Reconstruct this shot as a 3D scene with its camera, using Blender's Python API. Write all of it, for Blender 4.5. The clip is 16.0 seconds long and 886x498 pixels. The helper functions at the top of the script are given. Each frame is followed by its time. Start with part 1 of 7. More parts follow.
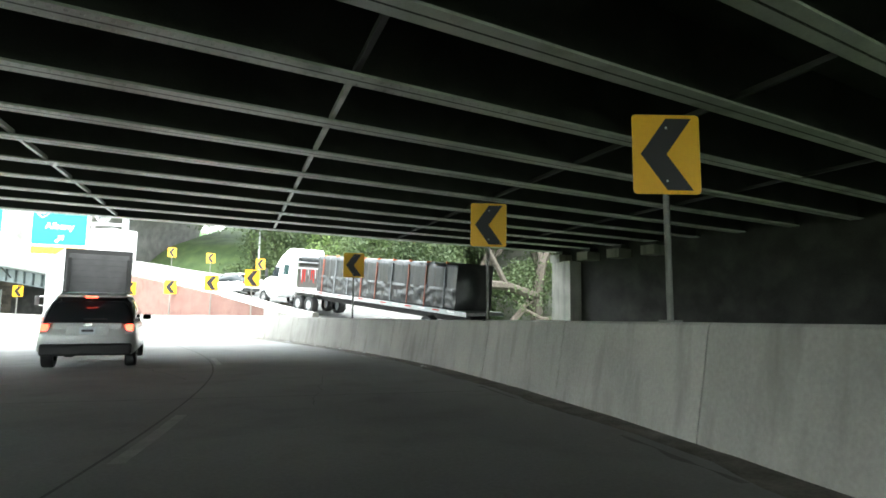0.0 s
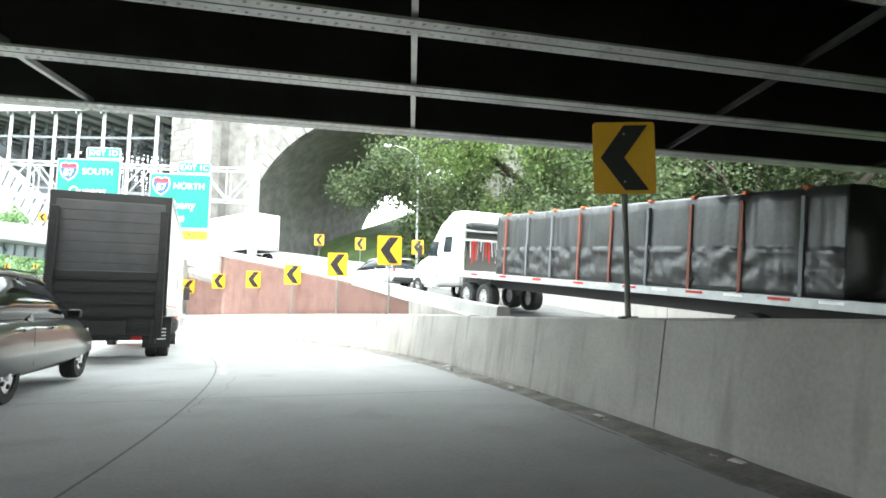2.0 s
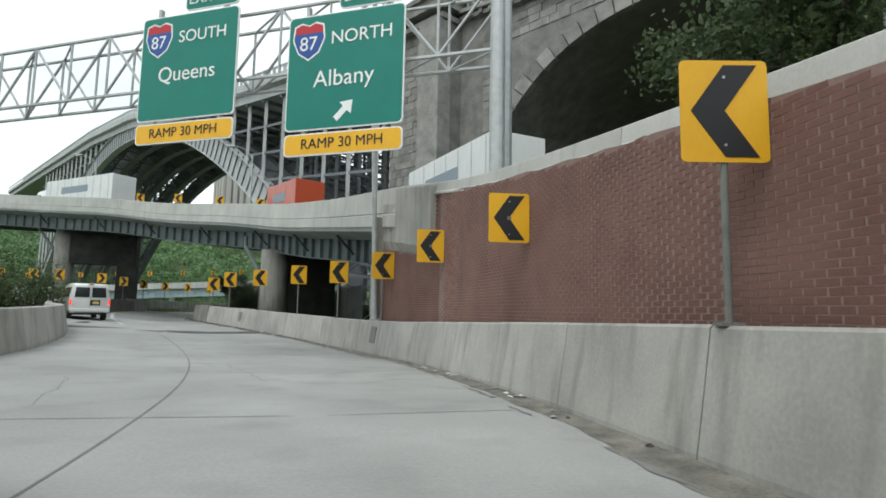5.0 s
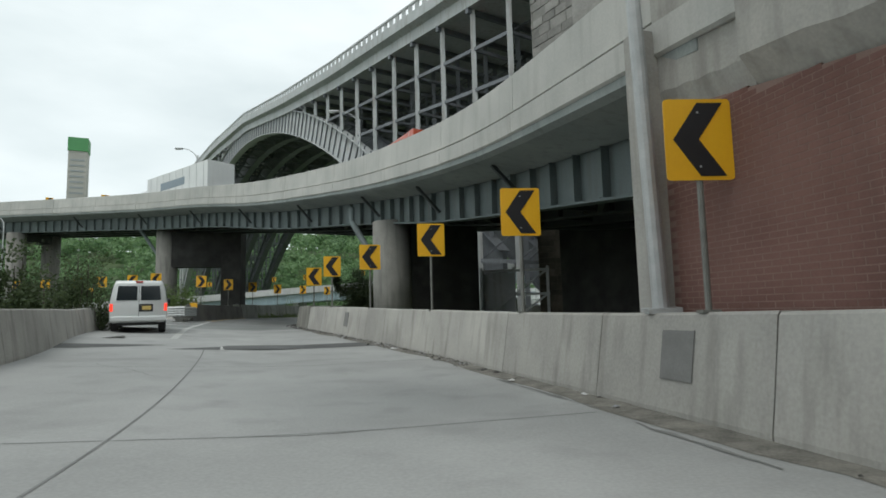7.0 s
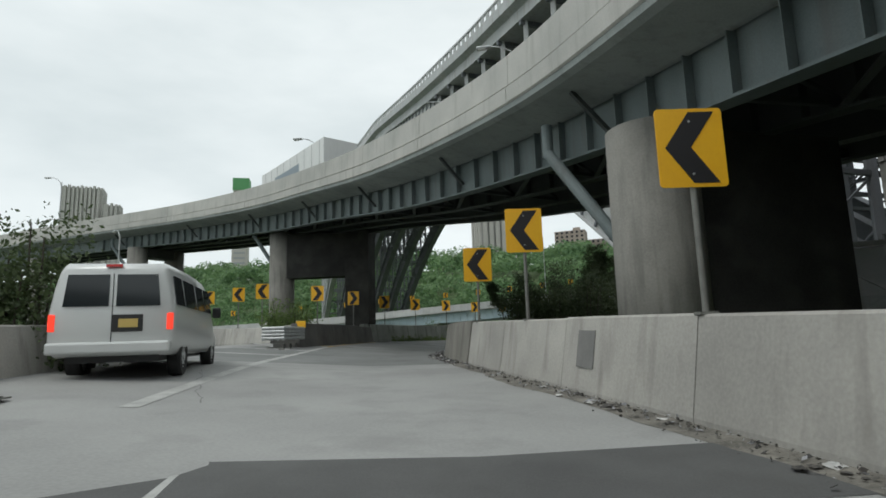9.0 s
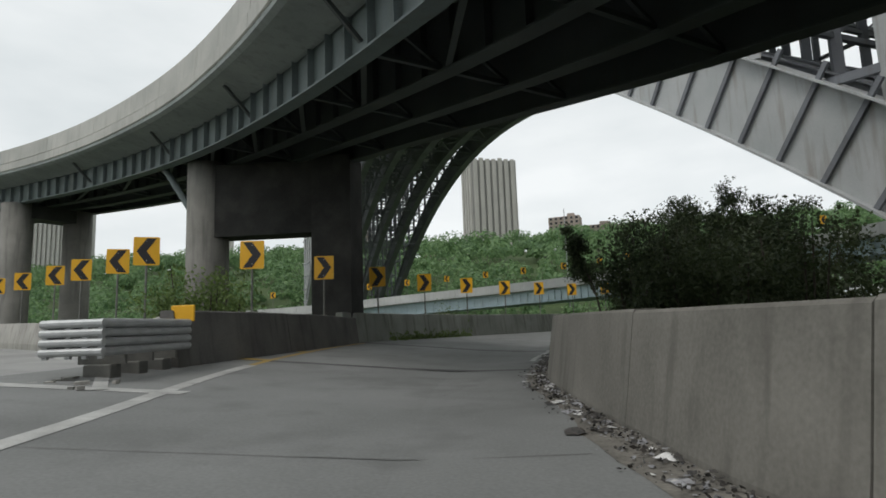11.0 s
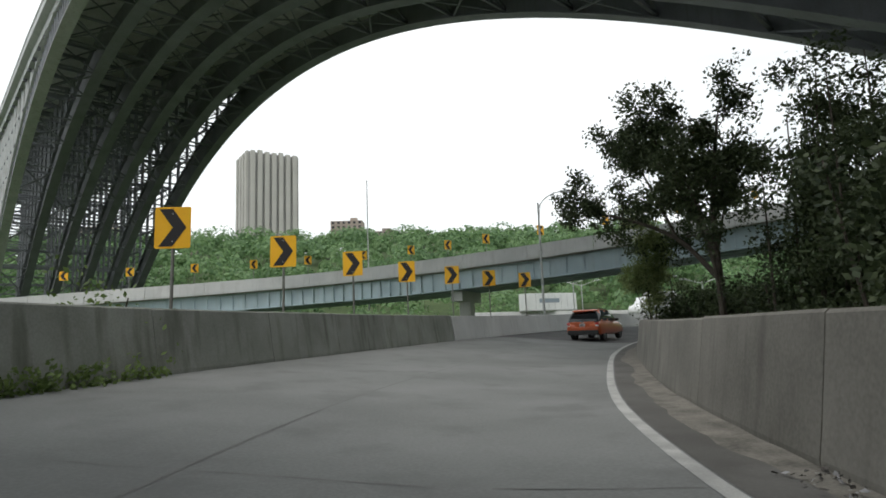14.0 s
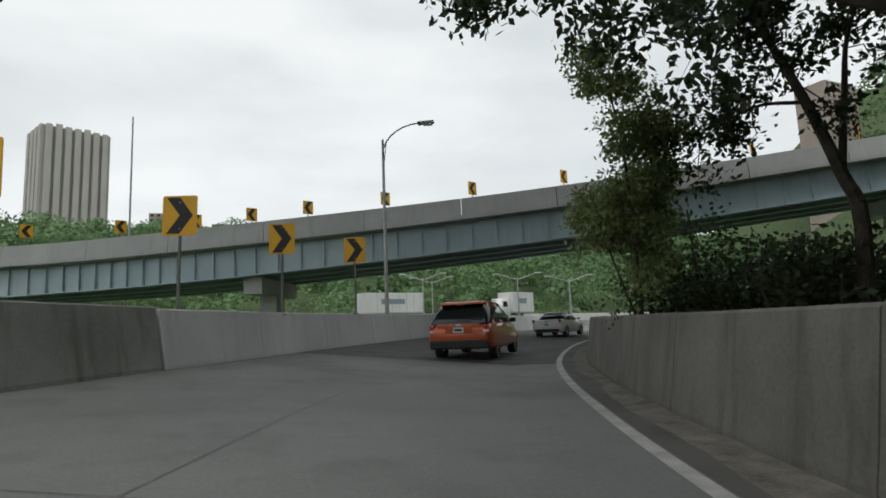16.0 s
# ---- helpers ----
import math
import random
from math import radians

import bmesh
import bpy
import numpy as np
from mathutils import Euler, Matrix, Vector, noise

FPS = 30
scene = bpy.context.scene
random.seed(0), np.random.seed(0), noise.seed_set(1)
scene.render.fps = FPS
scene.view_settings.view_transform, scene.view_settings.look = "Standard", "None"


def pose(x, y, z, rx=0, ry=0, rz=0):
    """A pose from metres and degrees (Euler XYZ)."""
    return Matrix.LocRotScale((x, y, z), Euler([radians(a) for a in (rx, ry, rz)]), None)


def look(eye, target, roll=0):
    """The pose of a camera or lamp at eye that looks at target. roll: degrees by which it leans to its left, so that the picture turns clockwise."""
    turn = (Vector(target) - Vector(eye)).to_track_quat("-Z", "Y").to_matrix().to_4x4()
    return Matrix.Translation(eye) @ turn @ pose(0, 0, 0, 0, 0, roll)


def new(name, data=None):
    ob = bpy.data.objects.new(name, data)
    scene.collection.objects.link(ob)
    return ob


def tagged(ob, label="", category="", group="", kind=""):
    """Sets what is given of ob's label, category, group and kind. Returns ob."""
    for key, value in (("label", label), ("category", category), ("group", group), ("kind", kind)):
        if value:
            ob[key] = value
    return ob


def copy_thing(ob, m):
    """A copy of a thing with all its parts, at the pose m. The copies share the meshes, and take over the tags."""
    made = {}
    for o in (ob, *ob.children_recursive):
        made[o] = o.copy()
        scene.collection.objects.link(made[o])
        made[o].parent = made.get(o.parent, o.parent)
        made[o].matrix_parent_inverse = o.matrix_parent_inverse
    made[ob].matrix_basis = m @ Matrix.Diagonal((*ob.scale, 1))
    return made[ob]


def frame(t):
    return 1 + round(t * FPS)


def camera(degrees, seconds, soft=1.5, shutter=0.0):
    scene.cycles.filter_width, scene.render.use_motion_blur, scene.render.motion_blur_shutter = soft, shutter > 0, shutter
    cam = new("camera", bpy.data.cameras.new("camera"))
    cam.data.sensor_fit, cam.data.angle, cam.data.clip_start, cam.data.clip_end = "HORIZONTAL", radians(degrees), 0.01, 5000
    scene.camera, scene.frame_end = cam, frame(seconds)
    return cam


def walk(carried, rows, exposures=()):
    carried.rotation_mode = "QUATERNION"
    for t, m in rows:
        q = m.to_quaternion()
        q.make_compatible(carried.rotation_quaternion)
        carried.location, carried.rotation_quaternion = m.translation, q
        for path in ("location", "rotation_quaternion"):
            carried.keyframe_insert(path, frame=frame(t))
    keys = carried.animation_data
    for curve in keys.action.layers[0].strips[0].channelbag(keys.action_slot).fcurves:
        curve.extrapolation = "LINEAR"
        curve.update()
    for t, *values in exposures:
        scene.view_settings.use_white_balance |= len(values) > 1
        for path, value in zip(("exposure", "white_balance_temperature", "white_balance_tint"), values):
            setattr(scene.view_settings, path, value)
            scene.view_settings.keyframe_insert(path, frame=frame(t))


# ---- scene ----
PATH = [
    (0.0, (-10.502, -47.173, 2.182), (-3.164, -40.457, 3.209), 0.78),
    (0.5, (-8.277, -44.302, 2.105), (-1.339, -37.175, 3.141), -0.12),
    (1.0, (-6.180, -41.431, 2.021), (0.221, -33.815, 3.037), -0.36),
    (1.5, (-4.255, -38.396, 1.932), (1.528, -30.297, 2.910), -0.04),
    (2.0, (-2.553, -35.166, 1.858), (2.535, -26.616, 2.867), 0.51),
    (2.5, (-1.082, -31.748, 1.789), (3.399, -22.870, 2.840), 0.91),
    (3.0, (0.116, -28.154, 1.722), (4.013, -19.007, 2.797), 0.78),
    (3.5, (1.025, -24.489, 1.680), (4.341, -15.120, 2.783), 0.73),
    (4.0, (1.708, -20.827, 1.626), (4.436, -11.271, 2.740), 0.78),
    (4.5, (2.017, -17.064, 1.567), (4.022, -7.331, 2.678), 0.96),
    (5.0, (1.989, -13.241, 1.506), (3.185, -3.374, 2.605), 1.05),
    (5.5, (1.715, -9.532, 1.444), (2.243, 0.394, 2.535), 0.92),
    (6.0, (1.307, -6.118, 1.382), (1.347, 3.824, 2.461), 0.47),
    (6.5, (0.824, -3.057, 1.312), (0.402, 6.879, 2.360), -0.36),
    (7.0, (0.000, -0.000, 1.250), (-0.870, 9.904, 2.324), -1.48),
    (7.5, (-1.013, 3.206, 1.190), (-2.474, 13.034, 2.313), -2.26),
    (8.0, (-2.174, 6.545, 1.148), (-4.268, 16.249, 2.350), -2.44),
    (8.5, (-3.493, 9.980, 1.161), (-6.136, 19.529, 2.515), -2.17),
    (9.0, (-5.178, 13.587, 1.247), (-8.323, 22.957, 2.766), -1.80),
    (9.5, (-7.019, 17.380, 1.360), (-10.378, 26.668, 2.923), -1.68),
    (10.0, (-8.893, 21.226, 1.473), (-12.213, 30.536, 2.991), -1.80),
    (10.5, (-10.671, 24.966, 1.561), (-13.822, 34.349, 2.987), -2.00),
    (11.0, (-12.243, 28.483, 1.610), (-15.207, 37.942, 2.932), -2.09),
    (11.5, (-13.527, 31.802, 1.633), (-16.103, 41.381, 2.901), -1.98),
    (12.0, (-14.614, 35.046, 1.648), (-16.724, 44.734, 2.949), -1.63),
    (12.5, (-15.530, 38.456, 1.659), (-17.079, 48.244, 3.000), -1.29),
    (13.0, (-16.230, 42.057, 1.669), (-17.105, 51.925, 3.031), -1.35),
    (13.5, (-16.604, 45.818, 1.667), (-16.657, 55.730, 2.995), -1.86),
    (14.0, (-16.610, 49.666, 1.645), (-15.763, 59.542, 2.966), -2.17),
    (14.5, (-16.198, 53.528, 1.609), (-14.503, 63.293, 2.936), -2.18),
    (15.0, (-15.360, 57.350, 1.567), (-12.930, 66.958, 2.904), -2.20),
    (15.5, (-14.127, 61.170, 1.541), (-11.120, 70.612, 2.887), -2.33),
    (16.0, (-12.610, 65.008, 1.520), (-9.116, 74.285, 2.835), -2.29),
]
cam = camera(76.0, 16.0, soft=1.7)
walk(cam, [(t, look(eye, to, roll)) for t, eye, to, roll in PATH],
     exposures=[(t, e, 6300 if t < 9 else 6500, 5 if t < 9 else 10) for t, e in ((0.0, 3.45), (0.6, 3.15), (1.2, 3.0), (2.0, 2.95), (2.5, 2.4), (3.0, 1.5), (3.5, 1.0), (4.2, 0.65), (6.5, 0.25), (8.0, 0.0), (11.0, 0.0),
                                                                               (12.0, 0.15), (12.5, 0.5), (13.0, 0.85), (13.5, 0.75), (14.0, 0.45), (15.0, -0.15), (15.5, -0.15), (16.0, 0.0))])

# ---------------------------------------------------------------- light
world = bpy.data.worlds.new("overcast_sky")
scene.world = world
world.use_nodes = True
wn, wl = world.node_tree.nodes, world.node_tree.links
wn.clear()
w_out = wn.new("ShaderNodeOutputWorld")
w_bg = wn.new("ShaderNodeBackground")
w_sky = wn.new("ShaderNodeTexSky")
w_sky.sky_type, w_sky.sun_disc = "NISHITA", False
w_sky.sun_elevation, w_sky.sun_rotation = radians(55), radians(200)
w_co = wn.new("ShaderNodeTexCoord")
w_map = wn.new("ShaderNodeMapping")
w_map.inputs["Scale"].default_value = (1.6, 1.6, 4.5)
w_noise = wn.new("ShaderNodeTexNoise")
w_noise.inputs["Scale"].default_value, w_noise.inputs["Detail"].default_value = 1.3, 6.0
w_ramp = wn.new("ShaderNodeValToRGB")
w_ramp.color_ramp.elements[0].position, w_ramp.color_ramp.elements[0].color = 0.3, (7.2, 7.7, 7.8, 1)
w_ramp.color_ramp.elements[1].position, w_ramp.color_ramp.elements[1].color = 0.62, (9.6, 9.9, 9.9, 1)
w_mix = wn.new("ShaderNodeMixRGB")
w_mix.inputs["Fac"].default_value = 0.93
wl.new(w_co.outputs["Generated"], w_map.inputs["Vector"])
wl.new(w_map.outputs["Vector"], w_noise.inputs["Vector"])
wl.new(w_noise.outputs["Fac"], w_ramp.inputs["Fac"])
wl.new(w_sky.outputs["Color"], w_mix.inputs["Color1"])
wl.new(w_ramp.outputs["Color"], w_mix.inputs["Color2"])
wl.new(w_mix.outputs["Color"], w_bg.inputs["Color"])
w_bg.inputs["Strength"].default_value = 0.1
wl.new(w_bg.outputs["Background"], w_out.inputs["Surface"])

sun = new("sun", bpy.data.lights.new("sun", "SUN"))
sun.data.energy, sun.data.angle, sun.data.color = 1.0, radians(25), (1.0, 0.97, 0.93)
sun.matrix_world = look((0, 0, 60), (18, 30, 0))

# ---------------------------------------------------------------- materials
def surface(name, dark, light, scale=3.0, rough=0.85, metal=0.0, bump=0.15, fine=40.0, stain=0.0, stain_col=(0.05, 0.05, 0.045), streak=False, per_object=0.0):
    """A weathered surface: two colours mixed by noise at two scales, fine relief, and stains of their own shape."""
    m = bpy.data.materials.new(name)
    m.use_nodes = True
    nt = m.node_tree
    n, l = nt.nodes, nt.links
    b = n["Principled BSDF"]
    b.inputs["Roughness"].default_value, b.inputs["Metallic"].default_value = rough, metal
    co = n.new("ShaderNodeTexCoord")
    big = n.new("ShaderNodeTexNoise")
    big.inputs["Scale"].default_value, big.inputs["Detail"].default_value = scale, 6.0
    small = n.new("ShaderNodeTexNoise")
    small.inputs["Scale"].default_value, small.inputs["Detail"].default_value = fine, 4.0
    l.new(co.outputs["Object"], big.inputs["Vector"])
    l.new(co.outputs["Object"], small.inputs["Vector"])
    add = n.new("ShaderNodeMath")
    add.operation = "MULTIPLY_ADD"
    add.inputs[1].default_value, add.inputs[2].default_value = 0.45, 0.0
    l.new(small.outputs["Fac"], add.inputs[0])
    add2 = n.new("ShaderNodeMath")
    add2.operation = "MULTIPLY_ADD"
    add2.inputs[1].default_value = 0.9
    l.new(big.outputs["Fac"], add2.inputs[0])
    l.new(add.outputs["Value"], add2.inputs[2])
    ramp = n.new("ShaderNodeValToRGB")
    ramp.color_ramp.elements[0].position, ramp.color_ramp.elements[0].color = 0.45, (*dark, 1)
    ramp.color_ramp.elements[1].position, ramp.color_ramp.elements[1].color = 0.9, (*light, 1)
    l.new(add2.outputs["Value"], ramp.inputs["Fac"])
    last = ramp.outputs["Color"]
    if stain > 0:
        mp = n.new("ShaderNodeMapping")
        mp.inputs["Scale"].default_value = (2.2, 2.2, 0.25) if streak else (0.7, 0.7, 0.7)
        st = n.new("ShaderNodeTexNoise")
        st.inputs["Scale"].default_value, st.inputs["Detail"].default_value = 1.6, 8.0
        l.new(co.outputs["Object"], mp.inputs["Vector"])
        l.new(mp.outputs["Vector"], st.inputs["Vector"])
        sr = n.new("ShaderNodeValToRGB")
        sr.color_ramp.elements[0].position, sr.color_ramp.elements[1].position = 0.52, 0.72
        sr.color_ramp.elements[1].color = (stain, stain, stain, 1)
        sr.color_ramp.elements[0].color = (0, 0, 0, 1)
        l.new(st.outputs["Fac"], sr.inputs["Fac"])
        mx = n.new("ShaderNodeMixRGB")
        mx.inputs["Color2"].default_value = (*stain_col, 1)
        l.new(sr.outputs["Color"], mx.inputs["Fac"])
        l.new(last, mx.inputs["Color1"])
        last = mx.outputs["Color"]
    if per_object > 0:
        info = n.new("ShaderNodeObjectInfo")
        hsv = n.new("ShaderNodeHueSaturation")
        mr = n.new("ShaderNodeMapRange")
        mr.inputs["To Min"].default_value, mr.inputs["To Max"].default_value = 1 - per_object, 1 + per_object
        l.new(info.outputs["Random"], mr.inputs["Value"])
        l.new(mr.outputs["Result"], hsv.inputs["Value"])
        l.new(last, hsv.inputs["Color"])
        last = hsv.outputs["Color"]
    l.new(last, b.inputs["Base Color"])
    if bump > 0:
        bp = n.new("ShaderNodeBump")
        bp.inputs["Strength"].default_value, bp.inputs["Distance"].default_value = bump, 0.02
        l.new(add2.outputs["Value"], bp.inputs["Height"])
        l.new(bp.outputs["Normal"], b.inputs["Normal"])
    return m


def plain(name, col, rough=0.5, metal=0.0, coat=0.0, emit=None, strength=0.0):
    m = bpy.data.materials.new(name)
    m.use_nodes = True
    b = m.node_tree.nodes["Principled BSDF"]
    b.inputs["Base Color"].default_value = (*col, 1)
    b.inputs["Roughness"].default_value, b.inputs["Metallic"].default_value = rough, metal
    b.inputs["Coat Weight"].default_value = coat
    b.inputs["Coat Roughness"].default_value = 0.08
    if emit:
        b.inputs["Emission Color"].default_value = (*emit, 1)
        b.inputs["Emission Strength"].default_value = strength
    return m


def leaf_material(name, dark, light, scale=0.35):
    m = bpy.data.materials.new(name)
    m.use_nodes = True
    n, l = m.node_tree.nodes, m.node_tree.links
    b = n["Principled BSDF"]
    b.inputs["Roughness"].default_value = 0.6
    geo = n.new("ShaderNodeNewGeometry")
    co = n.new("ShaderNodeTexCoord")
    nz = n.new("ShaderNodeTexNoise")
    nz.inputs["Scale"].default_value = scale
    l.new(co.outputs["Object"], nz.inputs["Vector"])
    mx = n.new("ShaderNodeMath")
    mx.operation = "MULTIPLY_ADD"
    mx.inputs[1].default_value = 0.5
    l.new(geo.outputs["Random Per Island"], mx.inputs[0])
    l.new(nz.outputs["Fac"], mx.inputs[2])
    rp = n.new("ShaderNodeValToRGB")
    rp.color_ramp.elements[0].position, rp.color_ramp.elements[0].color = 0.35, (*dark, 1)
    rp.color_ramp.elements[1].position, rp.color_ramp.elements[1].color = 1.0, (*light, 1)
    l.new(mx.outputs["Value"], rp.inputs["Fac"])
    l.new(rp.outputs["Color"], b.inputs["Base Color"])
    tr = n.new("ShaderNodeBsdfTranslucent")
    l.new(rp.outputs["Color"], tr.inputs["Color"])
    ms = n.new("ShaderNodeMixShader")
    ms.inputs["Fac"].default_value = 0.38
    l.new(b.outputs["BSDF"], ms.inputs[1])
    l.new(tr.outputs["BSDF"], ms.inputs[2])
    l.new(ms.outputs["Shader"], n["Material Output"].inputs["Surface"])
    return m


ROAD = surface("road_concrete", (0.25, 0.25, 0.243), (0.36, 0.36, 0.35), 0.35, 0.9, 0, 0.12, 30, 0.35, (0.17, 0.17, 0.165))
ROAD_DARK = surface("road_asphalt_patch", (0.07, 0.07, 0.07), (0.12, 0.12, 0.118), 0.8, 0.92, 0, 0.2, 60, 0.3)
CONCRETE = surface("barrier_concrete", (0.29, 0.28, 0.26), (0.44, 0.425, 0.39), 0.8, 0.9, 0, 0.15, 25, 0.65, (0.2, 0.19, 0.17), True, 0.08)
CONCRETE_PALE = surface("parapet_concrete", (0.38, 0.38, 0.36), (0.52, 0.51, 0.48), 0.6, 0.88, 0, 0.12, 25, 0.5, (0.3, 0.29, 0.27), True, 0.05)
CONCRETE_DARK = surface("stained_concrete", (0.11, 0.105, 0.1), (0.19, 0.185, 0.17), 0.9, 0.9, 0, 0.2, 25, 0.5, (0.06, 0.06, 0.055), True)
# Concrete blackened by shade put into its colour; the paler patches are its own.
CONCRETE_BLACK = surface("shade_black_concrete", (0.016, 0.016, 0.015), (0.05, 0.049, 0.046), 0.9, 0.9, 0, 0.2, 25, 0.5, (0.075, 0.072, 0.066))
PATCH = surface("repair_mortar", (0.15, 0.148, 0.142), (0.21, 0.208, 0.2), 3, 0.9)
CONCRETE_WHITE = surface("near_white_concrete", (0.5, 0.505, 0.5), (0.62, 0.62, 0.61), 0.6, 0.88, 0, 0.12, 25, 0.4, (0.4, 0.4, 0.38), True, 0.04)
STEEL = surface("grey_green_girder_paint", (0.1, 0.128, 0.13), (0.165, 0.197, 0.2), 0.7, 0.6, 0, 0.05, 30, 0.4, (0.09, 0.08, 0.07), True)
# Near black because the gloom under the bridges is put into the paint.
STEEL_BLACK = surface("near_black_girder_paint", (0.02, 0.02, 0.02), (0.05, 0.05, 0.05), 0.9, 0.6, 0, 0.1, 30, 0.4, (0.08, 0.075, 0.07))
# Shaded copy of the girder paint: the dark under the deck is in the colour.
STEEL_SHADE = surface("shaded_green_girder_paint", (0.035, 0.042, 0.042), (0.065, 0.075, 0.075), 0.7, 0.6, 0, 0.05, 30, 0.4, (0.05, 0.045, 0.04), True)
# Pale tone stands for daylight caught by the flange undersides.
STEEL_LIT = surface("lit_flange_paint", (0.5, 0.5, 0.49), (0.7, 0.7, 0.68), 1.5, 0.4, 0, 0.1, 30, 0.5, (0.1, 0.1, 0.09))
CONCRETE_GRIMY = surface("grimy_concrete", (0.17, 0.165, 0.15), (0.28, 0.27, 0.245), 0.8, 0.9, 0, 0.15, 25, 0.7, (0.1, 0.1, 0.09), True, 0.1)
# Barrier concrete with the bridges' shade put into its colour; the streaks are stains.
CONCRETE_SHADED = surface("shaded_barrier_concrete", (0.12, 0.115, 0.1), (0.22, 0.21, 0.185), 0.8, 0.9, 0, 0.15, 25, 0.7, (0.08, 0.075, 0.065), True, 0.1)
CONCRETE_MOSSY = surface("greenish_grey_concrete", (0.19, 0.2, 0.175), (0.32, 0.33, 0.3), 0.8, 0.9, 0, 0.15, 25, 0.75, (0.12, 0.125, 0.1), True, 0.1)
# Road concrete again, darkened by bridge and tree shade put into its colour.
ROAD_SHADED = surface("shaded_road_concrete", (0.15, 0.155, 0.15), (0.235, 0.24, 0.235), 0.35, 0.9, 0, 0.12, 30, 0.4, (0.1, 0.1, 0.098))
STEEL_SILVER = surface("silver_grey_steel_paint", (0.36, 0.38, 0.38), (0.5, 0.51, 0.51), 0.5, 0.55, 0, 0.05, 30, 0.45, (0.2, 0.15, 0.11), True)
# Part of this darkness is shade from the deck overhead, put into the paint.
STEEL_ARCH = surface("dark_arch_rib_paint", (0.13, 0.138, 0.152), (0.2, 0.212, 0.23), 0.4, 0.65, 0, 0.05, 20, 0.35, (0.1, 0.09, 0.08), True)
STEEL_BLUE = surface("pale_blue_girder_paint", (0.42, 0.53, 0.58), (0.52, 0.62, 0.66), 0.5, 0.5, 0, 0.04, 30, 0.3, (0.34, 0.38, 0.38), True)
GALV = surface("galvanised_steel", (0.38, 0.39, 0.39), (0.52, 0.53, 0.53), 4, 0.5, 0.5, 0.03, 60)
POST = surface("weathered_sign_post", (0.14, 0.14, 0.13), (0.22, 0.22, 0.2), 4, 0.7, 0.3, 0.05, 60)
STONE = surface("granite_block", (0.17, 0.165, 0.155), (0.31, 0.3, 0.28), 0.9, 0.9, 0, 0.5, 9, 0.4, (0.1, 0.1, 0.09), False, 0.22)
BRICK = surface("red_brick", (0.15, 0.07, 0.056), (0.25, 0.132, 0.108), 1.1, 0.9, 0, 0.2, 40, 0.3, (0.12, 0.07, 0.06), True, 0.2)
MORTAR = surface("brick_mortar", (0.2, 0.13, 0.11), (0.29, 0.2, 0.175), 3, 0.95)
YELLOW = surface("sign_yellow_sheeting", (0.78, 0.4, 0.01), (0.86, 0.47, 0.012), 2, 0.45, 0, 0.0, 20)
BLACK = plain("sign_black_ink", (0.012, 0.011, 0.013), 0.5)
GREEN = surface("highway_sign_green", (0.0, 0.17, 0.13), (0.0, 0.2, 0.155), 1.2, 0.5, 0, 0.0, 20)
WHITE = plain("sign_white", (0.85, 0.86, 0.84), 0.5)
SHIELD_BLUE = plain("shield_blue", (0.02, 0.08, 0.32), 0.5)
SHIELD_RED = plain("shield_red", (0.5, 0.02, 0.03), 0.5)
LINE_WHITE = surface("worn_white_line", (0.3, 0.3, 0.29), (0.52, 0.52, 0.5), 3, 0.8, 0, 0.05, 50, 0.6, (0.25, 0.25, 0.24))
LINE_YELLOW = surface("worn_yellow_line", (0.3, 0.22, 0.08), (0.45, 0.3, 0.06), 3, 0.8, 0, 0.05, 50, 0.7, (0.22, 0.2, 0.15))
SOIL = surface("gutter_dirt", (0.08, 0.075, 0.065), (0.24, 0.225, 0.195), 3, 0.95, 0, 0.6, 30)
GRASS = surface("grassy_ground", (0.03, 0.055, 0.018), (0.075, 0.11, 0.035), 0.6, 0.95, 0, 0.6, 12)
BARK = surface("bark", (0.035, 0.028, 0.022), (0.085, 0.07, 0.055), 5, 0.9, 0, 0.5, 40)
LEAF = leaf_material("leaf_green", (0.035, 0.058, 0.024), (0.1, 0.135, 0.055))
LEAF_DARK = leaf_material("leaf_dark_green", (0.024, 0.04, 0.018), (0.075, 0.1, 0.042))
LEAF_BRIGHT = leaf_material("leaf_bright_green", (0.065, 0.11, 0.032), (0.19, 0.27, 0.08))
# Light green raised further to stand for light shining through the leaves.
LEAF_SAPLING = leaf_material("leaf_sapling_green", (0.12, 0.165, 0.055), (0.3, 0.36, 0.14))
# Lightened green: the haze over the far hillside is put into it.
LEAF_FAR = leaf_material("far_wood_green", (0.07, 0.145, 0.062), (0.185, 0.3, 0.125), 0.06)
# Both tower greys are paled by distance haze.
TOWER = surface("tower_concrete", (0.4, 0.385, 0.36), (0.48, 0.465, 0.435), 0.05, 0.9, 0, 0.0, 1)
TOWER_DARK = surface("tower_recess", (0.25, 0.245, 0.235), (0.3, 0.295, 0.285), 0.05, 0.8, 0, 0.0, 1)
BUILDING = surface("apartment_brick", (0.26, 0.21, 0.18), (0.36, 0.31, 0.27), 0.05, 0.9, 0, 0.0, 1, per_object=0.25)
GLASS_DARK = plain("dark_glass", (0.02, 0.025, 0.028), 0.08)
RUBBER = surface("tyre_rubber", (0.015, 0.015, 0.015), (0.03, 0.03, 0.03), 6, 0.85)
CHROME = plain("chrome", (0.7, 0.7, 0.7), 0.18, 1.0)
PAINT_ORANGE = plain("copper_orange_paint", (0.5, 0.1, 0.03), 0.32, 0.35, 0.8)
PAINT_WHITE = plain("white_paint", (0.75, 0.76, 0.76), 0.4, 0.0, 0.5)
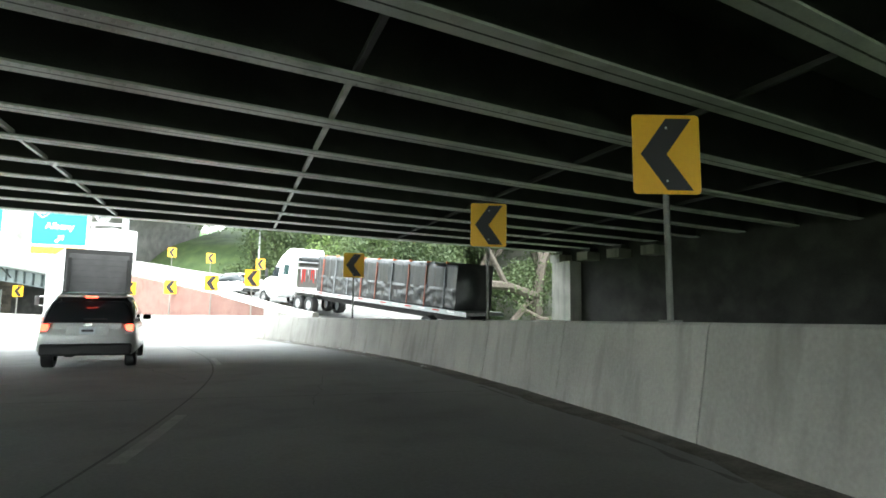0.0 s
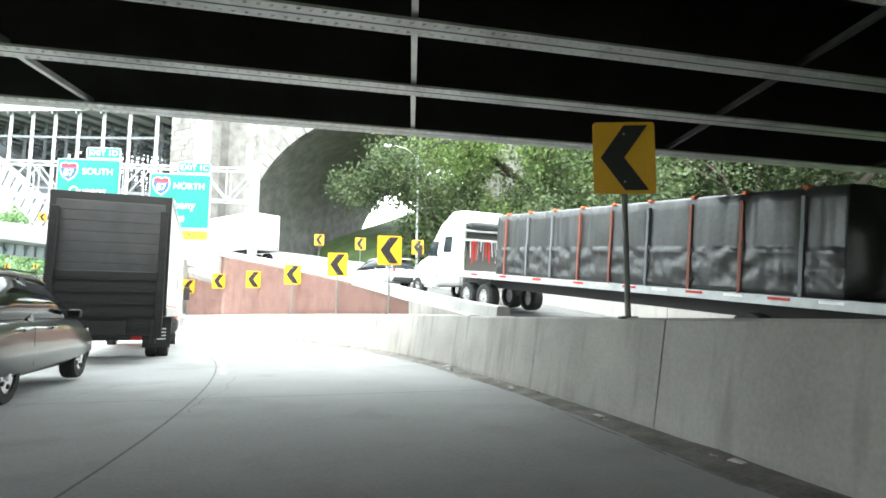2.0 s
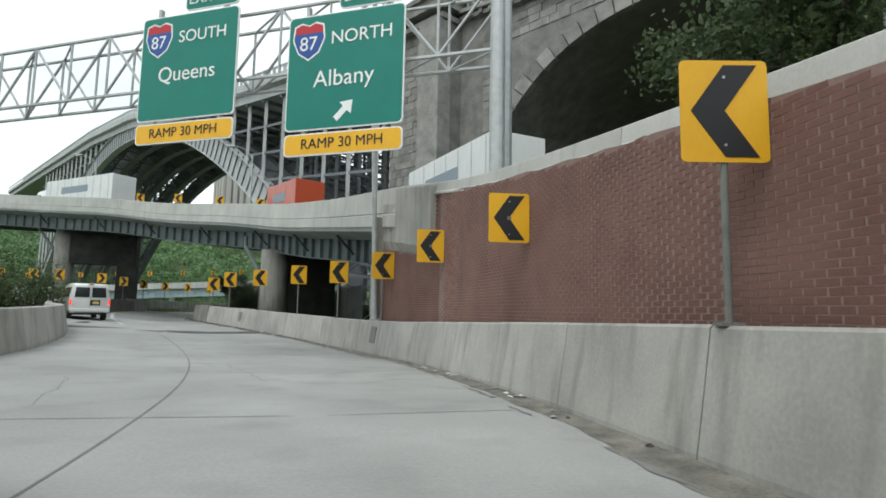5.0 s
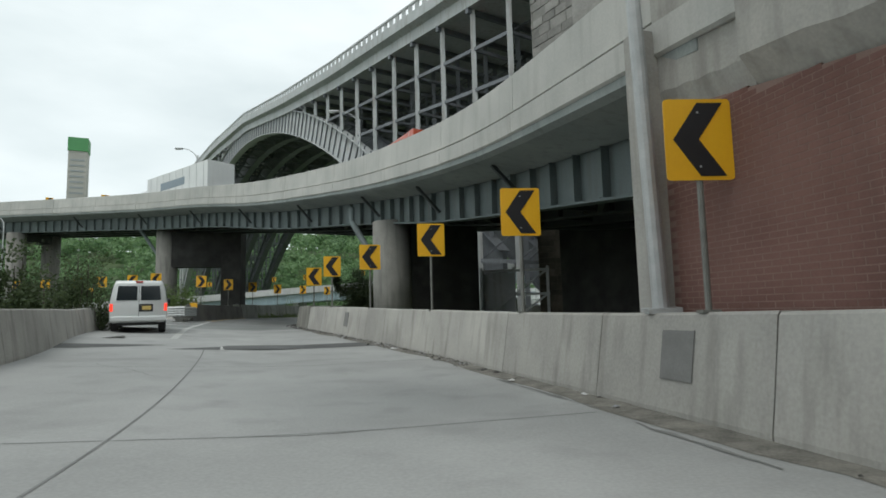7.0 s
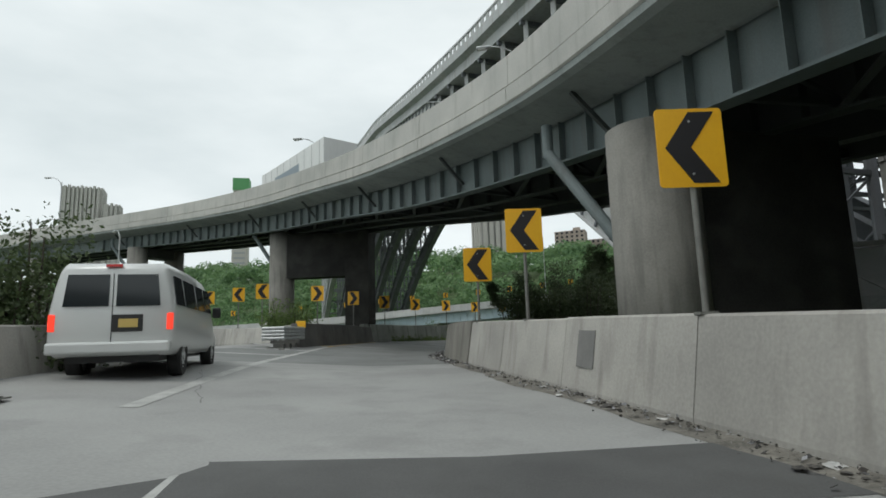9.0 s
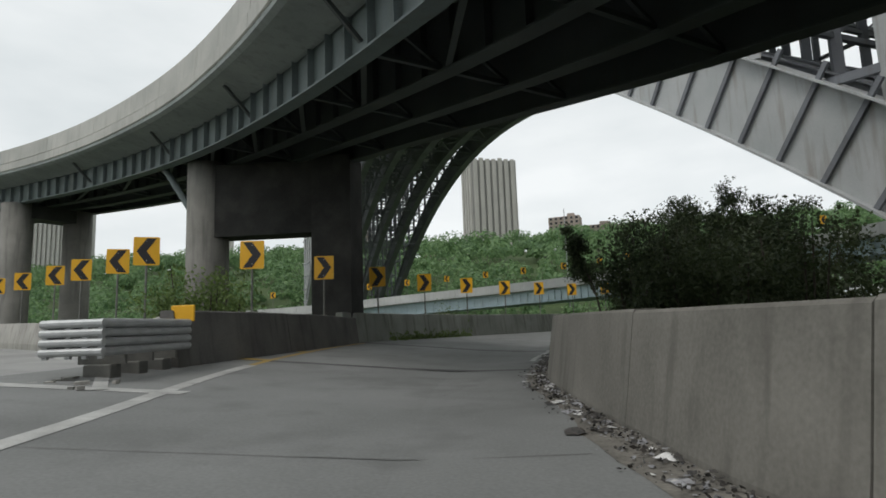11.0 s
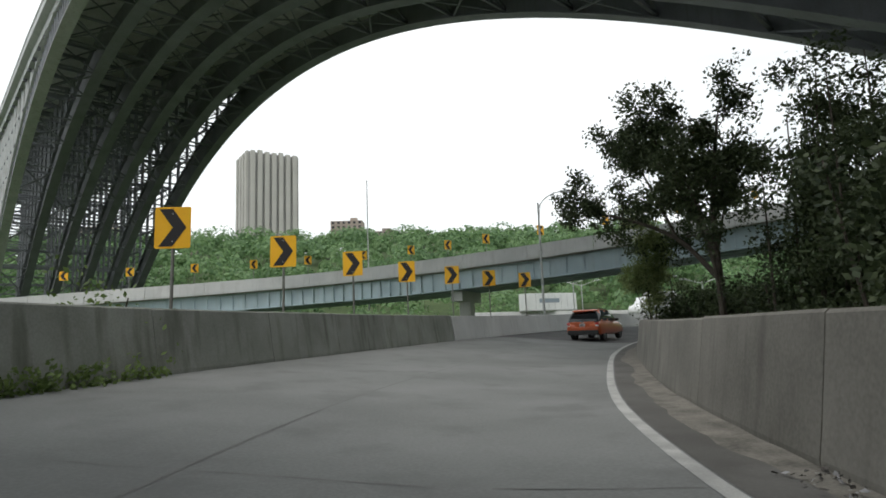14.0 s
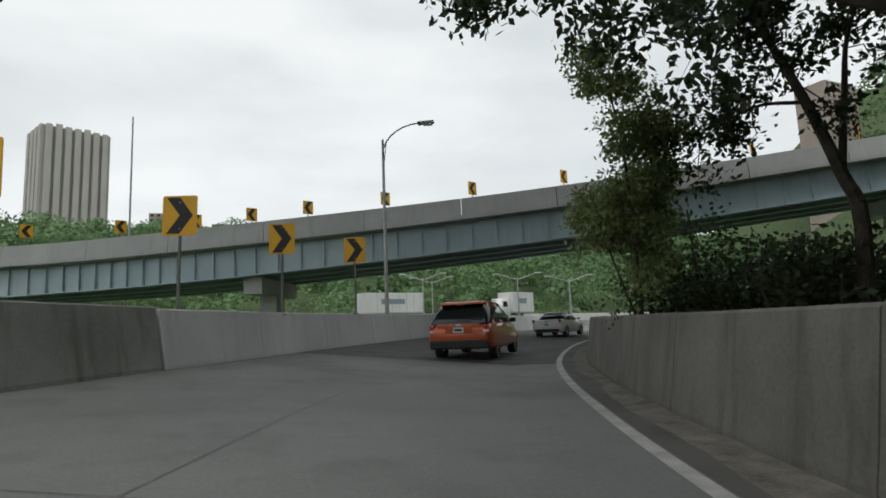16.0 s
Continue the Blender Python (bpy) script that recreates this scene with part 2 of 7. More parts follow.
PAINT_SILVER = plain("silver_paint", (0.5, 0.51, 0.5), 0.35, 0.5, 0.6)
PAINT_DARK = plain("dark_green_grey_paint", (0.05, 0.06, 0.055), 0.3, 0.3, 0.8)
PAINT_RED = plain("red_truck_paint", (0.5, 0.08, 0.03), 0.4, 0.0, 0.5)
PLASTIC = plain("black_plastic", (0.02, 0.02, 0.02), 0.6)
BOX_WHITE = surface("white_box_panel", (0.66, 0.67, 0.66), (0.76, 0.77, 0.76), 0.6, 0.5, 0, 0.02, 20, 0.25, (0.5, 0.5, 0.48), True)
LAMP_RED = plain("tail_lamp_red", (0.5, 0.02, 0.015), 0.25, 0, 0.5)
LAMP_RED_LIT = plain("tail_lamp_lit", (0.6, 0.03, 0.015), 0.3, 0, 0, (1.0, 0.06, 0.03), 0.9)
LAMP_CLEAR = plain("clear_lens", (0.7, 0.7, 0.68), 0.15, 0, 0.5)
PLATE = plain("licence_plate", (0.55, 0.6, 0.62), 0.4)
TARP = surface("black_tarpaulin", (0.02, 0.021, 0.022), (0.045, 0.047, 0.048), 1.6, 0.32, 0, 0.5, 9)
JOINT = surface("weathered_road_joint", (0.13, 0.13, 0.127), (0.19, 0.19, 0.185), 2, 0.92, 0, 0.1, 40)
SLAB_EDGE = surface("greenish_slab_concrete", (0.22, 0.245, 0.24), (0.32, 0.345, 0.335), 0.6, 0.88, 0, 0.1, 25, 0.5, (0.16, 0.17, 0.165), True)
STRAP = plain("faded_red_strap", (0.22, 0.07, 0.045), 0.7)
STRAP_GREY = plain("grey_strap", (0.16, 0.17, 0.18), 0.7)
LITTER_WHITE = surface("litter_paper", (0.4, 0.4, 0.39), (0.68, 0.67, 0.65), 8, 0.9, 0, 0.3, 40, per_object=0.3)
LITTER_GREY = surface("grey_plastic_scrap", (0.2, 0.2, 0.21), (0.36, 0.36, 0.37), 8, 0.5)
LITTER_DARK = surface("litter_dark", (0.025, 0.025, 0.025), (0.1, 0.09, 0.08), 8, 0.8, 0, 0.3, 40, per_object=0.3)

# ---------------------------------------------------------------- mesh helpers
def mesh_object(name, verts, faces, material, parent=None, label="", smooth=False):
    me = bpy.data.meshes.new(name)
    me.from_pydata([tuple(v) for v in verts], [], faces)
    me.materials.append(material)
    if smooth:
        me.polygons.foreach_set("use_smooth", [True] * len(me.polygons))
    me.update()
    ob = new(name, me)
    if parent:
        ob.parent = parent
    if label:
        ob["label"] = label
    return ob


def part(name, bm, material, parent=None, label="", smooth=False):
    """Links a bmesh as one mesh object under a thing or a part."""
    bmesh.ops.recalc_face_normals(bm, faces=bm.faces)
    me = bpy.data.meshes.new(name)
    bm.to_mesh(me)
    bm.free()
    me.materials.append(material)
    if smooth:
        me.polygons.foreach_set("use_smooth", [True] * len(me.polygons))
    ob = new(name, me)
    if parent:
        ob.parent = parent
    if label:
        ob["label"] = label
    return ob


def thing(name, label, category, at=(0, 0, 0), yaw=0.0, group="", kind=""):
    e = new(name)
    e.matrix_basis = pose(*at, 0, 0, yaw)
    return tagged(e, label, category, group, kind)


def slab(bm, c, size, yaw=0.0, m=None):
    """A box of that size at centre c, turned by yaw degrees."""
    t = (m or Matrix()) @ pose(*c, 0, 0, yaw) @ Matrix.Diagonal((*size, 1))
    bmesh.ops.create_cube(bm, size=1.0, matrix=t)
    return bm


def rounded(bm, c, size, r, yaw=0.0, seg=2):
    geo = bmesh.ops.create_cube(bm, size=1.0, matrix=pose(*c, 0, 0, yaw) @ Matrix.Diagonal((*size, 1)))
    es = {e for v in geo["verts"] for e in v.link_edges}
    bmesh.ops.bevel(bm, geom=list(es), offset=r, segments=seg, profile=0.5, affect="EDGES")
    return bm


def rod(bm, a, b, r0, r1=None, n=8):
    """A tapered round bar from a to b."""
    a, b = Vector(a), Vector(b)
    way = b - a
    t = Matrix.Translation((a + b) / 2) @ way.to_track_quat("Z", "Y").to_matrix().to_4x4()
    bmesh.ops.create_cone(bm, cap_ends=True, segments=n, radius1=r0, radius2=r0 if r1 is None else r1, depth=way.length, matrix=t)
    return bm


def bar(bm, a, b, w, h):
    """A rectangular bar from a to b, w across and h high."""
    a, b = Vector(a), Vector(b)
    way = b - a
    x = way.normalized()
    up = Vector((0, 0, 1)) if abs(x.z) < 0.95 else Vector((1, 0, 0))
    y = up.cross(x).normalized()
    z = x.cross(y)
    m = Matrix(((x.x, y.x, z.x, 0), (x.y, y.y, z.y, 0), (x.z, y.z, z.z, 0), (0, 0, 0, 1)))
    bmesh.ops.create_cube(bm, size=1.0, matrix=Matrix.Translation((a + b) / 2) @ m @ Matrix.Diagonal((way.length, w, h, 1)))
    return bm


def outline_plate(bm, pts, depth, m=None):
    """A flat plate with that outline (x, z), depth thick along y from 0."""
    m = m or Matrix()
    front = [bm.verts.new(m @ Vector((x, 0, z))) for x, z in pts]
    back = [bm.verts.new(m @ Vector((x, depth, z))) for x, z in pts]
    k = len(pts)
    bm.faces.new(front)
    bm.faces.new(back[::-1])
    for i in range(k):
        bm.faces.new((front[i], back[i], back[(i + 1) % k], front[(i + 1) % k]))
    return bm


def spline(pts, u):
    """A smooth curve through pts; u counts the points."""
    k = len(pts)
    i = min(max(int(math.floor(u)), 0), k - 2)
    f = u - i
    p = [Vector(pts[min(max(j, 0), k - 1)]) for j in (i - 1, i, i + 1, i + 2)]
    if i == 0:
        p[0] = 2 * p[1] - p[2]
    if i == k - 2:
        p[3] = 2 * p[2] - p[1]
    return 0.5 * (2 * p[1] + (p[2] - p[0]) * f + (2 * p[0] - 5 * p[1] + 4 * p[2] - p[3]) * f * f + (3 * p[1] - p[0] - 3 * p[2] + p[3]) * f**3)


def side(pts, u):
    """The level way to the left of the curve at u."""
    w = spline(pts, u + 0.02) - spline(pts, u - 0.02)
    return Vector((-w.y, w.x, 0)).normalized()


def steps(a, b, n):
    return [a + (b - a) * i / n for i in range(n + 1)]


def table(u, rows):
    """A value read off rows of (u, value), with smooth steps between."""
    if u <= rows[0][0]:
        return rows[0][1]
    for (a, va), (b, vb) in zip(rows, rows[1:]):
        if u <= b:
            f = (u - a) / (b - a)
            return va + (vb - va) * f
    return rows[-1][1]


def sweep(name, sections, material, parent=None, label="", closed=True, caps=True, smooth=False):
    """A skin over equal rings of points."""
    k = len(sections[0])
    verts = [v for s in sections for v in s]
    faces = []
    for i in range(len(sections) - 1):
        for j in range(k if closed else k - 1):
            a, b = i * k + j, i * k + (j + 1) % k
            faces.append((a, b, b + k, a + k))
    if caps and closed:
        faces.append(tuple(range(k))[::-1])
        faces.append(tuple(range((len(sections) - 1) * k, len(sections) * k)))
    ob = mesh_object(name, verts, faces, material, parent, label, smooth)
    bm = bmesh.new()
    bm.from_mesh(ob.data)
    bmesh.ops.recalc_face_normals(bm, faces=bm.faces)
    bm.to_mesh(ob.data)
    bm.free()
    return ob


def quads(name, corners, material, parent=None, label=""):
    """One mesh of loose quads, from an array of n x 4 x 3."""
    n = len(corners)
    me = bpy.data.meshes.new(name)
    me.vertices.add(4 * n)
    me.loops.add(4 * n)
    me.polygons.add(n)
    me.vertices.foreach_set("co", np.asarray(corners, np.float32).ravel())
    me.loops.foreach_set("vertex_index", np.arange(4 * n, dtype=np.int32))
    me.polygons.foreach_set("loop_start", np.arange(0, 4 * n, 4, dtype=np.int32))
    me.polygons.foreach_set("loop_total", np.full(n, 4, np.int32))
    me.materials.append(material)
    me.update()
    me.validate()
    ob = new(name, me)
    if parent:
        ob.parent = parent
    if label:
        ob["label"] = label
    return ob


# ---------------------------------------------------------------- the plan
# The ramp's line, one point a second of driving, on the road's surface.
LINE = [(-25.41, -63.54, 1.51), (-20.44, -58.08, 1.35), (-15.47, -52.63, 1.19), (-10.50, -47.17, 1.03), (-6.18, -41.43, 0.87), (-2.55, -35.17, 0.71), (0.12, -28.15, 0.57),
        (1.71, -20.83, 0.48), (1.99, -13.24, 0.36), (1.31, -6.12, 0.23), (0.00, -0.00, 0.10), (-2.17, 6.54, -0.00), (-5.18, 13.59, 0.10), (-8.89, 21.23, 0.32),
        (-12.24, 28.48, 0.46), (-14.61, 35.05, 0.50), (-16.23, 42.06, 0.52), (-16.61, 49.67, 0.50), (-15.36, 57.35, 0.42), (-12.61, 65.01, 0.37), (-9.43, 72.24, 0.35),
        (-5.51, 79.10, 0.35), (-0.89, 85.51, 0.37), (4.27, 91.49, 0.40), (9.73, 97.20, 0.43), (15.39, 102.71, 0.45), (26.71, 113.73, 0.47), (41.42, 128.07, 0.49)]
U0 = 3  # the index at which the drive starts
RIGHT = [(-3, -3.4), (0, -3.35), (1.6, -3.2), (3, -3.05), (4.3, -2.95), (5.6, -3.05), (6.5, -3.4), (7.2, -3.8), (8.0, -3.9), (9.0, -3.75), (9.7, -3.3), (10.5, -2.75), (11.5, -2.1), (12.5, -2.0), (13.5, -2.42), (15, -2.7), (16, -2.5), (17, -2.3), (18, -2.1), (20, -1.95), (22, -2.2), (25, -3.0)]
LEFT = [(-3, 21.0), (1.5, 21.0), (4, 9.4), (6, 8.3), (8, 8.2), (9.3, 8.4), (11.0, 8.4), (12.0, 6.9), (13.4, 6.25), (25, 6.3)]


def cant(u):
    return table(u, [(5, 0.0), (7.5, 0.05), (10, 0.065), (13, 0.08), (20, 0.08), (23, 0.03)])


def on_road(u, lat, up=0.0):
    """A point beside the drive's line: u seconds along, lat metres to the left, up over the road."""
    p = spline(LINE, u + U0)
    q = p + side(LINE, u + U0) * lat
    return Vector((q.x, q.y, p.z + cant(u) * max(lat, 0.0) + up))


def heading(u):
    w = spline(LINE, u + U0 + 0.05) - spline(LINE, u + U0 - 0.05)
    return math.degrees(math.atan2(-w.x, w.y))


# The upper roadway's near edge (top of its parapet), along the wall and then over the ramp.
UPPER = [(1.06, -36.78, 1.48), (3.57, -29.94, 1.70), (4.72, -25.26, 1.87), (5.38, -20.81, 2.25), (5.73, -13.87, 3.10), (5.44, -7.66, 3.87), (4.38, 0.52, 4.91), (2.69, 6.40, 5.83),
         (-0.33, 15.21, 6.99), (-3.71, 21.24, 7.76), (-8.25, 28.45, 8.95), (-15.45, 35.60, 10.05), (-23.15, 42.15, 11.45), (-31.25, 46.95, 12.25), (-42.30, 51.50, 13.15), (-56.47, 54.90, 13.85), (-75.48, 58.66, 14.45), (-110.48, 65.69, 15.0)]


def upper_width(v):
    return table(v, [(9.5, 9.6), (11, 8.8), (12, 7.9), (14, 7.4), (16, 6.6), (18, 6.6)])


def on_upper(v, right, down=0.0):
    """A point beside the upper parapet's top line: right metres to its right, down below its top."""
    p = spline(UPPER, v)
    q = p - side(UPPER, v) * right
    return Vector((q.x, q.y, p.z - down))


# The old high bridge: s runs along it, c across it.
B_AZ = radians(37.8)
B_S = Vector((-math.sin(B_AZ), math.cos(B_AZ), 0))
B_N = Vector((math.cos(B_AZ), math.sin(B_AZ), 0))
B_NEAR, B_FAR = 26.8, 50.8
B_YAW = math.degrees(B_AZ) + 90.0


def on_bridge(s, c, z):
    q = B_S * s + B_N * c
    return Vector((q.x, q.y, z))


def rail_z(s):
    return table(s, [(-60, 19.5), (-20, 22.3), (0, 25.3), (20, 27.8), (40, 29.9), (65, 32.8), (85, 35.8), (110, 40.2), (140, 42.6), (200, 44.5), (260, 46)])


ARCH_S0, ARCH_TOP, ARCH_K = 115.5, 34.3, 0.00542


def soffit(s):
    return ARCH_TOP - ARCH_K * (s - ARCH_S0) ** 2


# ---------------------------------------------------------------- ground and roads
def smooth01(x):
    x = min(max(x, 0.0), 1.0)
    return x * x * (3 - 2 * x)


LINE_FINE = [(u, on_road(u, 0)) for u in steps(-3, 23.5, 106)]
UPPER_FINE = [spline(UPPER, v) - side(UPPER, v) * 4.8 for v in steps(0, 17, 68)]


def ground_z(x, y):
    """The lie of the land: a bank to the right of the upper road, a valley ahead, a wooded ridge far off."""
    d = math.hypot(x, y)
    # valley and far ridge
    z = -7.0 + 52.0 * smooth01((y - 130) / 260) + 0.02 * max(0.0, -x - 60)
    s = x * B_S.x + y * B_S.y
    c = x * B_N.x + y * B_N.y
    bank = smooth01((c - 17) / 22) * smooth01((32 - s) / 20)
    z = z * (1 - bank) + bank * (5.0 + 0.3 * max(0.0, c - 20))
    u, p = min(LINE_FINE, key=lambda r: (r[1].x - x) ** 2 + (r[1].y - y) ** 2)
    off = math.hypot(p.x - x, p.y - y)
    lat = (Vector((x, y, 0)) - p).dot(side(LINE, u + U0))
    near = p.z - 0.35 - max(0.0, cant(u)) * 8
    reach = 24.0 if u < 9.5 else (15.0 if lat > 0 else 30.0)
    k = 1 - smooth01((off - reach * 0.55) / (reach * 0.6))
    z = z * (1 - k) + near * k
    q = min(UPPER_FINE, key=lambda r: (r.x - x) ** 2 + (r.y - y) ** 2)
    dist = math.hypot(q.x - x, q.y - y)
    if q.y < 6 and q.x > -1:
        k2 = 1 - smooth01((dist - 6) / 10)
        inside = smooth01((-lat - 6.0) / 1.5)
        z = z * (1 - k2 * inside) + (q.z - 1.5) * k2 * inside
    return z


def make_ground():
    fine_x, fine_y = steps(-70, 60, 104), steps(-80, 130, 168)
    xs = [-4000, -1500, -700, -400, -250, -150, -100] + fine_x + [80, 110, 160, 260, 420, 700, 1500, 4000]
    ys = [-4000, -1500, -500, -200, -120] + fine_y + [150, 175, 200, 230, 260, 300, 340, 400, 500, 700, 1500, 4000]
    verts = []
    for y in ys:
        for x in xs:
            z = ground_z(x, y) + (noise.noise(Vector((x * 0.1, y * 0.1, 0))) * 0.25 if abs(x) > 25 or y > 110 else 0)
            verts.append((x, y, z))
    k = len(xs)
    faces = [(j * k + i, j * k + i + 1, (j + 1) * k + i + 1, (j + 1) * k + i) for j in range(len(ys) - 1) for i in range(k - 1)]
    return tagged(mesh_object("ground", verts, faces, GRASS, smooth=True), "rough grassy and weedy ground around the ramps", "ground", kind="structure")


def strip(name, point, us, lats, material, label, category, kind="structure"):
    """A road sheet over us along and lats(u) across."""
    verts, k = [], 0
    for u in us:
        row = lats(u)
        k = len(row)
        verts += [point(u, lat) for lat in row]
    faces = [(i * k + j + 1, i * k + j, (i + 1) * k + j, (i + 1) * k + j + 1) for i in range(len(us) - 1) for j in range(k - 1)]
    return tagged(mesh_object(name, verts, faces, material), label, category, kind=kind)


def stripe(name, point, u0, u1, lat, width, material, label, n=None, up=0.006):
    n = n or max(2, int(abs(u1 - u0) * 8))
    f = lat if callable(lat) else (lambda u: lat)
    return strip(name, lambda u, x: point(u, x, up), steps(u0, u1, n), lambda u: (f(u) - width / 2, f(u) + width / 2), material, label, "road marking")


make_ground()
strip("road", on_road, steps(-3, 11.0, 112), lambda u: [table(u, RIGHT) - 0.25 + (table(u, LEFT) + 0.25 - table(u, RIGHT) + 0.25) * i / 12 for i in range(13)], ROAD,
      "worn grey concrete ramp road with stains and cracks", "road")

strip("road_bend", on_road, steps(11.0, 24, 104), lambda u: [table(u, RIGHT) - 0.25 + (table(u, LEFT) + 0.25 - table(u, RIGHT) + 0.25) * i / 12 for i in range(13)], ROAD_SHADED,
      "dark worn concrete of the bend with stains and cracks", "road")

# The other ramp that leaves to the left.
LEFT_RAMP = [tuple(on_road(4.0, 5.6)), tuple(on_road(5.5, 5.4)), tuple(on_road(7.0, 5.4)), tuple(on_road(8.4, 6.0)), (-14.82, 23.88, 0.58), (-21.35, 31.98, 0.78), (-30.43, 38.88, 0.92), (-41.45, 43.95, 1.20), (-55.46, 47.98, 1.51), (-78.47, 52.62, 1.86)]


def on_left_ramp(v, lat, up=0.0):
    p = spline(LEFT_RAMP, v)
    q = p + side(LEFT_RAMP, v) * lat
    u, r = min(LINE_FINE, key=lambda e: (e[1].x - q.x) ** 2 + (e[1].y - q.y) ** 2)
    off = (q - r).dot(side(LINE, u + U0))
    k = smooth01((off - 8.2) / 3.0)
    return Vector((q.x, q.y, (r.z + cant(u) * max(off, 0.0)) * (1 - k) + p.z * k + up))


strip("road_left_ramp", lambda v, lat: on_left_ramp(v, lat, -0.012), steps(2.6, 9, 52), lambda v: [-4.6, -2, 0, 2, 4.4], ROAD, "worn grey concrete of the ramp that leaves to the left", "road")


# ---------------------------------------------------------------- concrete barriers
def barrier_ring(base, out, h=1.15, thick=0.46):
    """The barrier's outline: base on the traffic side, out away from the traffic."""
    prof = [(0, -0.35), (0, 0.07), (0.045, 0.33), (0.17, h - 0.03), (0.2, h), (thick - 0.03, h), (thick, h - 0.03), (thick + 0.1, -0.35)]
    return [base + out * o + Vector((0, 0, z)) for o, z in prof]


def barrier(name, label, point, out, u0, u1, count, material=CONCRETE, h=1.15, sub=3):
    root = thing(name, label, "barrier", kind="structure")
    for i in range(count):
        a, b = u0 + (u1 - u0) * (i + 0.003) / count, u0 + (u1 - u0) * (i + 0.997) / count
        hh = h + random.uniform(-0.012, 0.012)
        sweep("barrier_segment", [barrier_ring(point(u), out(u), hh) for u in steps(a, b, sub)], material, root)
    return root


def road_out(sign):
    return lambda u: side(LINE, u + U0) * sign


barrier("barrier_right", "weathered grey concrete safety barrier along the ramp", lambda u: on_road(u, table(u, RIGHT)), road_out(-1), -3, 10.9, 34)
# The inner barrier is darkened in colour for the shade under the bridges.
barrier("barrier_inner", "dark concrete safety barrier on the inside of the bend", lambda u: on_road(u, table(u, RIGHT)), road_out(-1), 10.92, 22, 24, CONCRETE_SHADED, 1.2)
barrier("barrier_left", "stained concrete safety barrier on the outside of the bend", lambda u: on_road(u, table(u, LEFT)), road_out(1), 13.9, 17.3, 8, CONCRETE_MOSSY, 1.24)
# New pale concrete, whitened further for the open light beyond the shaded stretch.
barrier("barrier_left_far", "paler concrete safety barrier further round the bend", lambda u: on_road(u, table(u, LEFT)), road_out(1), 17.31, 23, 12, CONCRETE_WHITE, 1.2)
# The gore wall under the flyover and the barrier of the left ramp.
GORE = [(-20.96, 38.04, 0.90), (-21.53, 41.48, 0.92), (-22.15, 45.75, 0.90), (-22.72, 50.02, 0.81)]
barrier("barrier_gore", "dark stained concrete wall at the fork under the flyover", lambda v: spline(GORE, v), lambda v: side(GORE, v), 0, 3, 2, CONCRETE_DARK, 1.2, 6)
FORK = [(-21.91, 38.34, 0.92), (-26.64, 42.41, 0.98), (-31.45, 45.15, 1.10), (-41.97, 49.82, 1.36), (-55.47, 54.22, 1.57), (-80.48, 58.65, 1.92)]
barrier("barrier_fork", "pale concrete barrier of the left-hand ramp", lambda v: spline(FORK, v), lambda v: -side(FORK, v), 0, 5, 10, CONCRETE, 1.1, 4)
OUTER = [(-4.2, -9.5, 0.25), (-6.4, 1.0, 0.3), (-9.8, 10.7, 0.40), (-14.2, 18.3, 0.52), (-18.0, 25.3, 0.70), (-23.6, 32.0, 0.86), (-31.5, 37.4, 0.98), (-42.5, 42.0, 1.15), (-60.0, 46.5, 1.45)]
barrier("barrier_outer", "old concrete barrier on the outer side of the left lane", lambda v: spline(OUTER, v), lambda v: side(OUTER, v), 0, 8, 20, CONCRETE, 1.1, 3)

# ---------------------------------------------------------------- the upper roadway: wall, flyover, columns
def upper_parapet():
    root = thing("parapet_upper", "pale weathered concrete parapet of the upper roadway", "parapet", kind="structure")
    def ring(v, wall):
        low = 0.36
        if not wall:
            return [on_upper(v, r, d) for r, d in ((0, 0.02), (0.03, 0), (0.25, 0), (0.3, 0.03), (0.36, 0.98), (0.36, 1.45), (-0.06, 1.45), (-0.1, 1.41), (-0.1, 0.98), (-0.04, 0.95), (0.03, 0.94), (0.03, 0.91), (-0.03, 0.9))]
        return [on_upper(v, r, d) for r, d in ((0, 0.02), (0.03, 0), (0.25, 0), (0.3, 0.03), (0.36, 0.98), (0.36, 1.45), (0.3, 1.46), (0.3, low + 0.02), (-0.08, low), (-0.08, low - 0.04), (-0.03, low - 0.1))]
    v = 2.0
    while v < 16.9:
        length = (spline(UPPER, v + 0.5) - spline(UPPER, v - 0.5)).length
        b = min(v + 6.0 / length, 17.0)
        if v < 6.9 < b:
            b = 6.9
        sweep("parapet_panel", [ring(x, v < 6.9) for x in steps(v + 0.0015, b - 0.0015, 5)], CONCRETE_PALE, root)
        v = b
    right = thing("parapet_upper_far", "concrete parapet on the far side of the upper roadway", "parapet", kind="structure")
    ring2 = lambda v: [on_upper(v, upper_width(v) + r, d) for r, d in ((0, 0), (0.25, 0), (0.32, 1.45), (-0.06, 1.45), (-0.06, 0.98))]
    for a in range(2, 17):
        sweep("parapet_panel", [ring2(x) for x in steps(a + 0.002, a + 0.998, 8)], CONCRETE_PALE, right)


upper_parapet()
overhang = thing("deck_overhang", "grey-green concrete haunch under the edge of the flyover deck", "bridge deck", kind="structure")
for a in range(10):
    sweep("haunch", [[on_upper(v, r, d) for r, d in ((-0.05, 1.452), (-0.04, 1.6), (0.12, 1.68), (1.3, 1.92), (1.42, 1.92), (1.42, 1.452))] for v in steps(7.03 + a + (0 if a else 0.02), 8.03 + a if a < 9 else 17.0, 12)], SLAB_EDGE, overhang)
strip("road_upper", lambda v, r: on_upper(v, r, 1.03), steps(0, 17, 130), lambda v: [upper_width(v), 7, 5, 3, 0.2], ROAD_DARK, "asphalt deck of the upper roadway", "road")
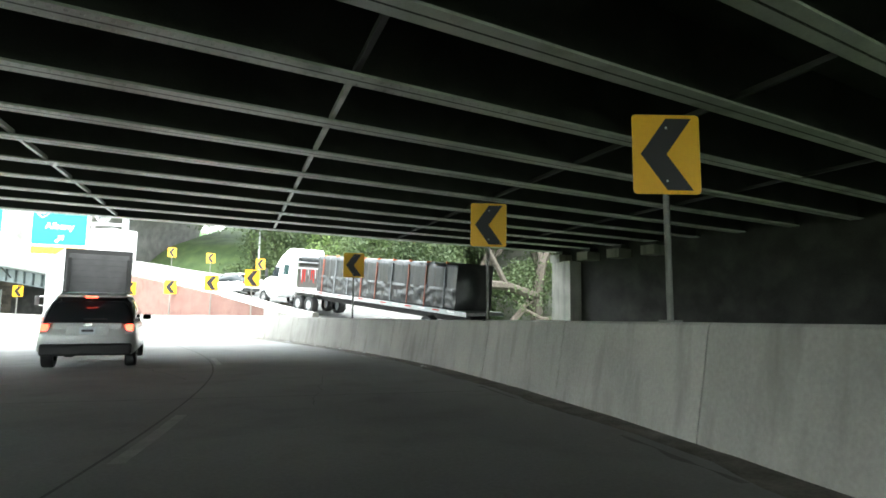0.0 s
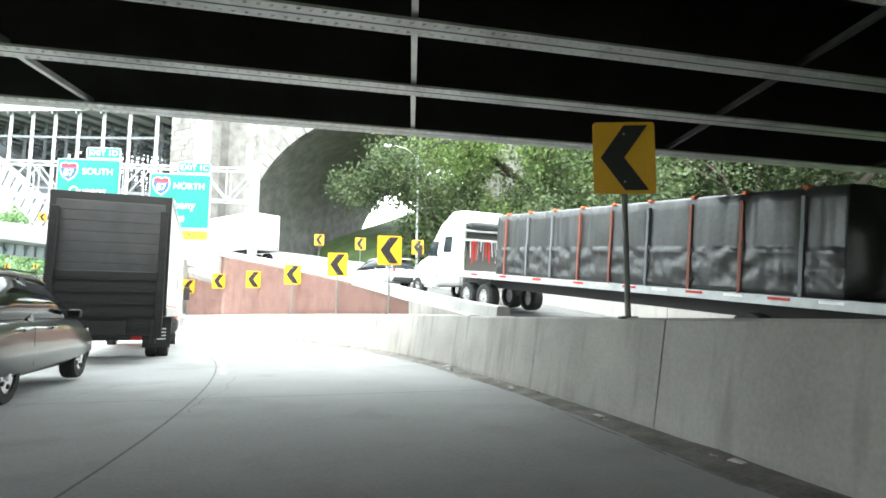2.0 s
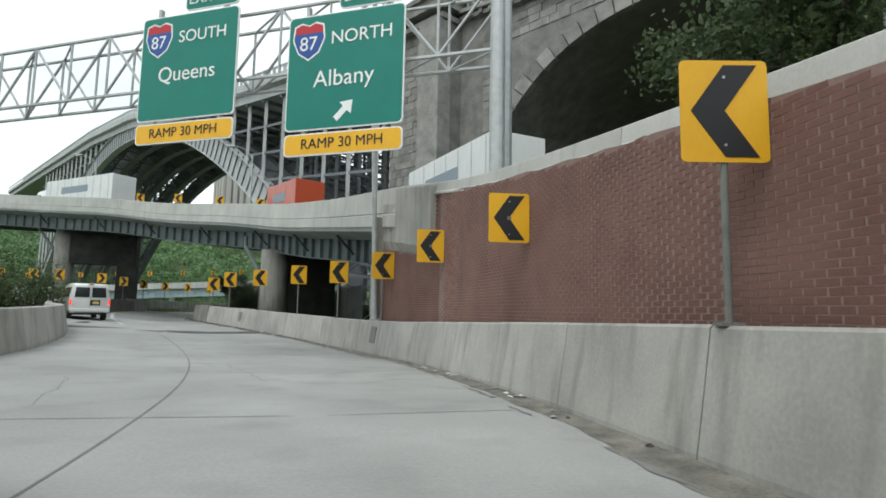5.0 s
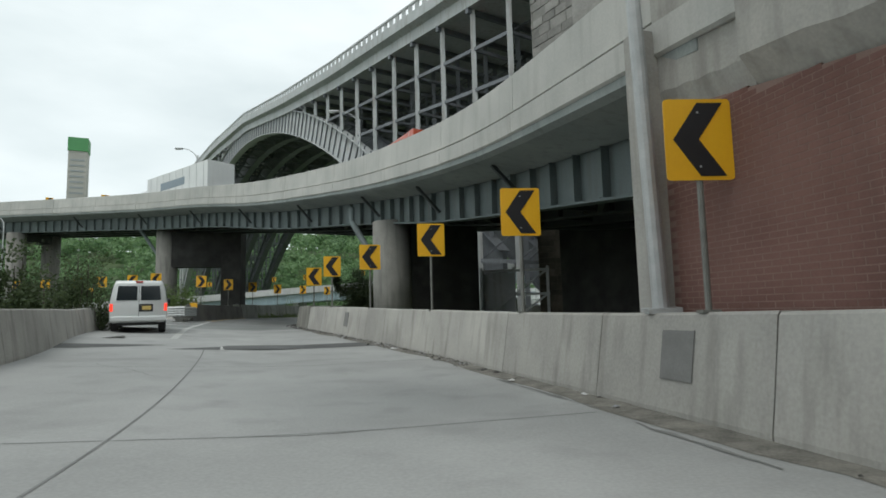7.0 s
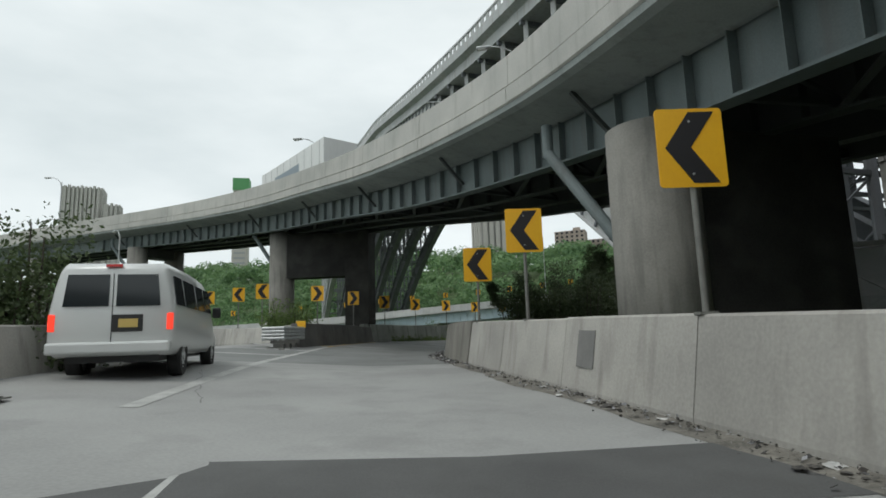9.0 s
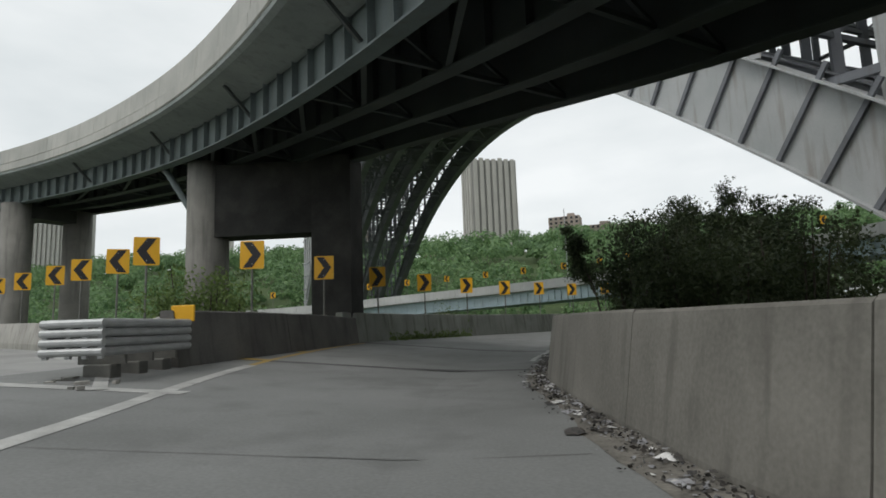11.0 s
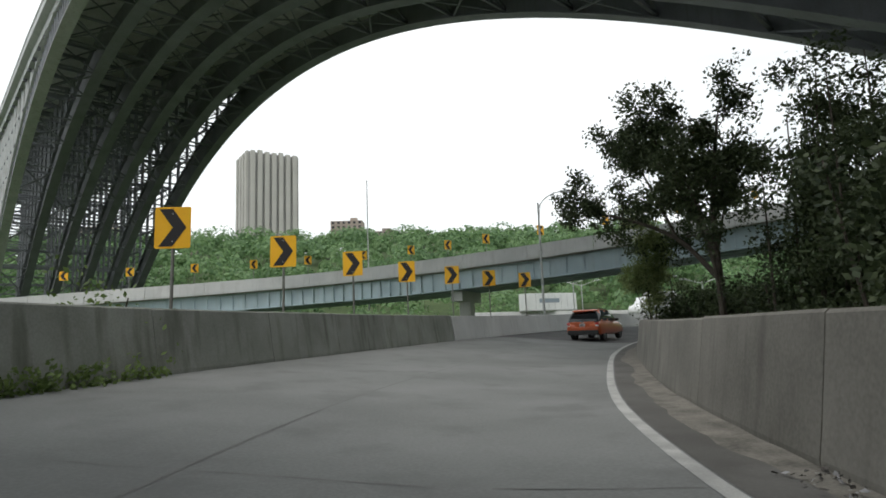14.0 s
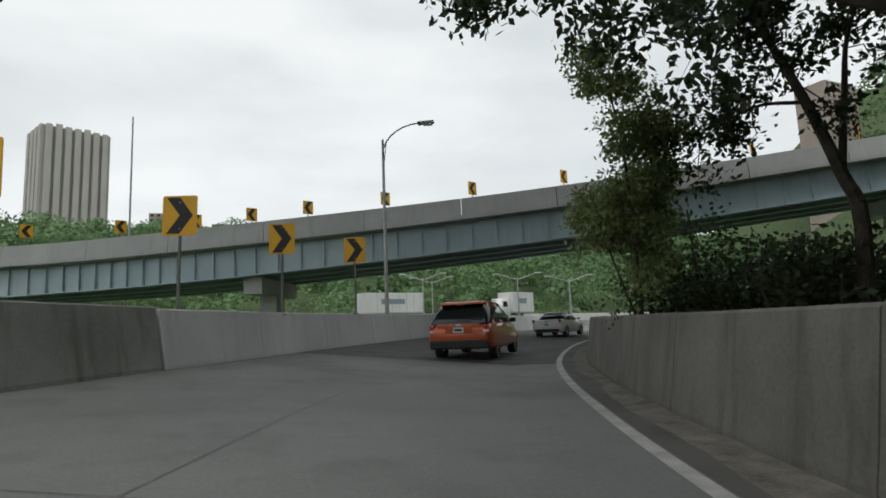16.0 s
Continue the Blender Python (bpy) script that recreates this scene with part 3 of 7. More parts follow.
# The underside's shade comes from its near-black colour.
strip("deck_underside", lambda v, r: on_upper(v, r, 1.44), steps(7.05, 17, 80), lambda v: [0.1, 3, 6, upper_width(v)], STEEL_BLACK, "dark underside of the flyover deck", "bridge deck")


def flyover_girder(share, near):
    """One plate girder below the deck, with its flanges and, near the eye, its stiffeners."""
    root = thing("flyover_girder", "grey-green painted steel plate girder with upright stiffeners", "girder", group="flyover girders", kind="structure")
    at = lambda v: 1.5 + share * (upper_width(v) - 2.5)
    for k, a in enumerate(range(7, 17)):
        vs = steps(a + (0.12 if a == 7 else 0), a + 1, 10)
        web = [(0.015, 1.5), (0.015, 3.02), (-0.015, 3.02), (-0.015, 1.5)]
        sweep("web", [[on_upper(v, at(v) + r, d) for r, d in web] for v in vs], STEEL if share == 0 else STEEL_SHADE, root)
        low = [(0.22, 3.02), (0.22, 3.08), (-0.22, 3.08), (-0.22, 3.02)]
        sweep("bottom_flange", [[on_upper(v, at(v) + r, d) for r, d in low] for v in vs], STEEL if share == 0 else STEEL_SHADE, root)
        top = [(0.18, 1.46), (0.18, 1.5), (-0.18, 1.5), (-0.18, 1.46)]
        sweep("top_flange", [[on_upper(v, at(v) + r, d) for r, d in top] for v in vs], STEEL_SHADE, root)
        if near and a < 15:
            length = (spline(UPPER, a + 1) - spline(UPPER, a)).length
            n = max(4, int(length / 1.15))
            for i in range(n):
                v = a + (i + 0.5) / n
                if v < 7.15:
                    continue
                bm = bmesh.new()
                p = on_upper(v, at(v) - near * 0.12, 2.26)
                h = math.degrees(math.atan2(*reversed(side(UPPER, v).xy)))
                slab(bm, (0, 0, 0), (0.19, 0.025, 1.5), 0)
                o = part("stiffener", bm, STEEL if share == 0 else STEEL_SHADE, root)
                o.matrix_basis = pose(*p, 0, 0, h)
    return root


# The edge girder keeps the open paint; the others carry the deck's shade in theirs.
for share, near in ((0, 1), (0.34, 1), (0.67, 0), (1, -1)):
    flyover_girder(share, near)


def flyover_bracing():
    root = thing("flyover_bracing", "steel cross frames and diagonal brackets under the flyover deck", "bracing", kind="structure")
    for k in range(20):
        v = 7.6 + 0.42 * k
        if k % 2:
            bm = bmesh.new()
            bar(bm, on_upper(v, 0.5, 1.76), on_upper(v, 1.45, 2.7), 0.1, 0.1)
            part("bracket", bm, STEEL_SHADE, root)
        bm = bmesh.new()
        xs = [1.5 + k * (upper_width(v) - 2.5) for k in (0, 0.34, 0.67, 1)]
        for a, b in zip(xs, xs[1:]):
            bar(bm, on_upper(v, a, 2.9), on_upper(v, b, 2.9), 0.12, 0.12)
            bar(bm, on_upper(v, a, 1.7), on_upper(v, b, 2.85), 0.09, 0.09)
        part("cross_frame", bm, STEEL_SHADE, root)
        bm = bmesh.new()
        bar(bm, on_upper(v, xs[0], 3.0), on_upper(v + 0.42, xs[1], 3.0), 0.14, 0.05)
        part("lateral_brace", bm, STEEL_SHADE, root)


flyover_bracing()


def column(at, top, r=0.9, strut_to=None):
    root = thing("bridge_column", "round weathered concrete column under the flyover", "column", group="flyover columns", kind="structure")
    bm = bmesh.new()
    g = ground_z(at[0], at[1]) - 0.3
    bmesh.ops.create_cone(bm, cap_ends=True, segments=32, radius1=r, radius2=r, depth=top - g, matrix=pose(at[0], at[1], (top + g) / 2))
    part("shaft", bm, CONCRETE_GRIMY, root, smooth=False)
    for v in root.children[0].data.polygons:
        v.use_smooth = abs(v.normal.z) < 0.5
    if strut_to:
        bm = bmesh.new()
        rod(bm, strut_to[0], strut_to[1], 0.15, 0.15, 12)
        rod(bm, strut_to[0] + Vector((0, 0, -0.1)), strut_to[0] + Vector((0, 0, 0.75)), 0.14, 0.14, 12)
        rod(bm, strut_to[1] + Vector((0, 0, 0.1)), strut_to[1] + Vector((0, 0, -1.0)), 0.14, 0.14, 12)
        part("drain_pipe", bm, STEEL, root, "inclined steel drain pipe")
    return root


def cap_beam(v, a, b, drop=1.1):
    bm = bmesh.new()
    p, q = on_upper(v, a, 3.1 + drop / 2), on_upper(v, b, 3.1 + drop / 2)
    bar(bm, p, q, 1.5, drop)
    o = part("pier_cap", bm, STEEL_BLACK)
    return tagged(o, "dark steel cross beam that carries the flyover girders", "cross beam", kind="structure")


for v, a, b in ((9.62, 1.4, 8.2), (12.98, 1.9, 5.6), (14.6, 1.6, 5.4), (15.7, 1.6, 5.4)):
    z = spline(UPPER, v).z
    p, q = on_upper(v, a), on_upper(v, b)
    if v == 9.62:
        p = Vector((-4.64, 25.91, 0))
    if v == 12.98:
        p = Vector((-29.72, 49.21, 0))
    away = (on_upper(v + 0.3, 0, 0) - on_upper(v, 0, 0)).xy.normalized()
    foot = Vector((p.x + away.x * 0.95, p.y + away.y * 0.95, z - 5.6))
    head = foot + Vector((away.x * 1.9, away.y * 1.9, 0)) - side(UPPER, v) * -0.9
    head.z = z - 2.7
    column((p.x, p.y), z - 3.09, 0.9, (head, foot))
    if v == 12.98:
        root = thing("bridge_pier", "broad dark concrete pier under the flyover", "pier", kind="structure")
        bm = bmesh.new()
        gz = ground_z(-23.97, 50.52) - 0.3
        slab(bm, (-23.97, 50.52, (z - 3.2 + gz) / 2), (1.75, 1.6, z - 3.2 - gz), 8)
        # Shaft and web wall are near black for the flyover's shade over them.
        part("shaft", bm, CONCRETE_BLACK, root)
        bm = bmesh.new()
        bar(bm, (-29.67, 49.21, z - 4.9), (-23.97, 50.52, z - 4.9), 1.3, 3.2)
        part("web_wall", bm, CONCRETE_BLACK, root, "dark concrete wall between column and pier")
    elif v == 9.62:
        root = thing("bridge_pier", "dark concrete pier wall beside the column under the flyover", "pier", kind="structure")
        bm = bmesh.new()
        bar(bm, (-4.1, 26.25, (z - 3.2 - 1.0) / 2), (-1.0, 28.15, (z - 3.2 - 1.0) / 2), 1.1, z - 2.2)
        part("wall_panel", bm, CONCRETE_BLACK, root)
    else:
        column((q.x, q.y), z - 3.09, 0.9)
        cap_beam(v, a, b, 0.9)


# Back wall added under the far edge of the flyover deck to block light from the right; near black for shade.
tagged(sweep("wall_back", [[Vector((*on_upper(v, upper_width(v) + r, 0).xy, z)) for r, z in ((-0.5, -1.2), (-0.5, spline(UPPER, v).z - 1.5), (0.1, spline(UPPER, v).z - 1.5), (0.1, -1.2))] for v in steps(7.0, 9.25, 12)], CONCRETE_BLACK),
       "near-black closing wall added at the back of the space under the flyover", "wall", kind="structure")


# Retaining wall of brick below the upper roadway.
def wall_point(u, back, z):
    p = on_road(u, table(u, RIGHT) - 0.62 - back)
    return Vector((p.x, p.y, z))


def upper_low(u):
    """Height of the concrete band's lower edge over the wall at u."""
    p = on_road(u, table(u, RIGHT) - 0.9)
    q = min((spline(UPPER, v) for v in steps(2, 9, 140)), key=lambda r: (r.x - p.x) ** 2 + (r.y - p.y) ** 2)
    return q.z - (2.3 if u > 7.27 else 0.35)


def brick_wall():
    sections = []
    for u in steps(4.17, 7.92, 44):
        lo, hi = on_road(u, 0).z - 0.4, upper_low(u) + 0.05
        sections.append([wall_point(u, 0.02, lo), wall_point(u, 0.02, hi), wall_point(u, 0.5, hi), wall_point(u, 0.5, lo)])
    return tagged(sweep("wall_brick", sections, MORTAR), "red brick retaining wall below the upper roadway", "wall", kind="structure")


WALL = brick_wall()
sec = []
for u in steps(2.4, 4.165, 16):
    lo, hi = on_road(u, 0).z - 0.4, upper_low(u) + 0.05
    sec.append([wall_point(u, -0.06, lo), wall_point(u, -0.06, hi), wall_point(u, 0.5, hi), wall_point(u, 0.5, lo)])
tagged(sweep("wall_concrete", sec, CONCRETE), "grey concrete retaining wall before the brickwork begins", "wall", kind="structure")


def wall_band():
    """The concrete band between the brickwork and the parapet, with the deeper corbelled block."""
    root = thing("wall_band", "grey concrete band and corbel over the brick retaining wall", "wall", kind="structure")
    for a, b, d in ((7.275, 7.7, 0.16), (7.705, 7.92, 0.0)):
        sec = []
        for u in steps(a, b, 8):
            lo = upper_low(u)
            p = on_road(u, table(u, RIGHT) - 0.9)
            hi = min((spline(UPPER, v) for v in steps(2, 9, 140)), key=lambda r: (r.x - p.x) ** 2 + (r.y - p.y) ** 2).z - (0.12 if d else 0.6)
            sec.append([wall_point(u, 0.1, lo), wall_point(u, -d, lo + 0.35), wall_point(u, -d, hi), wall_point(u, 0.55, hi), wall_point(u, 0.55, lo)])
        sweep("band_panel", sec, CONCRETE, root)
    bm = bmesh.new()
    e = wall_point(7.93, 0.3, 0)
    slab(bm, (e.x, e.y, 2.2), (1.2, 0.3, 5.4), heading(7.93))
    part("end_post", bm, CONCRETE, root)


wall_band()


# ---------------------------------------------------------------- the dark overpass at the start
OV = Vector((2.5, -24.4, 0))
OV_A = Vector((0.955, -0.296, 0))
OV_B = Vector((-0.296, -0.955, 0))
OV_YAW = math.degrees(math.atan2(OV_A.y, OV_A.x))


def on_over(a, b, z):
    q = OV + OV_A * a + OV_B * b
    return Vector((q.x, q.y, z))


def overpass():
    deck = bmesh.new()
    # The unseen rear stretch is added to shut out daylight from behind the start.
    c = on_over(-6, 45, 7.1)
    slab(deck, c, (62, 90.0, 0.5), OV_YAW)
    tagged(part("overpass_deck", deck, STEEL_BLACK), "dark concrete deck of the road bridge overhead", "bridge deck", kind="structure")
    root = thing("overpass_girders", "near-black riveted steel girders of the overpass with pale lower flanges", "girder", kind="structure")
    for i in range(18):
        b = 0.25 + 2.2 * i
        low = 5.55 if i else 5.5
        g = bmesh.new()
        slab(g, on_over(-6, b, (low + 6.85) / 2), (60, 0.04, 6.85 - low), OV_YAW)
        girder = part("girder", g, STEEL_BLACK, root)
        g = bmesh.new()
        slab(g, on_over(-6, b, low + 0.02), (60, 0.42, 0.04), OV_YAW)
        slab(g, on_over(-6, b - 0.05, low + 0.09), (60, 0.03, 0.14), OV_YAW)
        part("flange", g, STEEL_LIT, girder)
        if i < 9:
            # rows of rivets on the lower flange
            corners = []
            for a in np.arange(-22, 14, 0.16):
                for off in (-0.13, 0.13):
                    p = on_over(a, b + off, low - 0.004)
                    ax, bx = OV_A * 0.028, OV_B * 0.028
                    z = Vector((0, 0, -0.014))
                    corners.append([p - ax - bx, p + ax - bx, p + ax + bx, p - ax + bx])
                    for e, f in ((ax, bx), (bx, -ax), (-ax, -bx), (-bx, ax)):
                        corners.append([p + e + f, p + e - f, p + e * 0.55 - f * 0.55 + z, p + e * 0.55 + f * 0.55 + z])
                    corners.append([p - ax * 0.55 - bx * 0.55 + z, p + ax * 0.55 - bx * 0.55 + z, p + ax * 0.55 + bx * 0.55 + z, p - ax * 0.55 + bx * 0.55 + z])
            quads("rivets", corners, STEEL_LIT, girder)["kind"] = "stuff"
        st = bmesh.new()
        if i < 12:
            for a in np.arange(-24, 20, 1.5):
                slab(st, on_over(a, b - 0.1, (low + 6.85) / 2), (0.03, 0.18, 6.7 - low), OV_YAW)
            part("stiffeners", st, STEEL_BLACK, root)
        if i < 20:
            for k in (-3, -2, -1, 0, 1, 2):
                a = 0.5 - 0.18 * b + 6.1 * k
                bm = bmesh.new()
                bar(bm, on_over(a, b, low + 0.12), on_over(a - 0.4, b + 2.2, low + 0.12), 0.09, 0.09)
                # Braces towards the left and the mouth get the light painted on.
                part("cross_brace", bm, STEEL_LIT if i < 8 and k < 1 else STEEL_BLACK, root)
    fas = bmesh.new()
    slab(fas, on_over(-6, -0.15, 7.3), (62, 0.3, 1.1), OV_YAW)
    tagged(part("overpass_fascia", fas, CONCRETE), "concrete fascia and parapet of the overpass", "parapet", kind="structure")
    bm = bmesh.new()
    # Lengthened out of view with the deck, for the same darkness.
    slab(bm, on_over(18.5, 45, 3.2), (2.0, 90, 7.6), OV_YAW)
    # The dark inside the underpass is put into the abutment's colour.
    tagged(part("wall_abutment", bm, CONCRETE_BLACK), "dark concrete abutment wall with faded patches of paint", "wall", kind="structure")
    # the end of the abutment at the daylight, with its bearing seats
    seat = thing("abutment_seat", "weathered concrete bearing seats at the end of the abutment", "bridge support", kind="structure")
    for k in range(4):
        c = on_over(17.2, 0.5 + 2.2 * k, 5.1)
        part("bearing_block", slab(bmesh.new(), c, (1.3, 0.8, 0.45), OV_YAW), CONCRETE_GRIMY, seat)
        part("bearing", slab(bmesh.new(), c + Vector((0, 0, 0.33)), (0.6, 0.5, 0.2), OV_YAW), STEEL_BLACK, seat)
    part("pilaster", slab(bmesh.new(), on_over(17.2, 0.9, 2.2), (1.1, 1.5, 5.4), OV_YAW), CONCRETE_GRIMY, seat, "stained concrete pilaster")


overpass()

# ---------------------------------------------------------------- the old high bridge
def high_bridge():
    root = thing("high_bridge", "old steel arch bridge with grey-painted ribs and open spandrels", "bridge", kind="structure")
    # arch ribs: panelled near and far faces, plain ones between
    span = [s for s in steps(39.0, 188.0, 54)]
    for k, c in enumerate([B_NEAR + (B_FAR - B_NEAR) * i / 5 for i in range(6)]):
        t = 0.25
        sec = [[on_bridge(s, c + t, soffit(s)), on_bridge(s, c - t, soffit(s)), on_bridge(s, c - t, soffit(s) + 3.7), on_bridge(s, c + t, soffit(s) + 3.7)] for s in span]
        # Only the near rib stays pale; the ribs behind have shade in their colour.
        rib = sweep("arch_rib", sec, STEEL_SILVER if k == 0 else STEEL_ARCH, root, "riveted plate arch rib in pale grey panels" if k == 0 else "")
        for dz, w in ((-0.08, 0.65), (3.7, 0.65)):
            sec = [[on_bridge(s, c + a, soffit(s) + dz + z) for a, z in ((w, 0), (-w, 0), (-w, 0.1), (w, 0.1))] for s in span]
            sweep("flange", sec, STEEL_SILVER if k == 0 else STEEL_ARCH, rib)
        if k == 0:
            # upright stiffeners between the panels
            for s in np.arange(40, 188, 1.55):
                sl = math.atan(-2 * ARCH_K * (s - ARCH_S0))
                up = B_S * -math.sin(sl) + Vector((0, 0, math.cos(sl)))
                bm = bmesh.new()
                p = on_bridge(s, c - t - 0.09, soffit(s))
                bar(bm, p, p + up * 3.6, 0.12, 0.18)
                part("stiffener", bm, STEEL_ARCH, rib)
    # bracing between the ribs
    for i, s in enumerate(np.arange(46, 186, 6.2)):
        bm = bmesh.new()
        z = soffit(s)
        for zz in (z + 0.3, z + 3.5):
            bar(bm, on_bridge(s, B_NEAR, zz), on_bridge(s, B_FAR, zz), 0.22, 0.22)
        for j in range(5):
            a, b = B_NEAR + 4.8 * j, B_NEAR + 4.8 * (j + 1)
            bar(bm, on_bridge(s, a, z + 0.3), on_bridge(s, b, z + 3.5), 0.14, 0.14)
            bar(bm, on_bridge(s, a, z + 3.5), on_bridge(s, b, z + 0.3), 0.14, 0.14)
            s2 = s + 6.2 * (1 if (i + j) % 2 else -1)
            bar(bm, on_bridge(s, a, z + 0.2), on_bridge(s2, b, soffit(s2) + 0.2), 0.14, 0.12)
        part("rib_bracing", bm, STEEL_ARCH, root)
    # spandrel columns and struts
    for s in np.arange(31.5, 196, 4.65):
        deck = rail_z(s) - 3.4
        foot = soffit(s) + 3.7 if 40 < s < 187 else ground_z(*on_bridge(s, B_NEAR, 0).xy)
        foot = max(foot, 1.0)
        if deck - foot < 0.5:
            continue
        for k in range(6):
            c = B_NEAR + 4.8 * k
            bm = bmesh.new()
            bar(bm, on_bridge(s, c, foot), on_bridge(s, c, deck), 0.42 if k in (0, 5) else 0.35, 0.42)
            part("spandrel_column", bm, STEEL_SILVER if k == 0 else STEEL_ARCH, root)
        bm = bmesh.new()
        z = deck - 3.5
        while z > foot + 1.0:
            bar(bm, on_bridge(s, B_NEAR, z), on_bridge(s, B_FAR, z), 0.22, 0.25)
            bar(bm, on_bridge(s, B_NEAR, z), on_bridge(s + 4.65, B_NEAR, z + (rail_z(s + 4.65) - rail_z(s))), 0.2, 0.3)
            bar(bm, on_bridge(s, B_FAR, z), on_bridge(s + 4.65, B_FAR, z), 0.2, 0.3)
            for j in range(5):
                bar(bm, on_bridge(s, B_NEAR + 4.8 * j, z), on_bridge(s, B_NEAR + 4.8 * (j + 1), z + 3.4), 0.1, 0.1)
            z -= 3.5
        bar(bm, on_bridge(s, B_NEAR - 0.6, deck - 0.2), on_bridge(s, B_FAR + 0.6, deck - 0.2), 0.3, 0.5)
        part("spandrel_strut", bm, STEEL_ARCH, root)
    # deck: edge girder, cornice, railing
    ss = steps(29, 260, 80)
    prof = [(-1.3, 2.0), (-1.3, 1.25), (-1.0, 1.15), (B_FAR - B_NEAR + 1.0, 1.15), (B_FAR - B_NEAR + 1.3, 1.25), (B_FAR - B_NEAR + 1.3, 2.0), (B_FAR - B_NEAR + 0.6, 2.3), (B_FAR - B_NEAR + 0.6, 3.4), (-0.6, 3.4), (-0.6, 2.3)]
    sweep("deck", [[on_bridge(s, B_NEAR + a, rail_z(s) - d) for a, d in prof] for s in ss], STEEL_SILVER, root, "pale grey deck edge and cornice")
    for c in (B_NEAR - 1.1, B_FAR + 1.1):
        sweep("handrail", [[on_bridge(s, c + a, rail_z(s) - d) for a, d in ((-0.12, 0), (0.12, 0), (0.12, 0.2), (-0.12, 0.2))] for s in ss], STEEL_SILVER, root)
        sweep("kerb", [[on_bridge(s, c + a, rail_z(s) - d) for a, d in ((-0.14, 0.95), (0.14, 0.95), (0.14, 1.2), (-0.14, 1.2))] for s in ss], STEEL_SILVER, root)
    bm = bmesh.new()
    for s in np.arange(29, 230, 1.3):
        slab(bm, on_bridge(s, B_NEAR - 1.1, rail_z(s) - 0.57), (0.62, 0.12, 0.78), B_YAW)
    part("railing_panels", bm, STEEL_SILVER, root)
    return root


high_bridge()


# ---------------------------------------------------------------- the stone approach
def stone_approach():
    root = thing("stone_viaduct", "grey granite viaduct with a tall round arch and a carved cornice", "viaduct", kind="structure")
    ac, az, aa, ab = 3.2, 9.7, 13.6, 11.8
    face_c = B_NEAR - 0.4
    # wall above and beside the arch, as a skin with an opening through it
    ring = [(ac + aa * math.cos(a), az + ab * math.sin(a)) for a in steps(0.0, math.pi, 28)]
    lo, hi, s_l, s_r = -2.0, 0, 20.5, -62.0
    bm = bmesh.new()
    def wall_face(c):
        top = [(s, rail_z(s) - 1.6) for s, _ in ring]
        va = [bm.verts.new(on_bridge(s, c, z)) for s, z in ring]
        vt = [bm.verts.new(on_bridge(s, c, z)) for s, z in top]
        for i in range(len(ring) - 1):
            bm.faces.new((va[i], va[i + 1], vt[i + 1], vt[i]))
        l = [bm.verts.new(on_bridge(s, c, z)) for s, z in ((s_l, lo), (s_l, rail_z(s_l) - 1.6), (ac + aa, rail_z(ac + aa) - 1.6), (ac + aa, az), (ac + aa, lo))]
        bm.faces.new(l)
        prev = None
        for s in (ac - aa, -20, -34, -48, s_r):
            cur = (bm.verts.new(on_bridge(s, c, lo)), bm.verts.new(on_bridge(s, c, rail_z(s) - 1.6)))
            if prev:
                bm.faces.new((prev[0], cur[0], cur[1], prev[1]))
            prev = cur
        return va
    near, far = wall_face(face_c), wall_face(B_FAR)
    for i in range(len(ring) - 1):
        bm.faces.new((near[i], near[i + 1], far[i + 1], far[i]))
    for s in (ac + aa, ac - aa):
        v = [bm.verts.new(on_bridge(s, c, z)) for c, z in ((face_c, lo), (face_c, az), (B_FAR, az), (B_FAR, lo))]
        bm.faces.new(v)
    part("wall", bm, STONE, root)
    # voussoirs round the arch
    for i in range(34):
        a0, a1 = math.pi * (i + 0.04) / 34, math.pi * (i + 0.96) / 34
        bm = bmesh.new()
        pts = [(ac + (aa + e) * math.cos(a), az + (ab + e) * math.sin(a)) for e, a in ((-0.05, a0), (1.15, a0), (1.15, a1), (-0.05, a1))]
        vs = [bm.verts.new(on_bridge(s, c, z)) for c in (face_c - 0.22, face_c + 0.3) for s, z in pts]
        for f in ((0, 1, 2, 3), (4, 7, 6, 5), (0, 4, 5, 1), (1, 5, 6, 2), (2, 6, 7, 3), (3, 7, 4, 0)):
            bm.faces.new([vs[j] for j in f])
        part("voussoir", bm, STONE, root)
    # pier with its buttress and cap
    bm = bmesh.new()
    slab(bm, on_bridge(23.3, face_c + 11, 13), (6.9, 25.5, 25.5), B_YAW)
    part("pier_shaft", bm, STONE, root)
    bm = bmesh.new()
    slab(bm, on_bridge(23.2, face_c + 10.8, 25.6), (7.2, 26.6, 0.45), B_YAW)
    slab(bm, on_bridge(23.2, face_c + 10.8, 26.5), (7.8, 27.4, 0.45), B_YAW)
    slab(bm, on_bridge(23.2, face_c + 10.8, 27.15), (7.0, 26.4, 0.9), B_YAW)
    slab(bm, on_bridge(23.2, face_c + 10.8, 27.7), (7.6, 27.0, 0.25), B_YAW)
    part("pier_cap", bm, STONE, root, "moulded granite cap of the pier")
    bm = bmesh.new()
    slab(bm, on_bridge(21.0, face_c - 2.0, 13), (2.4, 1.4, 25), B_YAW)
    part("buttress", bm, STONE, root)
    # cornice, corbels, balustrade
    for d, h, o in ((2.0, 0.35, 0.5), (1.5, 0.3, 0.75), (0.28, 0.28, 0.45), (1.2, 0.25, 0.4)):
        sweep("cornice", [[on_bridge(s, face_c - a, rail_z(s) - z) for a, z in ((o, d), (o, d - h), (-0.3, d - h), (-0.3, d))] for s in steps(19.6, -62, 14)], STONE, root)
    for s in np.arange(-50, 19, 1.05):
        bm = bmesh.new()
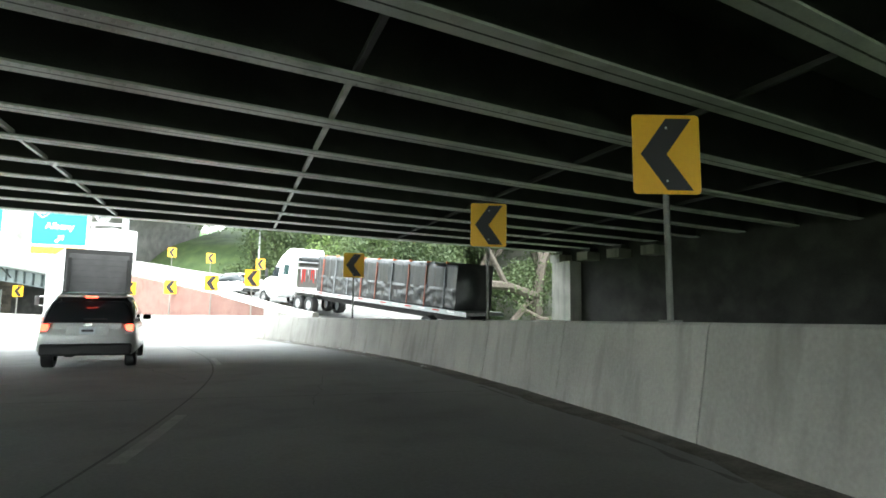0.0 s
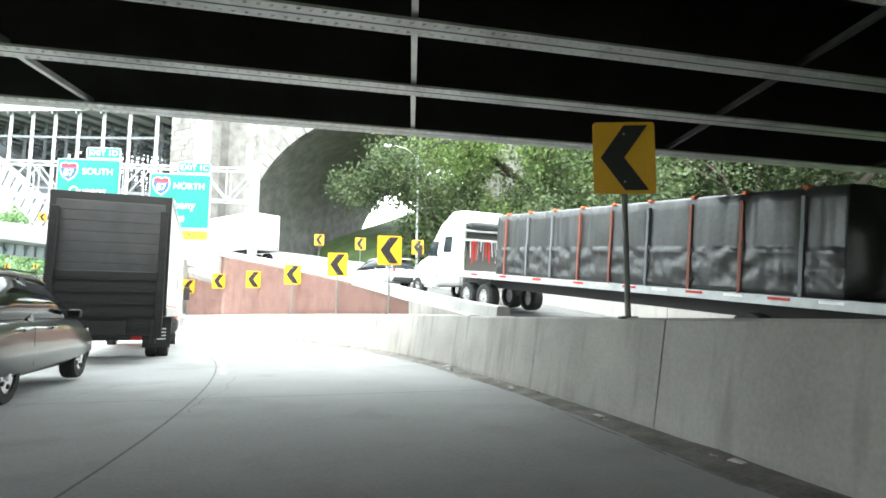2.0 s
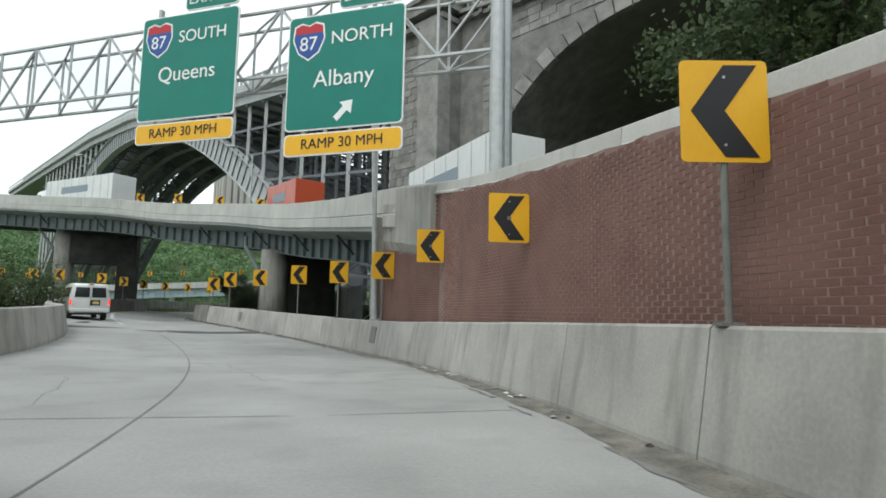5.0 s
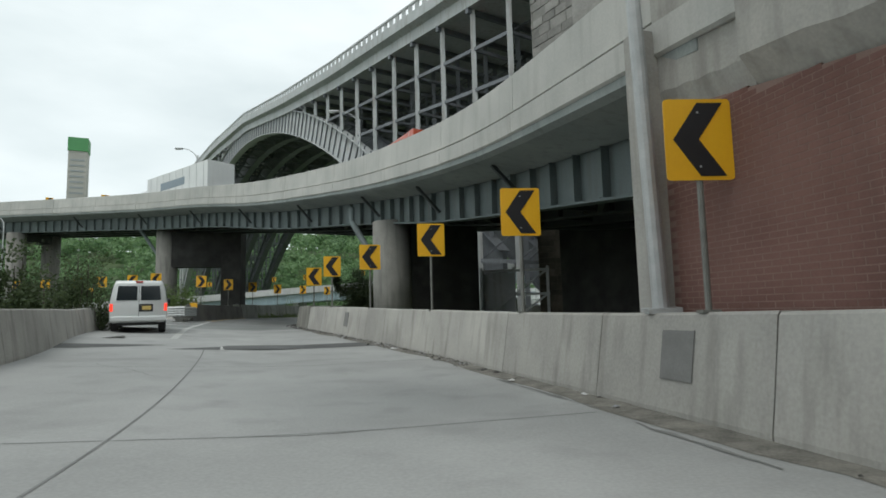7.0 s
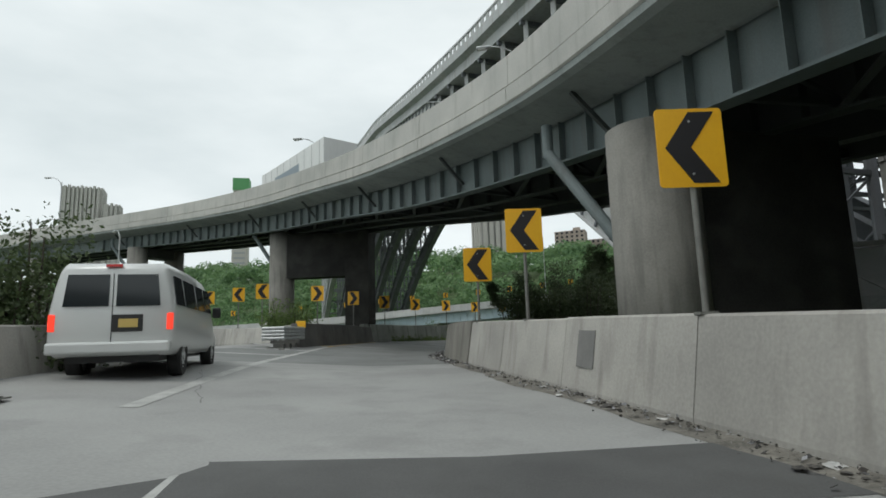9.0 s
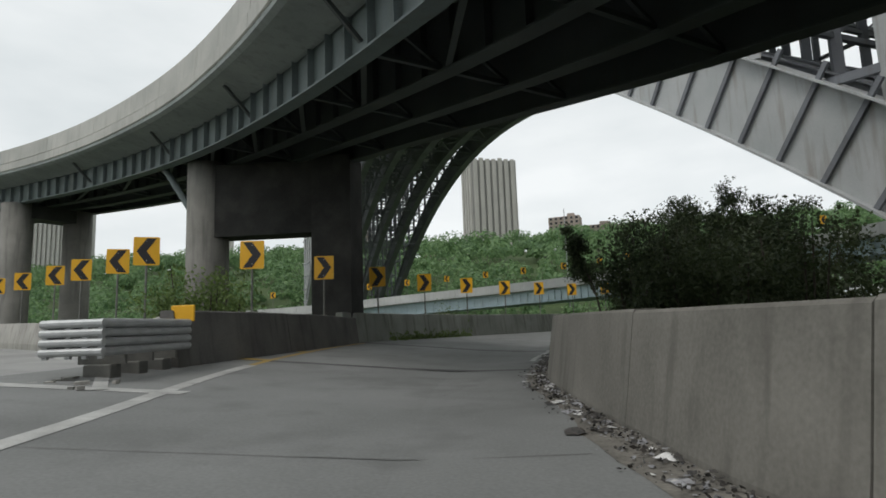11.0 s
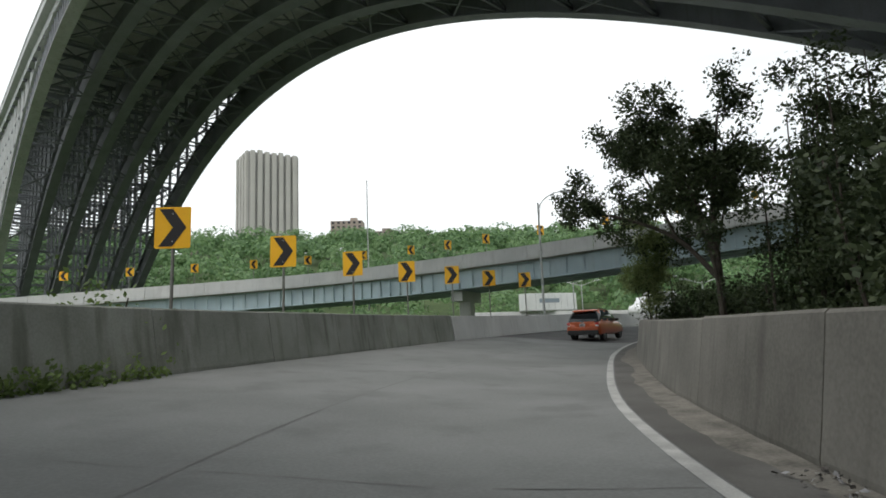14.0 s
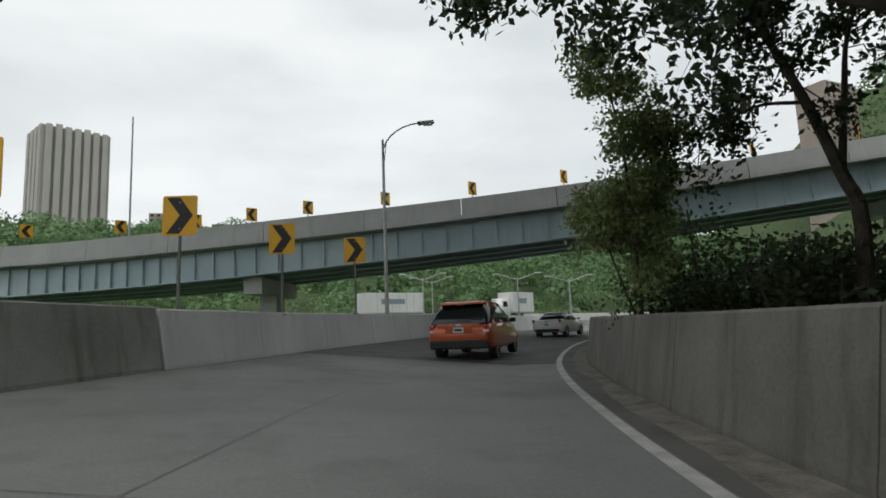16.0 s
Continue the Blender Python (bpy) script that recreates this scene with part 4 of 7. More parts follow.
        slab(bm, on_bridge(s, face_c - 0.3, rail_z(s) - 1.72), (0.4, 0.7, 0.45), B_YAW)
        part("corbel", bm, STONE, root)
    for s in np.arange(-50, 19, 0.85):
        bm = bmesh.new()
        p = on_bridge(s, face_c - 0.25, rail_z(s) - 0.95)
        rod(bm, p, p + Vector((0, 0, 0.7)), 0.17, 0.13, 8)
        part("baluster", bm, STONE, root)
    for s in np.arange(-48, 19, 7.5):
        bm = bmesh.new()
        slab(bm, on_bridge(s, face_c - 0.25, rail_z(s) - 0.45), (1.1, 0.8, 1.2), B_YAW)
        part("balustrade_pier", bm, STONE, root)
    # courses of granite blocks on the pier and the wall beside the arch
    blocks = []
    rnd = random.Random(4)
    z = 4.0
    while z < 25.0:
        h = rnd.uniform(0.55, 0.75)
        s = 19.8 + rnd.uniform(0, 0.7)
        while s < 26.6:
            w = rnd.uniform(0.8, 1.5)
            blocks.append((s, min(s + w, 26.75) - 0.04, z, z + h - 0.04, face_c - 1.75 - rnd.uniform(0.02, 0.09)))
            s += w
        s = 17.3
        while s > 3.5 if z > 22 else s > 17.2:
            w = rnd.uniform(0.8, 1.5)
            blocks.append((s - w + 0.04, s, z, z + h - 0.04, face_c - rnd.uniform(0.02, 0.08)))
            s -= w
        z += h
    for s0, s1, z0, z1, c in blocks:
        bm = bmesh.new()
        slab(bm, on_bridge((s0 + s1) / 2, c + 0.15, (z0 + z1) / 2), (s1 - s0, 0.3, z1 - z0), B_YAW)
        part("stone_block", bm, STONE, root)


stone_approach()


# ---------------------------------------------------------------- the pale blue ramp beyond
HRAMP = [(-95.49, 82.78, 3.11), (-58.51, 97.29, 4.70), (-40.53, 103.07, 5.96), (-25.04, 102.70, 6.72), (-12.64, 96.68, 7.20), (3.96, 90.29, 8.61), (21.46, 82.17, 10.58), (39.47, 71.60, 12.50), (59.48, 57.47, 14.44)]


def on_h(v, right, down):
    """right is away from the near side."""
    p = spline(HRAMP, v)
    q = p + side(HRAMP, v) * right
    return Vector((q.x, q.y, p.z - down))


def h_ramp():
    root = thing("blue_ramp", "curved ramp with pale blue steel girders and a concrete parapet", "bridge", kind="structure")
    v = 0.0
    while v < 7.98:
        length = (spline(HRAMP, min(v + 0.5, 8)) - spline(HRAMP, max(v - 0.5, 0))).length
        b = min(v + 5.0 / max(length, 6), 8.0)
        sweep("parapet_panel", [[on_h(x, r, d) for r, d in ((0, 0), (0.25, 0), (0.35, 1.15), (-0.12, 1.15), (-0.12, 0.95))] for x in steps(v + 0.001, b - 0.001, 4)], CONCRETE_WHITE, root)
        v = b
    sweep("deck", [[on_h(x, r, d) for r, d in ((0.1, 0.9), (8.5, 0.9), (8.5, 1.22), (0.1, 1.22))] for x in steps(0, 8, 70)], CONCRETE, root)
    sweep("parapet_far", [[on_h(x, r, d) for r, d in ((8.3, 0), (8.6, 0), (8.6, 1.1), (8.3, 1.1))] for x in steps(0, 8, 60)], CONCRETE_WHITE, root)
    for r in (0.55, 3.2, 5.8, 8.0):
        sweep("girder", [[on_h(x, r + a, d) for a, d in ((-0.02, 1.22), (-0.02, 2.72), (-0.2, 2.72), (-0.2, 2.78), (0.2, 2.78), (0.2, 2.72), (0.02, 2.72), (0.02, 1.22))] for x in steps(0, 8, 90)], STEEL_BLUE, root)
    for x in steps(0.5, 7.5, 96):
        bm = bmesh.new()
        h = math.degrees(math.atan2(*reversed(side(HRAMP, x).xy)))
        slab(bm, (0, 0, 0), (0.16, 0.03, 1.48), 0)
        o = part("stiffener", bm, STEEL_BLUE, root)
        o.matrix_basis = pose(*on_h(x, 0.44, 1.97), 0, 0, h)
    for v in (0.9, 2.2, 4.05, 6.0, 7.3):
        h = math.degrees(math.atan2(*reversed(side(HRAMP, v).xy)))
        bm = bmesh.new()
        c, t = on_h(v, 4.2, 0), spline(HRAMP, v).z - 2.8
        slab(bm, (c.x, c.y, t - 0.45), (6.4, 1.0, 0.9), h)
        slab(bm, (c.x, c.y, (t - 0.9 - 12) / 2), (1.4, 1.0, t - 0.9 + 12), h)
        part("pier", bm, CONCRETE_WHITE, root)


h_ramp()


# ---------------------------------------------------------------- chevron signs
def chevron_sign(flip, post):
    """A yellow sign with a black chevron, facing -y; its lower edge is at z = 0, its post runs down."""
    root = thing("chevron_sign", "yellow upright road sign with a black chevron on a steel post", "road sign", group="chevron signs")
    w, h, r = 0.38, 0.914, 0.045
    pts = []
    for cx, cz, a0 in ((w - r, h - r, 0), (-w + r, h - r, 90), (-w + r, r, 180), (w - r, r, 270)):
        for a in (0, 30, 60, 90):
            pts.append((cx + r * math.cos(radians(a0 + a)), cz + r * math.sin(radians(a0 + a))))
    part("panel", outline_plate(bmesh.new(), pts, 0.012), YELLOW, root)
    arrow = [(-0.29, 0.457), (0.0, 0.87), (0.29, 0.87), (0.0, 0.457), (0.29, 0.045), (0.0, 0.045)]
    arrow = [(-x if flip else x, z) for x, z in arrow]
    bm = bmesh.new()
    outline_plate(bm, arrow, 0.004, Matrix.Translation((0, -0.006, 0)))
    part("chevron", bm, BLACK, root)
    bm = bmesh.new()
    if post > 0:
        rod(bm, (0, 0.045, -post), (0, 0.045, 0.8), 0.035, 0.035, 10)
        part("post", bm, POST, root)
        bm = bmesh.new()
        slab(bm, (0, 0.045, -post + 0.015), (0.2, 0.16, 0.03))
        part("base_plate", bm, POST, root)
    else:
        slab(bm, (0, 0.2, 0.45), (0.07, 0.42, 0.07))
        slab(bm, (0, 0.03, 0.45), (0.09, 0.04, 0.8))
        part("bracket", bm, POST, root)
    for z in (0.15, 0.76):
        part("bolt", rod(bmesh.new(), (0, -0.012, z), (0, 0.0, z), 0.014, 0.014, 6), GALV, root)
    return root


SIGN_KINDS = {}


def put_sign(x, y, z, yaw, flip, post, lean=0.0):
    key = (flip, round(post, 2))
    m = pose(x, y, z, lean, 0, yaw)
    if key not in SIGN_KINDS:
        SIGN_KINDS[key] = chevron_sign(flip, post)
        SIGN_KINDS[key].matrix_basis = m
        return SIGN_KINDS[key]
    return copy_thing(SIGN_KINDS[key], m)


# along the right-hand barrier, arrows to the left
for x, y, z in ((-4.24, -44.82, 3.47), (-1.17, -39.92, 3.46), (2.89, -30.40, 3.26), (5.09, -19.03, 3.15), (5.24, -14.00, 3.00), (4.97, -8.80, 2.83), (4.43, -3.14, 2.79), (3.52, 2.25, 2.85),
                (2.30, 6.31, 2.59), (0.55, 10.71, 2.61), (-1.69, 15.50, 2.74), (-4.46, 20.27, 2.79), (-7.24, 24.99, 2.89), (-9.17, 28.37, 2.68)):
    u = min(steps(0, 13, 520), key=lambda q: (on_road(q, -3.3) - Vector((x, y, 0))).xy.length)
    wall = -5 < y < 3
    put_sign(x, y, z, heading(u - 1.3) - 4, False, 0 if wall else round(z - on_road(u, 0).z - 1.14, 2), random.uniform(-1.5, 1.5))
# along the left-hand barrier, arrows to the right
for x, y, z in ((-23.54, 43.93, 3.61), (-23.26, 48.04, 3.52), (-22.98, 52.46, 3.45), (-22.24, 56.83, 3.40), (-21.39, 62.20, 3.49), (-19.84, 66.30, 3.47), (-18.20, 71.03, 3.58), (-16.11, 74.83, 3.58), (-13.71, 78.78, 3.72),
                (-11.22, 82.18, 3.76), (-8.52, 84.76, 3.80)):
    u = min(steps(10, 22, 120), key=lambda q: (on_road(q, 6.5) - Vector((x, y, 0))).xy.length)
    put_sign(x, y, z, heading(u - 1.0) + 6, True, round(z - on_road(u, 6.5).z - 1.14, 1), random.uniform(-1.5, 1.5))
# along the left-hand ramp
for v in (1.05, 1.8, 2.32, 2.65, 3.05, 3.42, 3.8):
    p = spline(FORK, v) - side(FORK, v) * 0.3
    put_sign(p.x, p.y, p.z + 2.85, 38, False, 1.75)
# on the flyover, the upper road and the blue ramp, seen from afar
for v in np.arange(10.4, 16, 0.55):
    p = on_upper(v, upper_width(v) + 0.2, 0)
    put_sign(p.x, p.y, p.z + 1.0, math.degrees(math.atan2(side(UPPER, v).y, side(UPPER, v).x)) + 150, False, 1.0)
for v in np.arange(3.2, 7.6, 0.75):
    p = on_upper(v, upper_width(v) + 0.2, 0)
    put_sign(p.x, p.y, p.z + 0.9, -18, False, 0.9)
for v in np.arange(0.6, 7.2, 0.32):
    p = on_h(v, 8.4, 0)
    put_sign(p.x, p.y, p.z + 2.0, 20, False, 2.0)

# ---------------------------------------------------------------- trees
def leaf_cards(rnd, centres, spread, per, size):
    """Small leaf quads scattered round the ends of twigs."""
    c = np.repeat(np.asarray(centres), per, axis=0)
    n = len(c)
    c = c + np.clip(rnd.normal(0, 1, (n, 3)), -1.7, 1.7) * np.array([spread, spread, spread * 0.75])
    a = rnd.normal(0, 1, (n, 3))
    a /= np.linalg.norm(a, axis=1)[:, None]
    b = np.cross(a, rnd.normal(0, 1, (n, 3)))
    b /= np.linalg.norm(b, axis=1)[:, None] + 1e-9
    s = size * rnd.uniform(0.6, 1.35, (n, 1))
    a, b = a * s, b * s * 0.55
    return np.stack([c - a, c + b, c + a, c - b], axis=1)


def grow(rnd, bm, start, way, length, radius, depth, tips, spread=0.6):
    """A limb that forks; its ends are kept for the leaves."""
    mid = start + way * length * 0.55 + Vector(rnd.normal(0, 0.06, 3)) * length
    end = start + way * length + Vector(rnd.normal(0, 0.1, 3)) * length
    rod(bm, start, mid, radius, radius * 0.82, 7)
    rod(bm, mid, end, radius * 0.82, radius * 0.62, 6)
    tips.append(tuple(end))
    if depth < 2:
        tips.append(tuple(mid))
    if depth == 0:
        return
    for _ in range(3 if depth > 1 else 2):
        turn = Vector(rnd.normal(0, spread, 3))
        w = (way + turn + Vector((0, 0, 0.12))).normalized()
        grow(rnd, bm, end if rnd.random() < 0.65 else mid, w, length * rnd.uniform(0.6, 0.85), radius * 0.55, depth - 1, tips, spread)


def tree(seed, at, height, lean=(0, 0), per=70, size=0.13, spread=0.55, mat=None, label="leafy street tree with a forked dark trunk", depth=4, wide=0.6, trunk=0.3, name="tree", clear=1.0):
    rnd = np.random.RandomState(seed)
    root = thing(name, label, "tree" if name == "tree" else "bush", at)
    bm, tips = bmesh.new(), []
    way = Vector((lean[0], lean[1], 1)).normalized()
    stems = 1 if trunk > 0.2 else 3
    for k in range(stems):
        w = (way + Vector(rnd.normal(0, 0.25 if stems > 1 else 0.02, 3))).normalized()
        grow(rnd, bm, Vector((rnd.normal(0, 0.2) if k else 0, rnd.normal(0, 0.2) if k else 0, -0.4)), w, height * trunk, height * 0.022, depth, tips, wide)
    part("trunk", bm, BARK, root)
    tips = [p for p in tips if p[2] > clear]
    quads("crown", leaf_cards(rnd, tips, spread, per, size), mat or LEAF, root)
    return root


def bush_mass(seed, at, size, count, leaf, mat, label, name="bush"):
    """A dense thicket: stems inside, leaves in uneven lumps."""
    rnd = np.random.RandomState(seed)
    root = thing(name, label, "bush", at)
    lumps = []
    bm = bmesh.new()
    for _ in range(int(14 + size[0] * size[1] * 0.8)):
        c = Vector((rnd.uniform(-1, 1) * size[0] * 0.5, rnd.uniform(-1, 1) * size[1] * 0.5, 0))
        h = size[2] * rnd.uniform(0.45, 1.0) * (1 - 0.35 * (abs(c.x) / size[0] + abs(c.y) / size[1]))
        top = c + Vector((rnd.normal(0, 0.3), rnd.normal(0, 0.3), h))
        rod(bm, c + Vector((0, 0, -0.5)), top, 0.05, 0.015, 5)
        for f in np.arange(0.15, 1.05, 0.17):
            lumps.append(tuple(c.lerp(top, f) + Vector(rnd.normal(0, 0.3, 3))))
    part("undergrowth", bm, BARK, root)["kind"] = "stuff"
    per = max(20, int(count / len(lumps)))
    quads("foliage", leaf_cards(rnd, lumps, 0.3, per, leaf), mat, root)
    return root


def limbed_tree(seed, at, limbs, label, per, size, spread, mat, twig=1.0, depth=2):
    """A tree with limbs along given ways (points, thickness at both ends, share that stays bare), twigs and leaf clumps on them."""
    rnd = np.random.RandomState(seed)
    root = thing("tree", label, "tree", at)
    bm, tips = bmesh.new(), []
    for pts, r0, r1, bare in limbs:
        n = 4 * (len(pts) - 1)
        way = [spline(pts, u) for u in steps(0, len(pts) - 1, n)]
        for k in range(n):
            f = k / n
            rod(bm, way[k], way[k + 1], r0 + (r1 - r0) * f, r0 + (r1 - r0) * (f + 1 / n), 7)
            if f >= bare:
                along = (way[k + 1] - way[k]).normalized()
                for _ in range(2):
                    w = (along * 0.5 + Vector(rnd.normal(0, 0.65, 3)) + Vector((0, 0, 0.15))).normalized()
                    grow(rnd, bm, way[k + 1], w, twig * rnd.uniform(0.5, 1.1), max(0.012, r1 * 0.5), depth, tips, 0.6)
        tips.append(tuple(way[-1]))
    part("trunk", bm, BARK, root)
    quads("crown", leaf_cards(rnd, tips, spread, per, size), mat, root)
    return root


# the trees behind the right-hand barrier of the bend
limbed_tree(11, (-6.2, 67.2, 0.45), [
    (((0, 0, -0.5), (-0.1, -0.25, 2.2), (-0.2, -0.4, 4.2), (-0.2, -0.7, 5.8), (-0.1, -1.0, 7.4)), 0.14, 0.04, 0.5),
    (((-0.1, -0.25, 2.3), (-0.8, 0.9, 3.8), (-2.0, 2.4, 4.8), (-3.3, 3.9, 5.4)), 0.1, 0.025, 0.4),
    (((-0.2, -0.4, 3.3), (-1.0, -0.2, 5.2), (-1.6, -0.2, 6.4), (-2.0, -0.2, 7.3)), 0.08, 0.025, 0.4),
    (((-0.8, 0.9, 3.8), (-1.2, 1.4, 5.4), (-1.8, 1.8, 7.2)), 0.06, 0.02, 0.3),
    (((-0.2, -0.4, 4.2), (0.7, 0.2, 5.4), (1.5, 0.5, 6.6)), 0.06, 0.02, 0.4),
    (((-0.7, -1.3, -0.5), (-0.9, -1.5, 2.0), (-1.2, -1.6, 3.8), (-1.7, -1.4, 5.6)), 0.09, 0.025, 0.55)],
    "tall airy tree with forked dark limbs leaning over the barrier", 20, 0.07, 0.19, LEAF_DARK, 0.78)
limbed_tree(12, (-4.45, 70.43, 0.45), [
    (((0, 0, -0.5), (0.1, -0.15, 2.2), (0.1, 0.03, 3.0), (0, 0.36, 4.2), (-0.19, 0.77, 5.5), (-0.36, 1.15, 6.5), (-0.87, 1.85, 8.0)), 0.12, 0.03, 0.5),
    (((0, 0.36, 4.2), (-0.28, 1.05, 4.35), (-0.74, 1.71, 4.0)), 0.035, 0.012, 0.3),
    (((0.1, 0.03, 3.0), (0.5, 0.1, 4.3), (0.77, 0.1, 5.3), (1.4, 0, 6.5)), 0.06, 0.02, 0.5)],
    "slim dark tree with open limbs behind the barrier", 8, 0.065, 0.17, LEAF_DARK, 0.5)
limbed_tree(13, (-12.85, 48.9, 0.55), [
    (((0, 0, -0.4), (-0.25, -0.2, 1.8), (-0.7, -0.5, 3.1), (-0.95, -0.6, 3.9)), 0.05, 0.012, 0.4),
    (((-0.25, -0.2, 1.8), (-0.6, 0.3, 2.5), (-1.0, 0.6, 2.9)), 0.03, 0.01, 0.35)],
    "slender leafy tree leaning over the barrier from the thicket", 18, 0.04, 0.1, LEAF_DARK, 0.26)
limbed_tree(14, (-5.75, 73.3, 0.4), [
    (((0, 0, -0.4), (-0.1, -0.1, 2.4), (-0.3, -0.2, 4.3), (-0.55, -0.15, 5.6)), 0.045, 0.012, 0.15),
    (((0, 0, -0.3), (0.3, 0.0, 1.8), (0.45, -0.1, 3.3), (0.35, -0.2, 4.2)), 0.035, 0.012, 0.2),
    (((0, 0, 0.8), (-0.4, 0.1, 2.0), (-0.65, 0.2, 2.9)), 0.03, 0.01, 0.45)],
    "slender light green sapling behind the barrier", 17, 0.05, 0.15, LEAF_SAPLING, 0.42)
bush_mass(29, (-4.75, 73.0, 0.45), (1.1, 1.4, 3.1), 8000, 0.05, LEAF, "leafy green bush at the foot of the sapling")
bush_mass(16, (-4.9, 62.6, 0.6), (4.0, 5.0, 8.9), 52000, 0.065, LEAF_DARK, "tall dense dark tree behind the barrier", "tree")
bush_mass(21, (-11.0, 49.8, 0.6), (2.6, 8.0, 4.6), 40000, 0.06, LEAF_DARK, "dense dark green thicket behind the barrier")
bush_mass(26, (-10.1, 53.0, 0.6), (2.4, 3.4, 5.6), 22000, 0.055, LEAF_DARK, "tall dark green thicket behind the barrier")
bush_mass(27, (-7.4, 48.5, 0.6), (4.0, 8.0, 4.4), 24000, 0.07, LEAF_DARK, "dense dark green thicket behind the barrier")
bush_mass(22, (-7.6, 56.6, 0.65), (4.0, 6.0, 5.0), 30000, 0.065, LEAF_DARK, "dense dark green thicket behind the barrier")
bush_mass(23, (-5.6, 65.6, 0.55), (1.9, 5.0, 2.7), 18000, 0.06, LEAF_DARK, "low dark green thicket behind the barrier")
bush_mass(24, (-3.8, 71.2, 0.5), (1.8, 3.4, 2.5), 12000, 0.06, LEAF_DARK, "low dark green thicket behind the barrier")
bush_mass(28, (-1.6, 70.5, 0.6), (4.0, 8.0, 2.4), 16000, 0.07, LEAF_DARK, "low dark green thicket behind the barrier")
bush_mass(25, (1.7, 78.2, 0.5), (2.2, 4.4, 2.6), 16000, 0.07, LEAF_DARK, "leafy green thicket behind the barrier")
# the left lane's bushes, the gore's weeds
bush_mass(31, (-17.9, 20.2, 0.1), (2.2, 2.6, 4.2), 12000, 0.075, LEAF, "leafy bush behind the old outer barrier")
bush_mass(35, (-17.0, 21.9, 0.3), (1.6, 1.8, 3.8), 9000, 0.06, LEAF, "leafy green bush behind the old outer barrier")
bush_mass(32, (-25.85, 44.34, 0.93), (1.8, 1.8, 3.6), 8000, 0.065, LEAF_BRIGHT, "light green bush at the fork of the ramps")
bush_mass(33, (-22.19, 60.81, 0.64), (0.7, 0.7, 1.9), 1600, 0.06, LEAF_BRIGHT, "small green sapling behind the barrier")
bush_mass(34, (-24.88, 53.68, 0.76), (0.7, 0.7, 1.5), 1000, 0.06, LEAF_BRIGHT, "small green sapling behind the barrier")
# the bank in front of the stone arch
rnd = random.Random(9)
for i, (s, c, top) in enumerate([(-5.5, 22.0, 18.0), (-12.5, 22.5, 21.5), (-17, 20.5, 21), (-22, 20, 25), (-28, 18, 25), (-35, 19, 26), (-43, 18, 25), (-14.5, 20.5, 11), (-17.5, 19.0, 12.5), (-20, 16.5, 13), (-25, 15.0, 15), (-31, 15, 17),
                                 (-50, 15, 19), (-60, 12, 19), (-9.5, 22, 19), (-19, 24, 25), (-31, 25, 25)]):
    p = on_bridge(s, c, 0)
    g = ground_z(p.x, p.y)
    tree(40 + i, (p.x, p.y, g), (top - g) / 0.78, (rnd.uniform(-0.1, 0.1), rnd.uniform(-0.1, 0.1)), 170, 0.145, 0.8, LEAF_BRIGHT if i % 3 == 0 else LEAF, depth=4, wide=0.55, trunk=0.24,
         label="full green tree on the bank below the stone arch")


def far_woods():
    rn = np.random.RandomState(5)
    centres, sizes = [], []
    n = 0
    while n < 2300:
        x, y = rn.uniform(-420, 330), rn.uniform(118, 420)
        if y < 150 and abs(x + 10) < 45 and rn.rand() < 0.6:
            continue
        centres.append((x, y, ground_z(x, y)))
        n += 1
    cards = []
    for x, y, z in centres:
        h = min(15, rn.gamma(9, 1.05)) if y > 150 else rn.uniform(3, 6)
        w = h * rn.uniform(0.38, 0.68)
        k = 175 if y > 175 else 300
        d = rn.normal(0, 1, (k, 3))
        d /= np.linalg.norm(d, axis=1)[:, None]
        d[:, 2] = np.abs(d[:, 2]) * 1.1 - 0.15
        p = np.array((x, y, z + h * 0.5)) + d * np.array((w, w, h * 0.5)) * rn.uniform(0.75, 1.1, (k, 1))
        a = np.cross(d, rn.normal(0, 1, (k, 3)))
        a /= np.linalg.norm(a, axis=1)[:, None] + 1e-9
        b = np.cross(a, d + rn.normal(0, 0.5, (k, 3)))
        s = rn.uniform(0.25, 0.7, (k, 1)) * ((0.72 + (y - 118) / 300) if y > 175 else 0.5)
        a, b = a * s, b * s
        cards.append(np.stack([p - a, p + b * 0.8, p + a, p - b * 0.8], axis=1))
    return tagged(quads("far_woods", np.concatenate(cards), LEAF_FAR), "dense green woods on the far hillside", "woods", kind="stuff")


far_woods()


# ---------------------------------------------------------------- far buildings
def tower(at, width, depth, base, top, yaw, ribs, rib_mat=None, wall_mat=None):
    root = thing("apartment_tower", "tall ribbed pale concrete apartment tower on the skyline", "building", at, yaw)
    bm = bmesh.new()
    slab(bm, (0, 0, (base + top) / 2), (width, depth, top - base))
    part("wall", bm, wall_mat or TOWER_DARK, root)
    for i in range(ribs):
        x = -width / 2 + width * (i + 0.5) / ribs
        bm = bmesh.new()
        tall = top + (1.6 if i % 3 == 1 else 0.8)
        slab(bm, (x, -depth / 2 - 0.8, (base + tall) / 2), (width / ribs * 0.62, 2.2, tall - base))
        part("rib", bm, rib_mat or TOWER, root)
    for i in range(4):
        y = -depth / 2 + depth * (i + 0.5) / 4
        for sx in (-1, 1):
            bm = bmesh.new()
            slab(bm, (sx * (width / 2 + 0.6), y, (base + top + 1) / 2), (1.6, depth / 4 * 0.6, top + 1 - base))
            part("rib", bm, rib_mat or TOWER, root)
    return root


tower((-117, 502, 0), 38, 34, 20, 138, 29, 7)
tower((-150, 700, 0), 40, 30, 30, 70, 10, 9)
